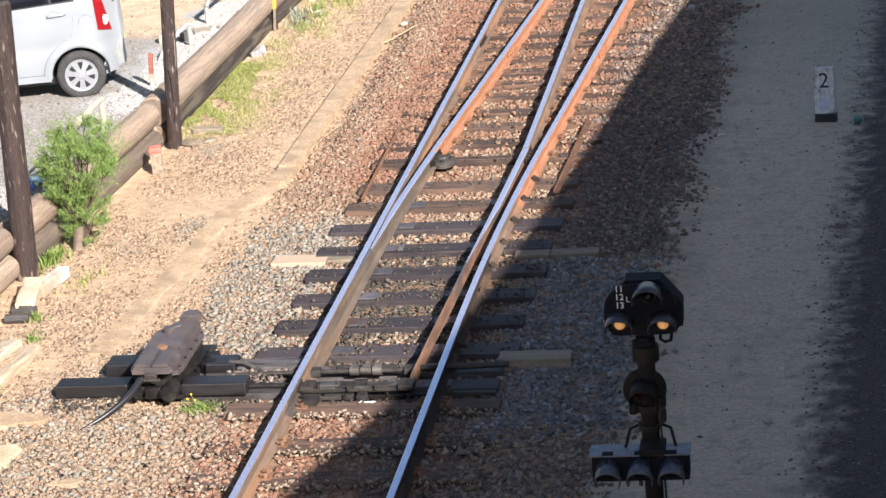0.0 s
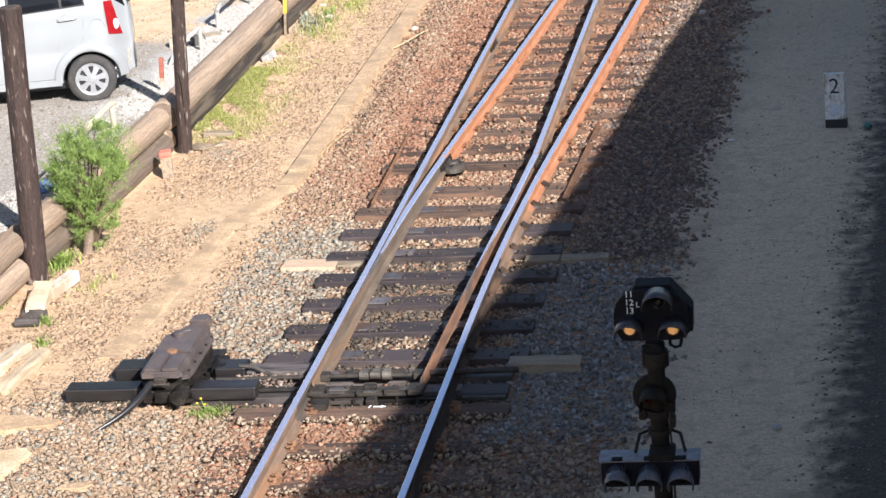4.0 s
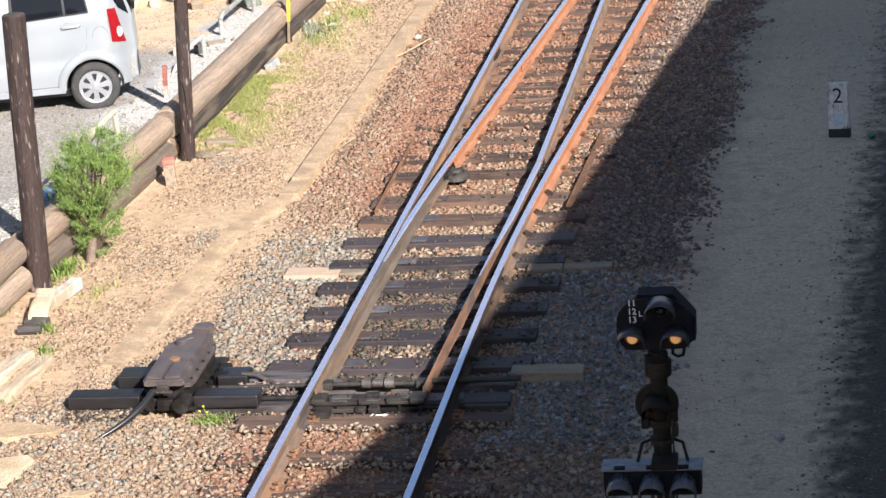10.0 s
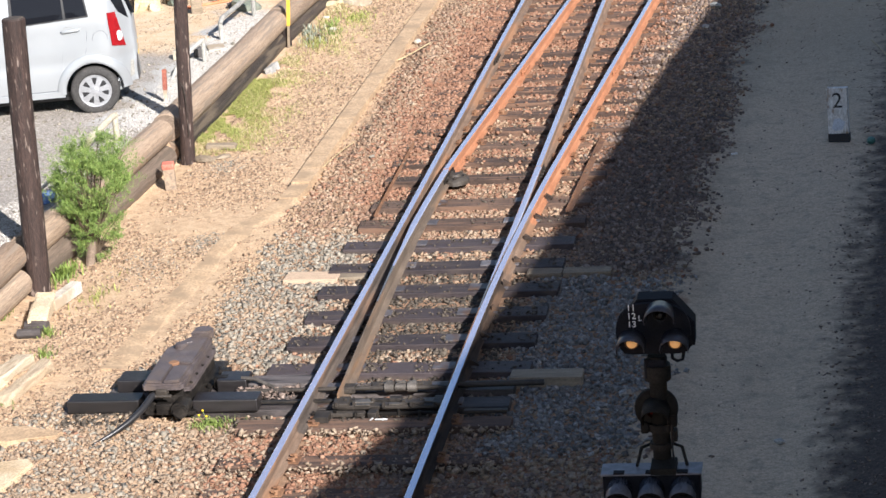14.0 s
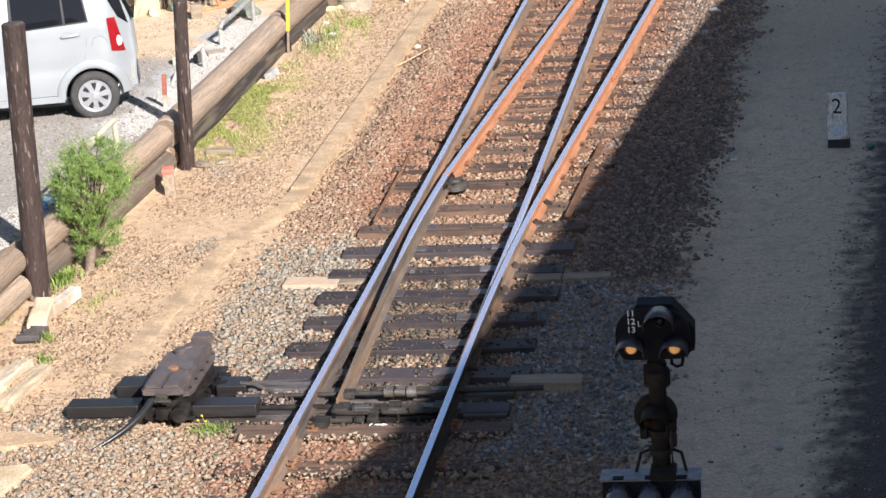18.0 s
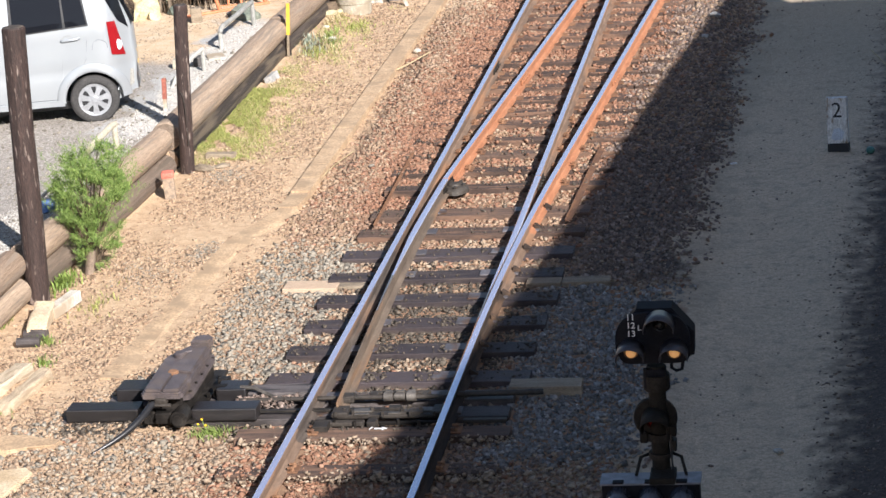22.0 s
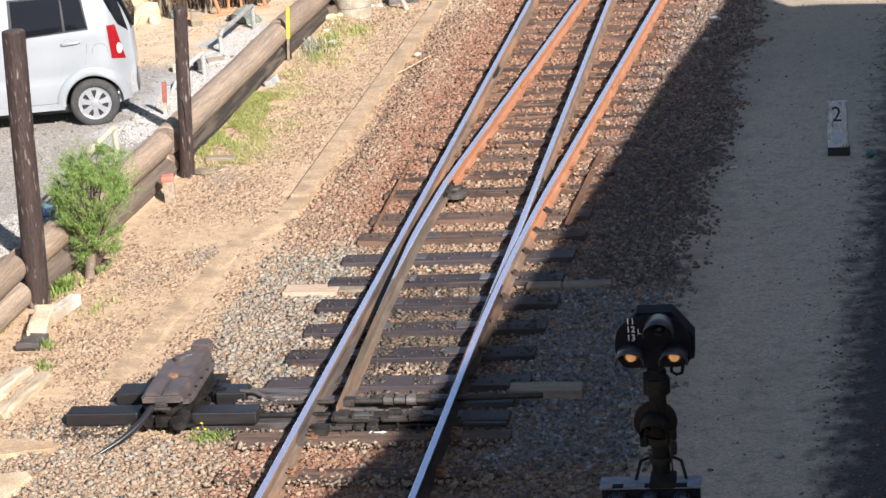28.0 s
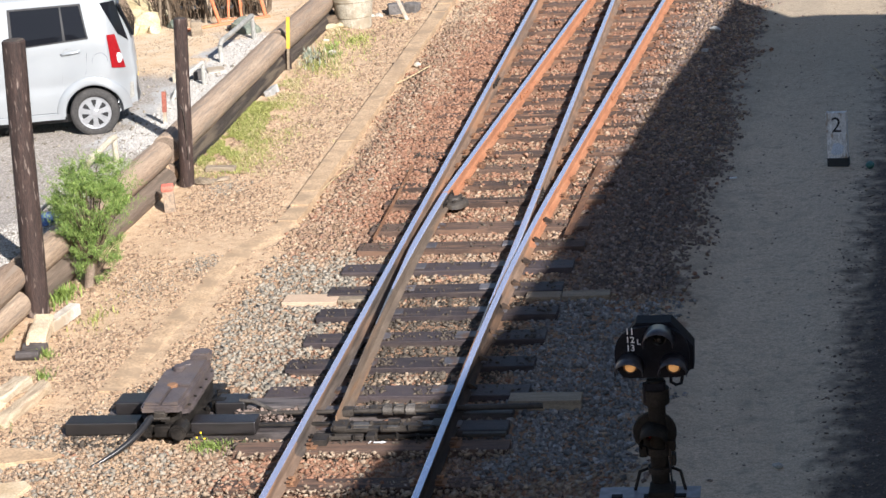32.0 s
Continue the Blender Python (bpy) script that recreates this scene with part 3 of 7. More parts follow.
    white, _ = grainy(60, [(0.22, 0.215, 0.21), (0.42, 0.41, 0.395), (0.60, 0.59, 0.57)])
    strip = math_node("MULTIPLY", band(x, -4.5, -4.3), math_node("MULTIPLY", band(y, 24.4, 25.2), band(y, 31.2, 30.4)))
    far_lot = over(strip, far_lot, white)
    colour = over(math_node("MULTIPLY", inside, high), colour, far_lot)
    mixed = nodes.new("ShaderNodeMix")
    mixed.data_type, mixed.blend_type = "RGBA", "MULTIPLY"
    mixed.inputs[0].default_value = 0.85
    links.new(colour, mixed.inputs[6])
    links.new(grit, mixed.inputs[7])
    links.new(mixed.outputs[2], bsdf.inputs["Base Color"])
    bsdf.inputs["Roughness"].default_value = 0.93
    relief = nodes.new("ShaderNodeBump")
    relief.inputs["Strength"].default_value, relief.inputs["Distance"].default_value = 0.5, 0.02
    links.new(small.outputs["Fac"], relief.inputs["Height"])
    links.new(relief.outputs[0], bsdf.inputs["Normal"])
    return m


def build_ground():
    xs = [-600, -200, -80, -40, -25, -16, -12] + [-9 + 0.075 * i for i in range(209)] + [8, 12, 20, 40, 80, 200, 600]
    ys = [-600, -200, -80, -40, -20, 0, 8, 12] + [13.5 + 0.075 * i for i in range(315)] + [40, 46, 60, 90, 200, 600]
    verts = [(x, y, ground_z(x, y)) for y in ys for x in xs]
    n = len(xs)
    faces = [(j * n + i, j * n + i + 1, (j + 1) * n + i + 1, (j + 1) * n + i) for j in range(len(ys) - 1) for i in range(n - 1)]
    me = bpy.data.meshes.new("ground")
    me.from_pydata(verts, [], faces)
    me.shade_smooth()
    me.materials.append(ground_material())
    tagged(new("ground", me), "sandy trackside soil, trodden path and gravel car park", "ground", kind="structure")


def scatter(name, material, label, count, place, size, seed, flat=0.7, sink=0.25, category="gravel"):
    """Loose stones as one mesh. place(rng, n) gives n rows of x, y and z; size is the range of their lengths."""
    rng = np.random.default_rng(seed)
    spots = place(rng, count) if callable(place) else place
    n = len(spots)
    cube = np.array([(x, y, z) for z in (-0.5, 0.5) for y in (-0.5, 0.5) for x in (-0.5, 0.5)])
    tri = np.array([(0, 2, 1), (1, 2, 3), (4, 5, 7), (4, 7, 6), (0, 1, 5), (0, 5, 4), (2, 6, 7), (2, 7, 3), (0, 4, 6), (0, 6, 2), (1, 3, 7), (1, 7, 5)])
    v = cube[None] * rng.uniform(0.55, 1.15, (n, 8, 1)) + rng.normal(0, 0.15, (n, 8, 3))
    big = size[0] + (size[1] * 1.12 - size[0]) * rng.random(n) ** 2.6
    dims = np.stack([big, big * rng.uniform(0.45, 0.9, n), big * rng.uniform(flat * 0.75, flat * 1.1, n)], 1)
    v = v * dims[:, None, :]
    a, b = rng.uniform(0, 2 * np.pi, n), rng.normal(0, 0.9, n)
    ca, sa, cb, sb = np.cos(a), np.sin(a), np.cos(b), np.sin(b)
    x, y, z = v[..., 0], v[..., 1], v[..., 2]
    y, z = y * cb[:, None] - z * sb[:, None], y * sb[:, None] + z * cb[:, None]
    x, y = x * ca[:, None] - y * sa[:, None], x * sa[:, None] + y * ca[:, None]
    v = np.stack([x, y, z], 2) + spots[:, None, :]
    v[..., 2] += (dims[:, 2] * (0.5 - sink))[:, None]
    f = (tri[None] + 8 * np.arange(n)[:, None, None]).reshape(-1, 3)
    me = bpy.data.meshes.new(name)
    me.vertices.add(n * 8)
    me.vertices.foreach_set("co", v.reshape(-1))
    me.loops.add(len(f) * 3)
    me.loops.foreach_set("vertex_index", f.reshape(-1).astype(np.int32))
    me.polygons.add(len(f))
    me.polygons.foreach_set("loop_start", (np.arange(len(f)) * 3).astype(np.int32))
    me.update(calc_edges=True)
    me.materials.append(M[material])
    tagged(new(name, me), label, category, kind="stuff")


build_ground()

# ---- track and turnout ----
TOE, HEEL = 17.45, 23.95  # ends of the switch blades along the track
TOP, BED = 0.17, 0.03     # top of the rails and of the sleepers
HALF = 0.566              # from the track's middle to a rail's middle
THROW = 0.19


def branch(y):
    """How far the branch has left the straight track."""
    k = min(max(y - 18.5, 0.0), 5.5)
    return 0.0585 * (k * k / 11.0 + max(0.0, y - 24.0))


RAIL = [(-0.061, 0.0), (-0.061, 0.009), (-0.022, 0.021), (-0.009, 0.034), (-0.009, 0.096), (-0.030, 0.106), (-0.0325, 0.111),
        (-0.0325, 0.130), (-0.026, 0.1385), (-0.022, 0.140), (0.022, 0.140), (0.026, 0.1385), (0.0325, 0.130), (0.0325, 0.111), (0.030, 0.106), (0.009, 0.096),
        (0.009, 0.034), (0.022, 0.021), (0.061, 0.009), (0.061, 0.0)]
RAIL_MATS = [0] * 8 + [1, 1, 1] + [0] * 9


def rail(name, line, material, top, parent, label):
    bm = bmesh.new()
    sweep(bm, RAIL, line, RAIL_MATS)
    if name == "stock_rail" and material == "rail_rust":
        for f in bm.faces:
            # near the toe the side is coloured dark for both oil and shade
            if f.material_index == 0 and f.calc_center_median().y < 22.6:
                f.material_index = 3 if f.calc_center_median().y < 20.6 else 2
    elif name == "stock_rail":
        for f in bm.faces:
            if f.material_index == 0 and 17.2 < f.calc_center_median().y < 23.4:
                f.material_index = 4
    return part(name, bm, [material, top, "rail_side", "rail_dark", "rail_greasy"], parent, label)


def steps(a, b, d=0.4):
    n = max(2, int(round((b - a) / d)) + 1)
    return [a + (b - a) * i / (n - 1) for i in range(n)]


def blade_half(y):
    """Half the width of a blade's head: planed to fill the gap between the two running edges."""
    return min(0.0325, max(0.006, branch(y) / 2 - 0.001))


def blade_section(k, n, side, w):
    """A switch blade, planed thin towards its toe. side: where its stock rail lies; w: half its head."""
    t = k / (n - 1)
    low = 0.012 * (1 - smooth_step(0.0, 0.3, t))
    out = 0.010 + 0.05 * smooth_step(0.35, 0.75, t)
    base = [(-out, 0.006), (-out, 0.014), (-0.008, 0.026), (-min(0.008, w), 0.10), (-w, 0.106), (-w, 0.128 - low), (-w * 0.7, 0.137 - low), (w * 0.7, 0.137 - low),
            (w, 0.128 - low), (w, 0.106), (0.010, 0.10), (0.012, 0.030), (0.060, 0.014), (0.060, 0.006)]
    return base if side < 0 else [(-u, z) for u, z in base[::-1]]


def blade(name, side, material, parent, label):
    """side -1: the left blade, bent with the branch; +1: the straight right blade. Its origin is at its heel."""
    hx = -HALF + branch(HEEL) if side < 0 else HALF - 0.005
    ys = steps(TOE + 0.12, HEEL, 0.25)
    line = []
    for y in ys:
        inset = 0.0325 - blade_half(y)
        x = -HALF + max(branch(y) + inset, 0.0345 + blade_half(y)) if side < 0 else HALF - inset - 0.005 - 0.004 * (y < TOE + 1.5)
        if side < 0 and branch(y) > 0.066:
            x = -HALF + branch(y)
        line.append((x - hx, y - HEEL, BED))
    bm = bmesh.new()
    sweep(bm, lambda k: blade_section(k, len(ys), side, blade_half(ys[k])), line, [0] * 5 + [1, 1, 1] + [0] * 6)
    dull_to, worn_to = (2.2, 2.9) if side > 0 else (2.3, 3.3)
    for f in bm.faces:
        if f.material_index == 1:
            d = f.calc_center_median().y + HEEL - TOE
            f.material_index = 0 if d < dull_to else 2 if d < worn_to else 1
    ob = part(name, bm, [material, "rail_top", "rail_worn"], parent, label)
    for k, d in enumerate((0.06, 0.42)):
        bm = bmesh.new()
        i = min(range(len(ys)), key=lambda q: abs(ys[q] - TOE - d))
        box(bm, (line[i][0] - side * 0.035, line[i][1], BED + 0.05), (0.06, 0.05, 0.04), bevel=0.008)
        tube(bm, (line[i][0] - side * 0.075, line[i][1], BED + 0.055), (line[i][0] - side * 0.02, line[i][1], BED + 0.055), 0.012, n=6)
        part("lug", bm, "rod_brown", ob)
    return ob, hx


def sleeper_mesh(bm, a, b, width, height, seed):
    rnd = random.Random(seed)
    sk = rnd.uniform(-0.02, 0.02)
    box(bm, ((a + b) / 2, sk * 0.4, -height / 2), (b - a, width, height), (0, 0, rnd.uniform(-0.6, 0.6)), 0.008)
    for v in bm.verts:
        v.co += noise.noise_vector(v.co * 3 + Vector((seed, 0, 0))) * 0.008


turnout = thing("railway_turnout", "rusty railway turnout on dark timber sleepers in ballast", "railway track", kind="structure")

# the rails that stay
rail("stock_rail", [(-HALF, y, BED) for y in steps(8, 42, 1.0)], "rail_side", "rail_top", turnout, "straight stock rail with a polished head and rusty sides")
rail("stock_rail", [(HALF + branch(y), y, BED) for y in steps(8, 42, 0.6)], "rail_rust", "rail_top", turnout, "curved stock rail with a polished head and orange rust")
rail("closure_rail", [(-HALF + branch(y), y, BED) for y in steps(HEEL + 0.012, 42, 0.6)], "rail_rust", "rail_top", turnout, "closure rail of the branch with orange rusted sides")
rail("closure_rail", [(HALF - 0.005, y, BED) for y in steps(HEEL + 0.012, 42, 1.0)], "rail_side", "rail_top", turnout, "straight closure rail with a bright head")

SLEEPERS = [15.30, 15.88, 16.49, 17.25] + [18.46 + 0.675 * i for i in range(8)] + [24.11, 24.75, 25.42, 25.99, 26.71, 27.25, 27.83, 28.45, 29.13, 29.75, 30.06 + 0.6] + [31.25 + 0.62 * i for i in range(14)]
for k, y in enumerate(SLEEPERS):
    bm = bmesh.new()
    right = 1.08 + 0.95 * branch(y) + 0.02 * math.sin(k * 2.1)
    sleeper_mesh(bm, -1.08 + 0.025 * math.sin(k * 1.3), right, 0.255 if 18 < y < 24 else 0.20, 0.14, k)
    ob = part("sleeper", bm, "sleeper" if 17.5 < y < 22.3 else "sleeper_rust", turnout, "dark creosoted timber sleeper" if 17.5 < y < 22.3 else "rust-stained timber sleeper", at=pose(0, y, BED))

# the two long timbers that carry the point machine
for k, (y, a, b) in enumerate(((17.66, -2.62, 1.02), (18.02, -2.35, 1.02))):
    bm = bmesh.new()
    sleeper_mesh(bm, a, b, 0.22, 0.14, 60 + k)
    part("long_sleeper", bm, "timber_grey", turnout, "long oil-blackened timber under the point machine", at=pose(0, y, BED))
bm = bmesh.new()
sleeper_mesh(bm, 0.96, 1.55, 0.2, 0.14, 71)
part("sleeper_end", bm, "old_wood", turnout, "bleached sleeper end", at=pose(0, 18.20, BED + 0.03))
for k, (x0, x1, y) in enumerate(((-1.50, -0.98, 20.98), (-0.98, -0.72, 20.99), (0.78, 1.10, 20.96), (1.11, 1.55, 20.97))):
    bm = bmesh.new()
    box(bm, (0, 0, -0.045), (x1 - x0, 0.24 if k == 0 else 0.17, 0.09), (0, 0, (-2, 3, -1, 2)[k]), 0.008)
    part("board", bm, "old_wood" if k else "pale_board", turnout, "pale bleached wooden board" if not k else "weathered wooden board", at=pose((x0 + x1) / 2, y, BED - 0.012))

# tie plates with their spikes
def plate_mesh(length, material):
    bm = bmesh.new()
    if material == "plate":
        box(bm, (0, 0, 0.007), (length, 0.15, 0.014), bevel=0.003)
        return bm
    box(bm, (0, 0, 0.006), (length, 0.14, 0.012), bevel=0.003)
    return bm


def spike_mesh():
    bm = bmesh.new()
    tube(bm, (0, 0, 0.0), (0, 0, 0.026), 0.017, 0.014, 8)
    tube(bm, (0, 0, 0.026), (0, 0, 0.034), 0.021, 0.012, 8)
    box(bm, (-0.02, 0, 0.024), (0.034, 0.024, 0.012))
    return bm


kinds = {}
for y in SLEEPERS:
    b = branch(y)
    spots = [(-HALF, 0), (HALF + b, 0)]
    if y > HEEL:
        spots += [(HALF, 0), (-HALF + b, 0)]
    for x, _ in spots:
        slide = 17.6 < y < HEEL
        key = ("slide_chair", 0.36, "plate") if slide else ("tie_plate", 0.27, "plate_rust")
        at = pose(x + (0.10 if slide and x < 0 else -0.10 if slide else 0), y, BED)
        if key not in kinds:
            kinds[key] = part(key[0], plate_mesh(key[1], key[2]), key[2], turnout, at=at)
        else:
            again(kinds[key], key[0], turnout, at)
spike = None
for y in SLEEPERS:
    if not (y < 17.4 or HEEL < y < 27):
        continue
    b = branch(y)
    for x in [-HALF, HALF + b] + ([HALF, -HALF + b] if y > HEEL else []):
        for sx in (-1, 1):
            for sy in (-0.04, 0.04):
                at = pose(x + sx * 0.092, y + sy, BED + 0.011, 0, 0, 0 if sx > 0 else 180)
                if spike is None:
                    spike = part("spike", spike_mesh(), "plate_rust", turnout, at=at)
                else:
                    again(spike, "spike", turnout, at)
for x in (-HALF, HALF):
    for y in (17.66, 18.02):
        again(kinds[("slide_chair", 0.36, "plate")], "slide_chair", turnout, pose(x + (0.1 if x < 0 else -0.1), y, BED))

# fishplates where blades meet the closure rails, and a joint on the stock rail further on
for x, y, mat_name in ((-HALF + branch(HEEL), HEEL, "oily"), (HALF - 0.005, HEEL, "oily"), (-HALF, 29.2, "oily"), (-HALF + branch(28.6), 28.6, "rail_rust"), (HALF + branch(28.4), 28.4, "rail_rust")):
    for s in (-1, 1):
        bm = bmesh.new()
        box(bm, (s * 0.026, 0, 0.068), (0.022, 0.46, 0.065), bevel=0.006)
        for d in (-0.17, -0.06, 0.06, 0.17):
            tube(bm, (s * 0.03, d, 0.068), (s * 0.058, d, 0.068), 0.016, n=6)
        part("fishplate", bm, mat_name, turnout, at=pose(x, y, BED, rz=-math.degrees(math.atan(0.0585)) if x not in (-HALF, HALF - 0.005) else 0))
bm = bmesh.new()
lathe(bm, [(0.0, 0.0), (0.11, 0.0), (0.11, 0.035), (0.085, 0.06), (0.05, 0.065), (0.045, 0.09), (0.0, 0.095)], n=20)
for a in range(6):
    tube(bm, (0.075 * math.cos(a), 0.075 * math.sin(a), 0.03), (0.075 * math.cos(a), 0.075 * math.sin(a), 0.085), 0.014, n=6)
rough_up(bm, 0.01, 14)
part("heel_block", bm, "rod_brown", turnout, "greasy heel block of the blade", at=pose(-0.315, 23.93, BED) @ Matrix.Diagonal((1.35, 1.5, 1.0, 1)))

# lengths of rusty angle bar lying along the sleeper ends
for x0, y0, x1, y1, s in ((-0.955, 22.75, -1.0, 25.5, 1), (0.985, 22.75, 1.10, 25.55, -1)):
    bm = bmesh.new()
    w = 1.0 if s > 0 else 2.6
    sweep(bm, [(-0.012 * w, 0.0), (0.012 * w, 0.0), (0.012 * w, 0.005), (-0.008 * w, 0.005), (-0.008 * w, 0.022), (-0.012 * w, 0.022)], [(x0 + (x1 - x0) * t, y0 + (y1 - y0) * t, BED + 0.004) for t in (0, 0.5, 1)])
    part("angle_bar", bm, "plate_rust", turnout, "thin rusty steel angle bar along the sleeper ends")

# rail braces outside the stock rails
for y in SLEEPERS:
    if 18.3 < y < 24:
        for s, x in ((-1, -HALF), (1, HALF + branch(y))):
            bm = bmesh.new()
            prism(bm, [(0, 0), (s * 0.07, 0), (s * 0.07, 0.012), (s * 0.015, 0.05), (0, 0.05)] if s > 0 else [(0, 0), (0, 0.05), (s * 0.015, 0.05), (s * 0.07, 0.012), (s * 0.07, 0)], 0.05, pose(x + s * 0.03, y + 0.025, BED + 0.012, 90, 0, 0))
            part("rail_brace", bm, "oily" if s < 0 else "rail_dark", turnout)

left_blade, LEFT_X = blade("switch_blade", -1, "blade_side", turnout, "left switch blade, greasy and rust-streaked")
right_blade, RIGHT_X = blade("switch_blade", 1, "blade_rust", turnout, "right switch blade, rust-red with a worn top")

# the bars that tie the blades together, and the lock and drive rods
front_bar = part("stretcher_bar", bmesh.new(), "rod_brown", turnout, "broad brown greasy front stretcher bar")
bm = bmesh.new()
box(bm, (0.0, -0.01, 0), (0.84, 0.085, 0.030), bevel=0.006)
for x in (-0.40, 0.40):
    box(bm, (x, 0.03, 0.014), (0.13, 0.17, 0.05), bevel=0.012)
box(bm, (0.17, 0.0, 0.016), (0.20, 0.07, 0.03), bevel=0.008)
rough_up(bm, 0.006, 22, 3)
bm.to_mesh(front_bar.data)
bm.free()
for x, y, w, d in ((-0.22, 0.035, 0.15, 0.07), (-0.22, -0.045, 0.12, 0.035), (0.04, -0.03, 0.10, 0.04), (0.30, 0.03, 0.13, 0.06)):
    bm = bmesh.new()
    box(bm, (x, y, 0.022), (w, d, 0.012), (0, 0, 1.5), 0.003)
    part("cover_plate", bm, "rod", front_bar, "worn grey steel plate")
for x in (-0.43, -0.37, -0.29, -0.15, -0.05, 0.10, 0.17, 0.24, 0.36, 0.42):
    bm = bmesh.new()
    y = -0.02 + 0.05 * math.sin(x * 31)
    tube(bm, (x, y, 0.012), (x, y, 0.050), 0.016, 0.013, 6)
    part("bolt", bm, "rod_brown", front_bar)
back_bar = part("drive_bar", bmesh.new(), "rod_brown", turnout, "steel drive bar with three round couplings")
bm = bmesh.new()
tube(bm, (-0.46, 0, 0), (0.42, 0, 0), 0.020, n=12)
for x in (-0.40, 0.38):
    box(bm, (x, 0.0, 0.0), (0.10, 0.10, 0.06), bevel=0.012)
box(bm, (0.0, 0.085, 0.0), (0.44, 0.04, 0.035), bevel=0.008)
box(bm, (-0.20, 0.05, 0.0), (0.06, 0.10, 0.04), (0, 0, 20), 0.008)
box(bm, (0.22, 0.05, 0.0), (0.05, 0.10, 0.04), (0, 0, -15), 0.008)
tube(bm, (-1.30, 0, -0.01), (-0.45, 0, 0), 0.018, n=10)
tube(bm, (0.42, 0.05, -0.005), (1.16, 0.10, -0.01), 0.024, n=10)
bm.to_mesh(back_bar.data)
bm.free()
for x, r, w in ((-0.075, 0.038, 0.075), (0.018, 0.032, 0.085), (0.112, 0.040, 0.075)):
    bm = bmesh.new()
    tube(bm, (x - w / 2, 0, 0.004), (x + w / 2, 0, 0.004), r, n=16)
    box(bm, (x, 0.035, 0.03), (w * 0.8, 0.035, 0.03), bevel=0.006)
    part("coupling", bm, "rod", back_bar, "dull grey round coupling")
lock_bar = part("lock_bar", bmesh.new(), "rod_brown", turnout, "flat lock bar from the point machine")
bm = bmesh.new()
box(bm, (-0.55, 0, 0), (1.6, 0.045, 0.022), bevel=0.004)
box(bm, (0.22, 0, 0.01), (0.10, 0.07, 0.03), bevel=0.006)
bm.to_mesh(lock_bar.data)
bm.free()

# fixed fittings between the rails at the toe
for x, y, size, m in ((-0.30, 17.385, (0.42, 0.055, 0.035), "rod_brown"), (-0.30, 17.435, (0.40, 0.02, 0.03), "oily"), (-0.03, 17.43, (0.07, 0.20, 0.045), "rod_brown"), (0.28, 17.39, (0.52, 0.03, 0.03), "oily"), (-0.42, 17.30, (0.12, 0.12, 0.05), "rod_brown"), (0.86, 17.42, (0.34, 0.05, 0.03), "rod_brown")):
    bm = bmesh.new()
    box(bm, (0, 0, size[2] / 2), size, bevel=0.006)
    rough_up(bm, 0.004, 18, x)
    part("guide_bar", bm, m, turnout, at=pose(x, y, BED))
for k in range(7):
    bm = bmesh.new()
    tube(bm, (0, 0, 0), (0, 0, 0.055), 0.014, 0.012, 6)
    part("bolt", bm, "oily", turnout, at=pose(-0.5 + 0.17 * k, 17.36 + 0.02 * math.sin(k * 2.2), BED))
bm = bmesh.new()
prism(bm, [(-0.135, -0.022), (-0.115, -0.022), (-0.095, 0.032), (-0.115, 0.032)], 0.002)
prism(bm, [(-0.065, -0.016), (0.035, -0.014), (0.035, -0.034), (0.105, 0.0), (0.035, 0.034), (0.035, 0.014), (-0.065, 0.012)], 0.002)
part("arrow_mark", bm, "mark_white", turnout, "white painted arrow and stroke", at=pose(0.045, 17.285, BED + 0.011) @ Matrix.Diagonal((0.6, 0.85, 1, 1)))


TIMBERS = SLEEPERS + [17.66, 18.02]


def ballast_edge(x, y):
    wob = 0.16 * noise.noise((x * 1.5, y * 1.5, 3)) + 0.10 * noise.noise((x * 6, y * 6, 1))
    left = -1.86 + 0.12 * smooth_step(23.5, 25.0, y) - 0.4 * abs(wob) * (y > 22.6) - 1.1 * (1 - smooth_step(17.0, 19.6, y)) + wob
    right = 2.10 + 0.035 * (y - 20) * (y > 20) + 0.12 * smooth_step(21.0, 22.5, y) + 1.5 * wob + 0.12 * noise.noise((x * 14, y * 14, 7))
    inside = smooth_step(left - 0.12, left + 0.12, x) * (1 - smooth_step(right - 0.25, right + 0.16, x) ** 0.7)
    if abs(x) < 1.9 and min(abs(y - s) for s in TIMBERS) < (0.125 if 17.5 < y < 24.4 else 0.095) and (-1.06 < x < 1.06 + branch(y) if 17.0 < y < 24.6 else -0.70 + 0.15 * noise.noise((y * 3, 0, 1)) < x < 0.95 if y < 17.0 else -0.72 + 0.16 * noise.noise((y * 3, 0, 1)) < x < 0.72 + branch(y) + 0.14 * noise.noise((y * 3, 0, 5))):
        inside *= 0.05 if 17.0 < y < 24.6 else 0.36 if y < 17 else 0.13
    if -1.9 < x < -1.25 and y > 33.1 + 0.4 * noise.noise((x * 3, y * 3, 2)):
        inside *= 0.15
    for r in (-HALF, HALF, HALF + branch(y)):
        if abs(x - r) < 0.07:
            inside *= 0.12
    if -1.95 < x < -1.4 and 17.3 < y < 18.75:
        inside = 0.0
    return inside


def lies(x, y):
    """The level on which a stone at x, y rests: the ground, or the sleeper under it."""
    covered = (y < 17.0 or y > 24.6) and -1.06 < x < 1.06 + branch(y) and min(abs(y - s) for s in SLEEPERS) < 0.10
    return BED - 0.008 if covered else ground_z(x, y)


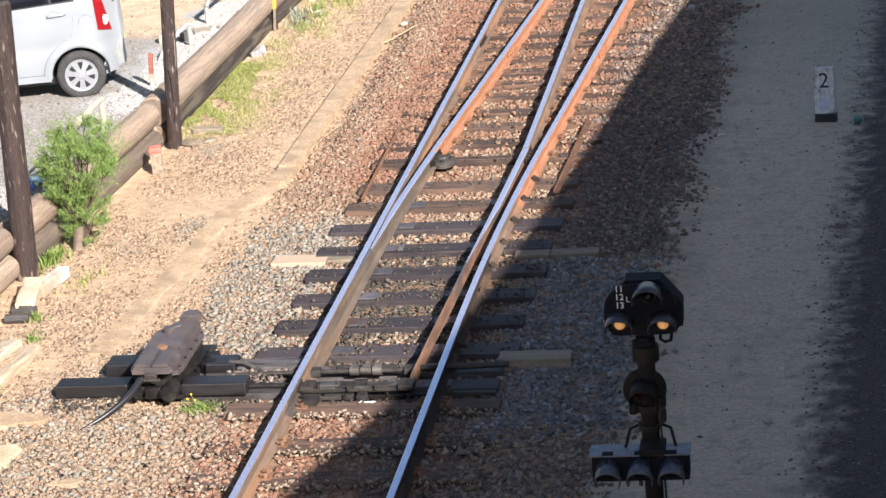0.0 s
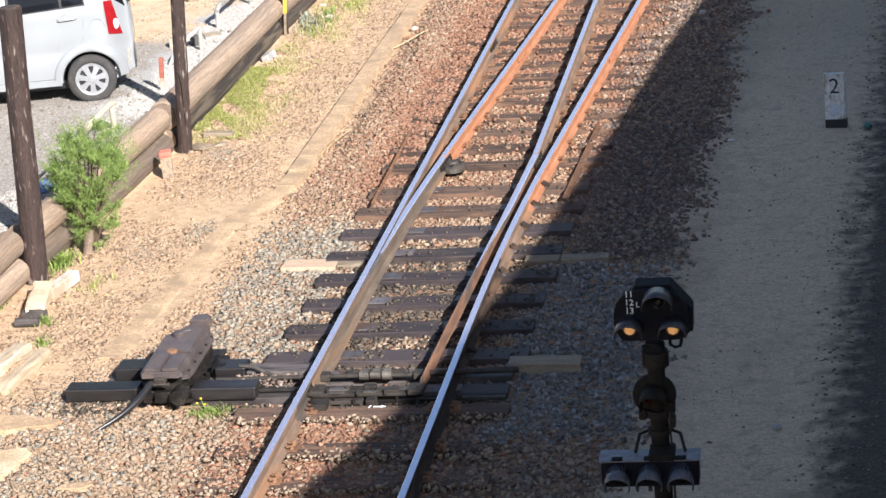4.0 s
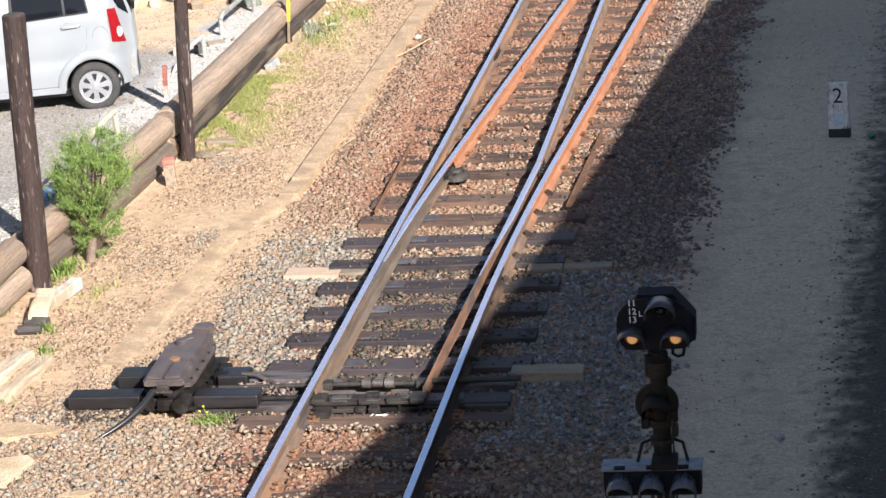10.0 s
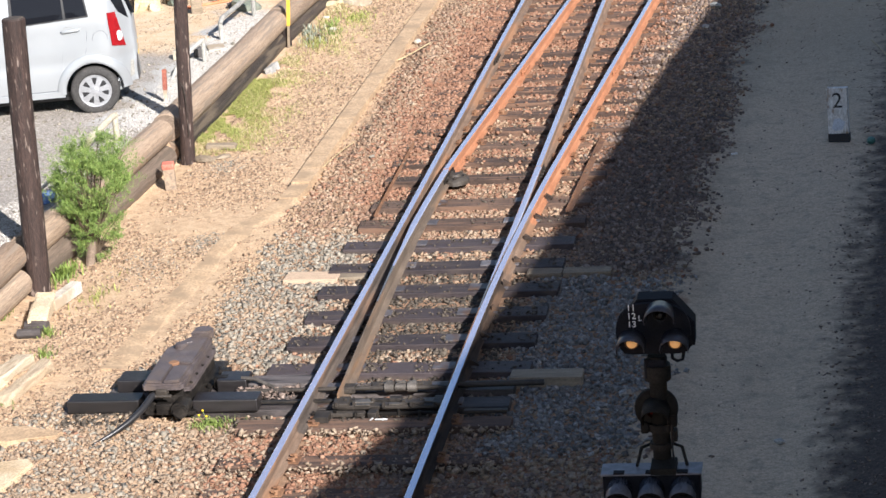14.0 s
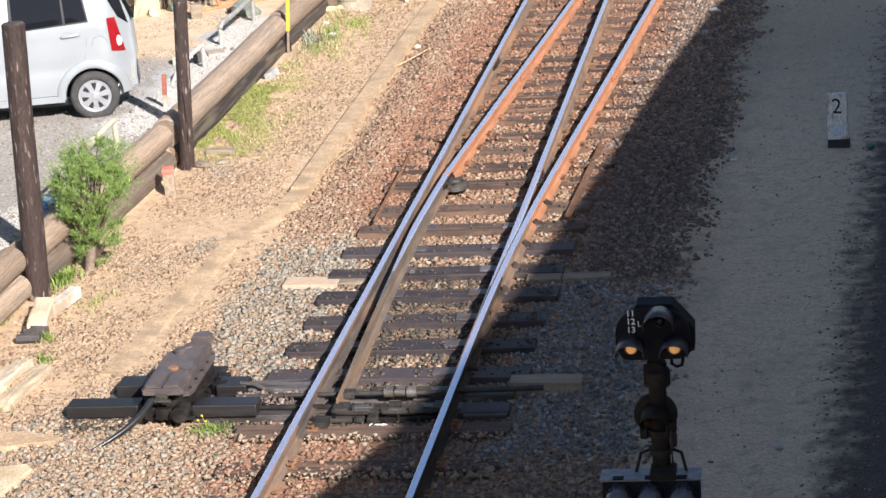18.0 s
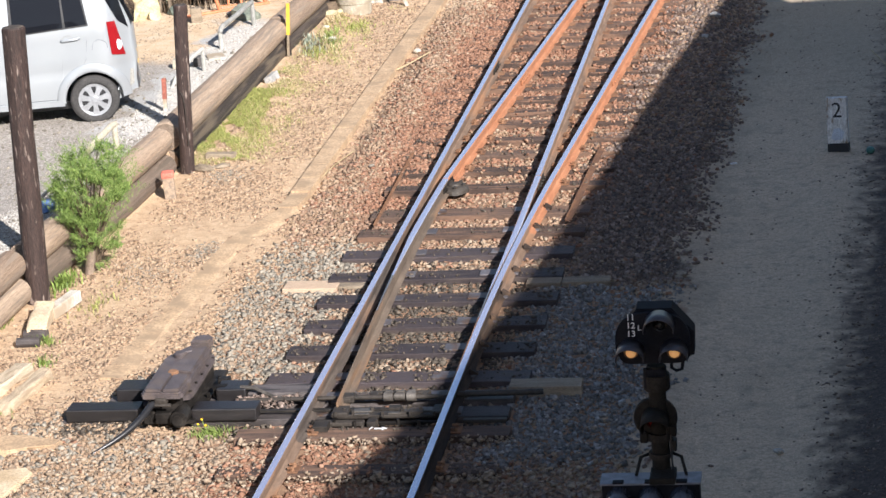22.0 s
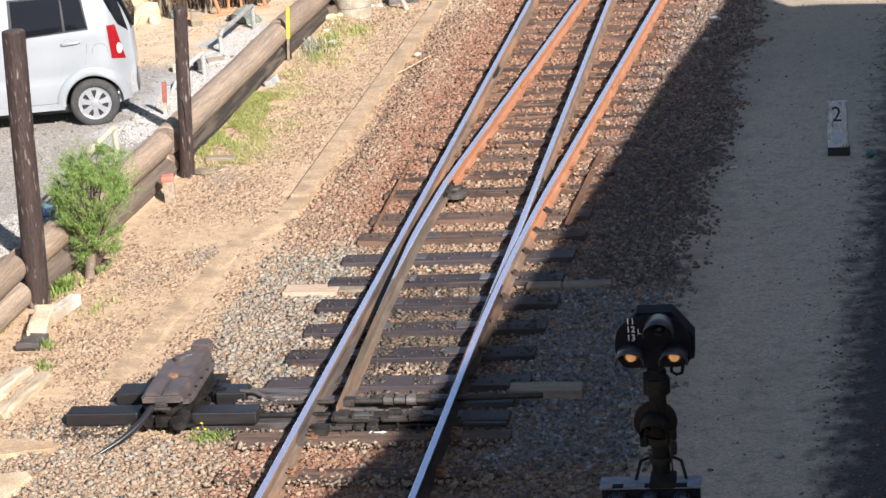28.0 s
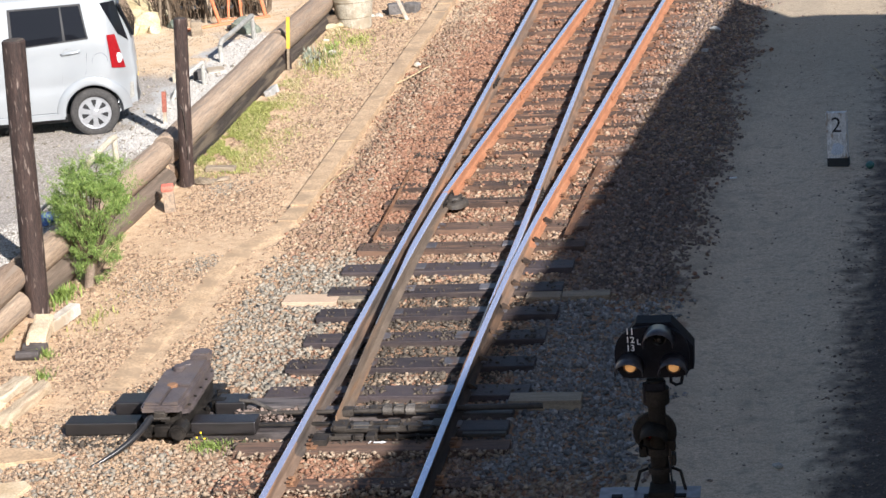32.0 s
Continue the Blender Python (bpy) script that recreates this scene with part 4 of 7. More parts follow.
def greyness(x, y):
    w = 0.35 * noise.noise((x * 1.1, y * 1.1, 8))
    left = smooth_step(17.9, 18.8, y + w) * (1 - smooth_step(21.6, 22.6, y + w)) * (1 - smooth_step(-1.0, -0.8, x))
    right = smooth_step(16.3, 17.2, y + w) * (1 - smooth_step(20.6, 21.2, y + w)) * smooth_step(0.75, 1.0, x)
    # far right shoulder: darker stones put in for its deeper shade
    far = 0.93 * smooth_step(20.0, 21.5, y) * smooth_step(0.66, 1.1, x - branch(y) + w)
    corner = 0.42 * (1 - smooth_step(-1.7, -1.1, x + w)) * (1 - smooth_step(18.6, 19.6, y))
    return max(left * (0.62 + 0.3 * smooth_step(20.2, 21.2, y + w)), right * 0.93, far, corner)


def rustiness(x, y):
    w = 0.3 * noise.noise((x * 0.9, y * 0.9, 15))
    near = (0.5 + 0.4 * math.exp(-((x + 0.35) / 0.55) ** 2)) * (1 - smooth_step(16.8, 18.0, y + w))
    near *= smooth_step(-1.6, -0.75, x + w)
    least = 0.25 if x > -1.1 else 0.06
    return max(near, smooth_step(22.3, 24.0, y + w) * (0.55 + 0.45 * smooth_step(-1.5, -1.0, x + w * 0.7)), least) * (1 - greyness(x, y))


def oiliness(x, y):
    w = 0.4 * noise.noise((x * 1.4, y * 1.4, 12))
    # strip before the machine: oily stones, dark for the timbers' shadow too
    if -2.6 < x < -0.6 and 17.30 < y < 17.62:
        return 0.8
    clean = math.exp(-((y - 18.76) / 0.2) ** 2 - ((x + 0.02) / 0.22) ** 2)
    return 0.95 * smooth_step(16.95, 17.4, y + w * 0.4) * (1 - smooth_step(20.4, 22.2, y + w)) * (1 - smooth_step(0.6, 0.95, abs(x))) * (1 - 0.85 * clean)


def paleness(x, y):
    """Clean pale stones: most between the rails of the turnout, some at the far shoulder."""
    w = 0.4 * noise.noise((x * 1.2, y * 1.2, 21))
    between = smooth_step(18.6, 20.4, y + w) * (0.12 + 0.34 * (1 - smooth_step(26.0, 28.5, y + w))) * (1 - smooth_step(0.75, 1.05, abs(x - branch(y) * 0.5)))
    shoulder = 0.30 * smooth_step(25.0, 26.5, y + w) * smooth_step(0.75, 1.0, x - branch(y))
    bank = 0.30 * (1 - smooth_step(-1.3, -1.0, x)) * (1 - smooth_step(17.5, 19.0, y + w))
    edge = 0.45 * smooth_step(21.8, 22.8, y + w) * (1 - smooth_step(-1.55, -1.15, x + w * 0.6 - 0.02 * (y - 22)))
    return max(between, shoulder, bank, edge)


def lay_ballast():
    rng = np.random.default_rng(4)
    heaps = {"grey": [], "rust": [], "tan": [], "dark": [], "oily": [], "soil": [], "pale": [], "brown": []}
    for x, y, a, b, dz in zip(rng.uniform(-3.3, 3.0, 250000), 14.7 + 21.3 * rng.random(250000) ** 1.12, rng.random(250000), rng.random(250000), rng.uniform(-0.012, 0.012, 250000)):
        x, y, a, b = float(x), float(y), float(a), float(b)
        if a < ballast_edge(x, y):
            g, r = greyness(x, y), rustiness(x, y)
            if -2.6 < x < 0.95 and (b * 7.3) % 1.0 < oiliness(x, y):
                heaps["oily"].append((x, y, lies(x, y) + dz))
                continue
            if (b * 5.7) % 1.0 < paleness(x, y):
                heaps["pale"].append((x, y, lies(x, y) + dz))
                continue
            # near right: darker stones stand in for depth of shade
            if y < 17.7 and ((x > 0.85 and g <= b < g + r * 0.85) or (0.22 < x <= 0.85 and (b * 3.1) % 1.0 < 0.75)):
                heaps["soil"].append((x, y, lies(x, y) + dz))
                continue
            # right of the track darker heaps replace grey, deepening the shade
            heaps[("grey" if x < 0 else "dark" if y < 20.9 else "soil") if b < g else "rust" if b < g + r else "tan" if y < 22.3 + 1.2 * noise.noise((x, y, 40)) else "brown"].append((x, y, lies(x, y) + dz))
    for kind, label in (("grey", "fresh grey ballast stones round the switch"), ("rust", "rust-brown ballast stones between the sleepers"), ("tan", "dusty tan ballast stones"), ("dark", "dark grey ballast stones beside the track"), ("oily", "dark oil- and soil-stained ballast stones, also for the machine timbers' shadow"), ("soil", "brown ballast stones on the shoulder of the track, darkened for shade"), ("pale", "pale cream ballast stones between the rails"), ("brown", "brown ballast stones on the far shoulder")):
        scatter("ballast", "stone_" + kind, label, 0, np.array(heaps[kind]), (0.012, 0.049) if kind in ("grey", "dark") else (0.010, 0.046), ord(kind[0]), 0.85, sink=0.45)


lay_ballast()


def grease_spots(rng, n):
    """Greasy crumbs on the sleepers round the toe and beside the slide chairs."""
    rows = []
    while len(rows) < n:
        y = float(rng.choice([17.66, 17.66, 18.02, 18.02, 17.36, 18.46, 19.135, 19.81])) + float(rng.uniform(-0.10, 0.10))
        x = float(rng.uniform(-0.52, 0.56))
        near = math.exp(-((abs(x) - 0.30) / 0.13) ** 2) if y > 18.2 else 0.25 + max(0.0, noise.noise((x * 5, y * 5, 2)) * 1.4)
        if rng.random() < near:
            rows.append((x, y, BED))
    return np.array(rows)


def spill_spots(rng, n):
    """Stones that lie on the sleepers of the turnout, in patches and towards their ends."""
    rows = []
    while len(rows) < n:
        y0 = float(rng.choice(SLEEPERS[4:16]))
        x, y = float(rng.uniform(-1.05, 1.05)), y0 + float(rng.uniform(-0.115, 0.115))
        chance = 0.15 + 0.5 * smooth_step(0.75, 1.05, abs(x)) + 0.9 * max(0.0, noise.noise((x * 2.2, y * 1.3, 31)))
        clear = min(abs(x - r) for r in (-HALF, -HALF + branch(y), HALF, HALF + branch(y)))
        if clear > 0.08 and rng.random() < chance * (0.5 + 4.5 * abs(y - y0)):
            rows.append((x, y, BED))
    return np.array(rows)


scatter("ballast", "stone_oily", "brown crumbs spilled over the sleepers of the turnout", 1100, spill_spots, (0.008, 0.034), 15)
scatter("ballast", "stone_oily", "greasy crumbs lying on the sleepers round the toe", 900, grease_spots, (0.008, 0.030), 12)

# ---- point machine ----
def build_machine():
    body = thing("point_machine", "dusty dark grey electric point machine with a rusty cover", "point machine", at=pose(-1.70, 17.42, 0.0))
    bm = bmesh.new()
    box(bm, (-0.02, 0.60, 0.13), (0.29, 1.02, 0.24), bevel=0.015)
    box(bm, (0.0, 0.62, 0.045), (0.44, 1.16, 0.03), bevel=0.006)
    part("case", bm, "oily", body, "oily dark case")
    lid = bmesh.new()
    prism(lid, [(-0.165, -0.02), (0.13, -0.02), (0.155, 0.02), (0.155, 0.36), (0.150, 0.40), (0.145, 1.02), (0.12, 1.09), (0.0, 1.12), (-0.05, 1.06), (-0.19, 0.80), (-0.19, 0.62), (-0.165, 0.58), (-0.185, 0.02)], 0.05, pose(0, 0, 0.268, 0.8), 0.014)
    cover = part("cover", lid, "machine", body, "dusty cast cover")
    for outline, h in (([(-0.145, 0.0), (-0.02, 0.0), (-0.02, 0.40), (-0.135, 0.40)], 0.022), ([(0.0, 0.0), (0.125, 0.01), (0.13, 0.33), (0.0, 0.33)], 0.022), ([(-0.06, 0.44), (0.13, 0.40), (0.125, 0.98), (0.02, 1.0)], 0.018)):
        bm = bmesh.new()
        prism(bm, outline, h, pose(0, 0, 0.321, 0.8), 0.005)
        part("cover_panel", bm, "machine", cover)
    bm = bmesh.new()
    lathe(bm, [(0.0, 0.0), (0.045, 0.0), (0.045, 0.016), (0.035, 0.022), (0.0, 0.022)], pose(-0.02, 0.40, 0.331, 0.8), 18)
    part("lock_cap", bm, "plate_rust", cover, "round rusty cap")
    bm = bmesh.new()
    lathe(bm, [(0.0, 0.0), (0.055, 0.0), (0.055, 0.03), (0.04, 0.042), (0.0, 0.042)], pose(-0.06, 0.80, 0.328, 0.8), 18)
    box(bm, (-0.03, 0.86, 0.345), (0.10, 0.05, 0.03), (0, 0, 25), 0.006)
    part("crank_cap", bm, "machine", cover)
    bm = bmesh.new()
    prism(bm, [(-0.03, 1.03), (0.13, 1.00), (0.155, 1.06), (0.13, 1.15), (0.05, 1.18), (-0.02, 1.14)], 0.055, pose(0, 0, 0.318, 0.8), 0.016)
    tube(bm, (-0.02, 1.05, 0.372), (0.12, 1.03, 0.372), 0.014, n=10)
    part("hinge", bm, "machine", cover)
    bm = bmesh.new()
    prism(bm, [(0.10, 0.10), (0.175, 0.12), (0.19, 0.20), (0.185, 0.95), (0.16, 1.04), (0.10, 1.06)], 0.035, pose(0, 0, 0.205, 0.8), 0.008)
    part("side_shelf", bm, "machine", body, "dusty flange below the cover")
    for k in range(5):
        bm = bmesh.new()
        tube(bm, (0.165, 0.2 + 0.19 * k, 0.235), (0.165, 0.2 + 0.19 * k, 0.258), 0.012, n=6)
        part("bolt", bm, "oily", body)
    bm = bmesh.new()
    box(bm, (-0.02, -0.02, 0.255), (0.10, 0.05, 0.05), bevel=0.012)
    rough_up(bm, 0.008, 20)
    tube(bm, (-0.08, -0.03, 0.225), (0.06, -0.03, 0.22), 0.016, n=8)
    part("latch", bm, "rod_brown", body, "greasy hasp on the front")
    bm = bmesh.new()
    box(bm, (-0.02, 0.02, 0.10), (0.13, 0.07, 0.09), bevel=0.008)
    part("rod_box", bm, "oily", body)
    for x, r in ((-0.13, 0.035), (0.12, 0.068)):
        bm = bmesh.new()
        tube(bm, (x, -0.07, 0.11), (x, 0.10, 0.11), r, n=18)
        tube(bm, (x, -0.09, 0.11), (x, -0.07, 0.11), r * 0.7, n=18)
        part("rod_cover", bm, "oily", body)
    for x in (-0.21, 0.21):
        for y in (0.2, 0.55, 0.95):
            bm = bmesh.new()
            tube(bm, (x, y, 0.05), (x, y, 0.10), 0.017, n=6)
            part("bolt", bm, "oily", body)
    for x0, x1, y in ((0.24, 0.36, 0.62), (0.24, 0.34, 0.80)):
        bm = bmesh.new()
        box(bm, ((x0 + x1) / 2, y, 0.09), (x1 - x0, 0.10, 0.10), bevel=0.02)
        part("bracket", bm, "oily", body)
    return body


machine = build_machine()

# black covers on the long timbers, either side of the machine
for k, (x0, x1, y, w) in enumerate(((-2.56, -1.96, 17.62, 0.19), (-1.515, -0.985, 17.605, 0.19), (-2.27, -1.92, 18.10, 0.24), (-1.42, -1.17, 18.06, 0.22), (-1.165, -0.64, 18.07, 0.20))):
    bm = bmesh.new()
    length = x1 - x0
    box(bm, (0, 0, 0.052), (length, w, 0.105 if k < 4 else 0.055), bevel=0.012)
    tray = part("timber_cover", bm, "beam_black" if k < 4 else "timber_grey", None, at=pose((x0 + x1) / 2, y, 0.031 if k < 4 else 0.014))
    tagged(tray, "black painted timber block beside the point machine" if k < 4 else "dark timber block between the machine and the rail", "timber", "timber blocks of the machine")
bm = bmesh.new()
pipe(bm, [(-1.22, 18.0, 0.135), (-1.10, 17.97, 0.135), (-1.02, 17.93, 0.115), (-0.92, 17.89, 0.085), (-0.80, 17.87, 0.075), (-0.66, 17.87, 0.075)], 0.018, 8)
tagged(part("steel_rod", bm, "rod"), "bent dark steel rod beside the machine", "rod")
bm = bmesh.new()
pts = []
for i in range(22):
    t = i / 21
    pts.append((-1.80 - 0.17 * t - 0.24 * t ** 2.2, 17.38 - 0.48 * t, 0.215 - 0.235 * t ** 0.95 + 0.012))
pipe(bm, [(-1.74, 17.44, 0.20), (-1.785, 17.40, 0.225)] + pts, [0.029] * 9 + [0.029 - 0.0013 * i for i in range(15)], 12)
tagged(part("cable", bm, "cable", smooth=True), "glossy black cable running from the machine into the gravel", "cable")


def gap_spots(rng, n):
    """Stones heaped between the two long timbers beside the machine."""
    x, y = rng.uniform(-1.24, -0.74, n), rng.uniform(17.76, 17.96, n)
    return np.stack([x, y, 0.05 + 0.04 * rng.random(n) - 0.25 * np.abs(y - 17.88)], 1)


scatter("ballast", "stone_soil", "brown stones heaped between the long timbers", 300, gap_spots, (0.012, 0.045), 33)


def banked_spots(rng, n):
    """Stones banked against the sleepers where the bed is full."""
    y = rng.choice(SLEEPERS[:4], n) - rng.uniform(0.085, 0.20, n)
    return np.stack([rng.uniform(-1.15, 1.12, n), y, BED - 0.03 + 0.02 * rng.random(n)], 1)


scatter("ballast", "stone_tan", "tan ballast stones banked against the sleepers", 1100, banked_spots, (0.012, 0.042), 35)

# ---- signal ----
def hood_mesh(bm, centre, r, length, droop=0.0, arc=230, wall=0.006):
    """A half-open hood over a lens, facing -y."""
    n = 18
    a0 = 90 - arc / 2
    rings = []
    for rad, d in ((r, 0.0), (r * 1.03, length), (r * 1.03 - wall, length), (r - wall, 0.0)):
        ring = []
        for i in range(n + 1):
            a = radians(a0 + arc * i / n)
            back_cut = 0.35 * (1 - math.sin(a)) * d * 0.75
            ring.append(bm.verts.new((centre[0] + rad * math.cos(a), centre[1] - d + back_cut, centre[2] + rad * math.sin(a) - droop * d)))
        rings.append(ring)
    for a, b in zip(rings, rings[1:] + rings[:1]):
        for i in range(n):
            bm.faces.new((a[i], a[i + 1], b[i + 1], b[i]))


def lettering(text, size, parent, at, material, label, bold=0.0):
    curve = bpy.data.curves.new("lettering", "FONT")
    curve.body, curve.size, curve.extrude, curve.align_x = text, size, 0.001, "LEFT"
    curve.offset = bold
    curve.space_line = 0.94
    tmp = new("lettering_curve", curve)
    me = bpy.data.meshes.new_from_object(tmp.evaluated_get(bpy.context.evaluated_depsgraph_get()))
    bpy.data.objects.remove(tmp)
    me.materials.clear()
    me.materials.append(M[material])
    ob = new("lettering", me)
    ob.parent, ob.matrix_basis = parent, at
    return tagged(ob, label)


def build_signal():
    """Three signals on one mast; they face the bridge (-y)."""
    base_x, y0 = 2.46, 14.45
    s = thing("signal_mast", "dark railway signal mast with three signal heads, two amber lamps lit", "signal", at=pose(base_x, y0, 0.0, 0, -0.5, 0))
    bm = bmesh.new()
    tube(bm, (0, 0, -0.15), (0, 0, 1.58), 0.062, 0.056, 24)
    part("mast", bm, "mast", s, "brown-grey steel mast", smooth=False)
    for z, w, h in ((1.47, 0.085, 0.10), (1.10, 0.080, 0.05), (0.97, 0.076, 0.035)):
        bm = bmesh.new()
        tube(bm, (0, 0, z - h / 2), (0, 0, z + h / 2), w, n=20)
        part("clamp", bm, "mast", s)
    bm = bmesh.new()
    box(bm, (0.0, 0.0, 1.50), (0.128, 0.12, 0.14), bevel=0.02)
    tube(bm, (-0.06, -0.04, 1.44), (-0.06, -0.04, 1.57), 0.018, n=8)
    part("head_bracket", bm, "signal_black", s)

    # the shunting signal: three lamps in a triangle
    z = 1.762
    bm = bmesh.new()
    outline = []
    for i in range(41):
        a = 2 * math.pi * i / 41 + math.pi / 2
        rx, rz = 0.235, 0.215
        px, pz = rx * math.copysign(abs(math.cos(a)) ** 0.75, math.cos(a)), rz * math.copysign(abs(math.sin(a)) ** 0.85, math.sin(a))
        outline.append((px, max(pz * 0.9, -0.145)))
    prism(bm, outline, 0.035, pose(-0.005, -0.045, z, 90, 0, 0), 0.006)
    head = part("shunting_head", bm, "signal_black", s, "black rounded plate of the shunting signal")
    bm = bmesh.new()
    prism(bm, [(-0.13, 0.155), (-0.10, 0.205), (0.12, 0.205), (0.21, 0.10), (0.255, 0.04), (0.25, -0.11), (0.215, -0.11), (0.205, -0.15), (-0.2, -0.15), (-0.2, 0.08)], 0.16, pose(0, 0.12, z, 90, 0, 0), 0.008)
    part("lamp_case", bm, "signal_black", head, "angular black case behind the plate")
    for lx, lz, lit in ((0.045, 0.118, 0), (-0.145, -0.062, 1), (0.128, -0.068, 1)):
        bm = bmesh.new()
        hood_mesh(bm, (lx, -0.08, z + lz), 0.094 if not lit else 0.088, 0.20, droop=0.0 if not lit else 0.03, arc=205)
        part("hood", bm, "hood", head, "dark lamp hood", smooth=True)
        bm = bmesh.new()
        lathe(bm, [(0.0, 0.018), (0.016, 0.016), (0.028, 0.008), (0.034, 0.0)], pose(lx, -0.082, z + lz - 0.008, 90, 0, 0), 24)
        part("lens", bm, "amber" if lit else "dark_lens", head, "lit amber lens" if lit else "unlit dark lens", smooth=True)
        bm = bmesh.new()
        lathe(bm, [(0.046, 0.0), (0.066, 0.0), (0.066, 0.012), (0.046, 0.012), (0.046, 0.0)], pose(lx, -0.080, z + lz, 90, 0, 0), 24, cap=False)
        part("lens_ring", bm, "signal_black", head)
        # ring round the lens; on lit lamps its colour paints the glow's dim edge
        bm = bmesh.new()
        lathe(bm, [(0.034, -0.002), (0.046, 0.004), (0.046, -0.004), (0.034, -0.006), (0.034, -0.002)], pose(lx, -0.081, z + lz, 90, 0, 0), 24, cap=False)
        part("reflector", bm, "reflector" if lit else "dark_lens", head)
    lettering("11\n12\n13", 0.058, head, pose(-0.165, -0.0825, z + 0.148, 90, 0, 0), "mark_white", "white numbers 11, 12 and 13", 0.0006)
    lettering("L", 0.05, head, pose(-0.095, -0.0825, z + 0.080, 90, 0, 0), "mark_white", "white letter L", 0.0006)
    bm = bmesh.new()
    pipe(bm, [(0.10, 0.02, z - 0.15), (0.10, 0.0, z - 0.205), (0.13, 0.0, z - 0.225), (0.165, 0.0, z - 0.215), (0.175, 0.0, z - 0.16)], 0.011, 8)
    part("handle", bm, "signal_black", head)

    # the single round signal
    bm = bmesh.new()
    lathe(bm, [(0.0, 0.0), (0.134, 0.0), (0.14, 0.01), (0.14, 0.03), (0.12, 0.045), (0.10, 0.14), (0.06, 0.18), (0.0, 0.18)], pose(-0.02, -0.02, 1.222, -90, 0, 0), 36)
    disc = part("round_signal", bm, "mast", s, "round brown-grey signal case", smooth=False)
    bm = bmesh.new()
    hood_mesh(bm, (-0.022, -0.02, 1.222), 0.088, 0.22, droop=0.10, arc=240)
    part("hood", bm, "mast", disc, smooth=True)
    bm = bmesh.new()
    lathe(bm, [(0.0, 0.02), (0.03, 0.017), (0.065, 0.0)], pose(-0.022, -0.021, 1.219, 90, 0, 0), 28)
    part("lens", bm, "red_lens", disc, "dark red lens", smooth=True)
    for x, zz, w in ((0.085, 1.14, 0.05), (-0.10, 1.10, 0.05), (0.085, 1.04, 0.045)):
        bm = bmesh.new()
        box(bm, (x, -0.01, zz), (w, 0.08, 0.075), bevel=0.012)
        part("fitting", bm, "mast", s)
    bm = bmesh.new()
    pipe(bm, [(0.075, -0.045, 1.12), (0.072, -0.05, 1.0), (0.075, -0.05, 0.9), (0.078, -0.05, 0.2)], 0.008, 8)
    part("conduit", bm, "cable", s)

    # the three-lamp box below
    zb = 0.745
    bm = bmesh.new()
    box(bm, (-0.065, -0.10, zb), (0.62, 0.16, 0.17), (0, 0, 0), 0.008)
    case = part("three_lamp_box", bm, "signal_black", s, "black box with three hooded lamps")
    bm = bmesh.new()
    box(bm, (-0.065, -0.095, zb + 0.094), (0.645, 0.185, 0.014), bevel=0.004)
    part("box_roof", bm, "box_lid", case, "flat bluish grey lid")
    for lx in (-0.27, -0.065, 0.135):
        bm = bmesh.new()
        hood_mesh(bm, (lx, -0.18, zb - 0.003), 0.083, 0.19, droop=0.16, arc=240)
        part("hood", bm, "hood_gloss", case, smooth=True)
        bm = bmesh.new()
        lathe(bm, [(0.0, 0.018), (0.03, 0.014), (0.052, 0.0)], pose(lx, -0.181, zb - 0.01, 90, 0, 0), 24)
        part("lens", bm, "dark_lens", case, "unlit lens", smooth=True)
        bm = bmesh.new()
        box(bm, (lx, -0.165, zb + 0.104), (0.07, 0.05, 0.012), bevel=0.003)
        part("clip", bm, "signal_black", case)
    for sx in (-1, 1):
        bm = bmesh.new()
        pipe(bm, [(sx * 0.07, 0.05, 0.955), (sx * 0.13, -0.0, 0.95), (sx * 0.16, -0.06, 0.85), (sx * 0.16, -0.06, 0.80)], 0.011, 8)
        part("brace", bm, "mast", case)
    bm = bmesh.new()
    box(bm, (0.015, -0.10, zb + 0.115), (0.165, 0.20, 0.045), bevel=0.008)
    part("saddle", bm, "mast", case, "brown bracket that holds the box to the mast")
    bm = bmesh.new()
    box(bm, (-0.075, -0.10, zb - 0.135), (0.026, 0.016, 0.035), bevel=0.004)
    pipe(bm, [(-0.083, -0.10, zb - 0.118), (-0.083, -0.10, zb - 0.09), (-0.067, -0.10, zb - 0.09), (-0.067, -0.10, zb - 0.118)], 0.004, 6)
    part("padlock", bm, "rod", case)
    return s


build_signal()

# ---- marker post with a number ----
post = thing("marker_post", "short white marker post with a black 2 and a black foot", "marker post", at=pose(3.64, 25.22, -0.02, -4, -2.2, -9))
bm = bmesh.new()
box(bm, (0, 0, 0.333), (0.215, 0.10, 0.50), bevel=0.006)
part("panel", bm, "white_paint", post, "flaking white board")
bm = bmesh.new()
box(bm, (0, 0, 0.005), (0.225, 0.11, 0.18), bevel=0.006)
part("foot", bm, "mark_black", post, "black painted foot")
bm = bmesh.new()
prism(bm, [(-0.07, -0.05), (-0.03, -0.075), (0.05, -0.06), (0.075, 0.02), (0.02, 0.06), (-0.04, 0.05)], 0.002, pose(0.0, -0.0505, 0.20, 90, 0, 0))
part("worn_patch", bm, "pale_blue", post, "patch of older pale blue paint")
lettering("2", 0.23, post, pose(-0.055, -0.052, 0.375, 90, 0, 0), "mark_black", "black number 2", 0.0)


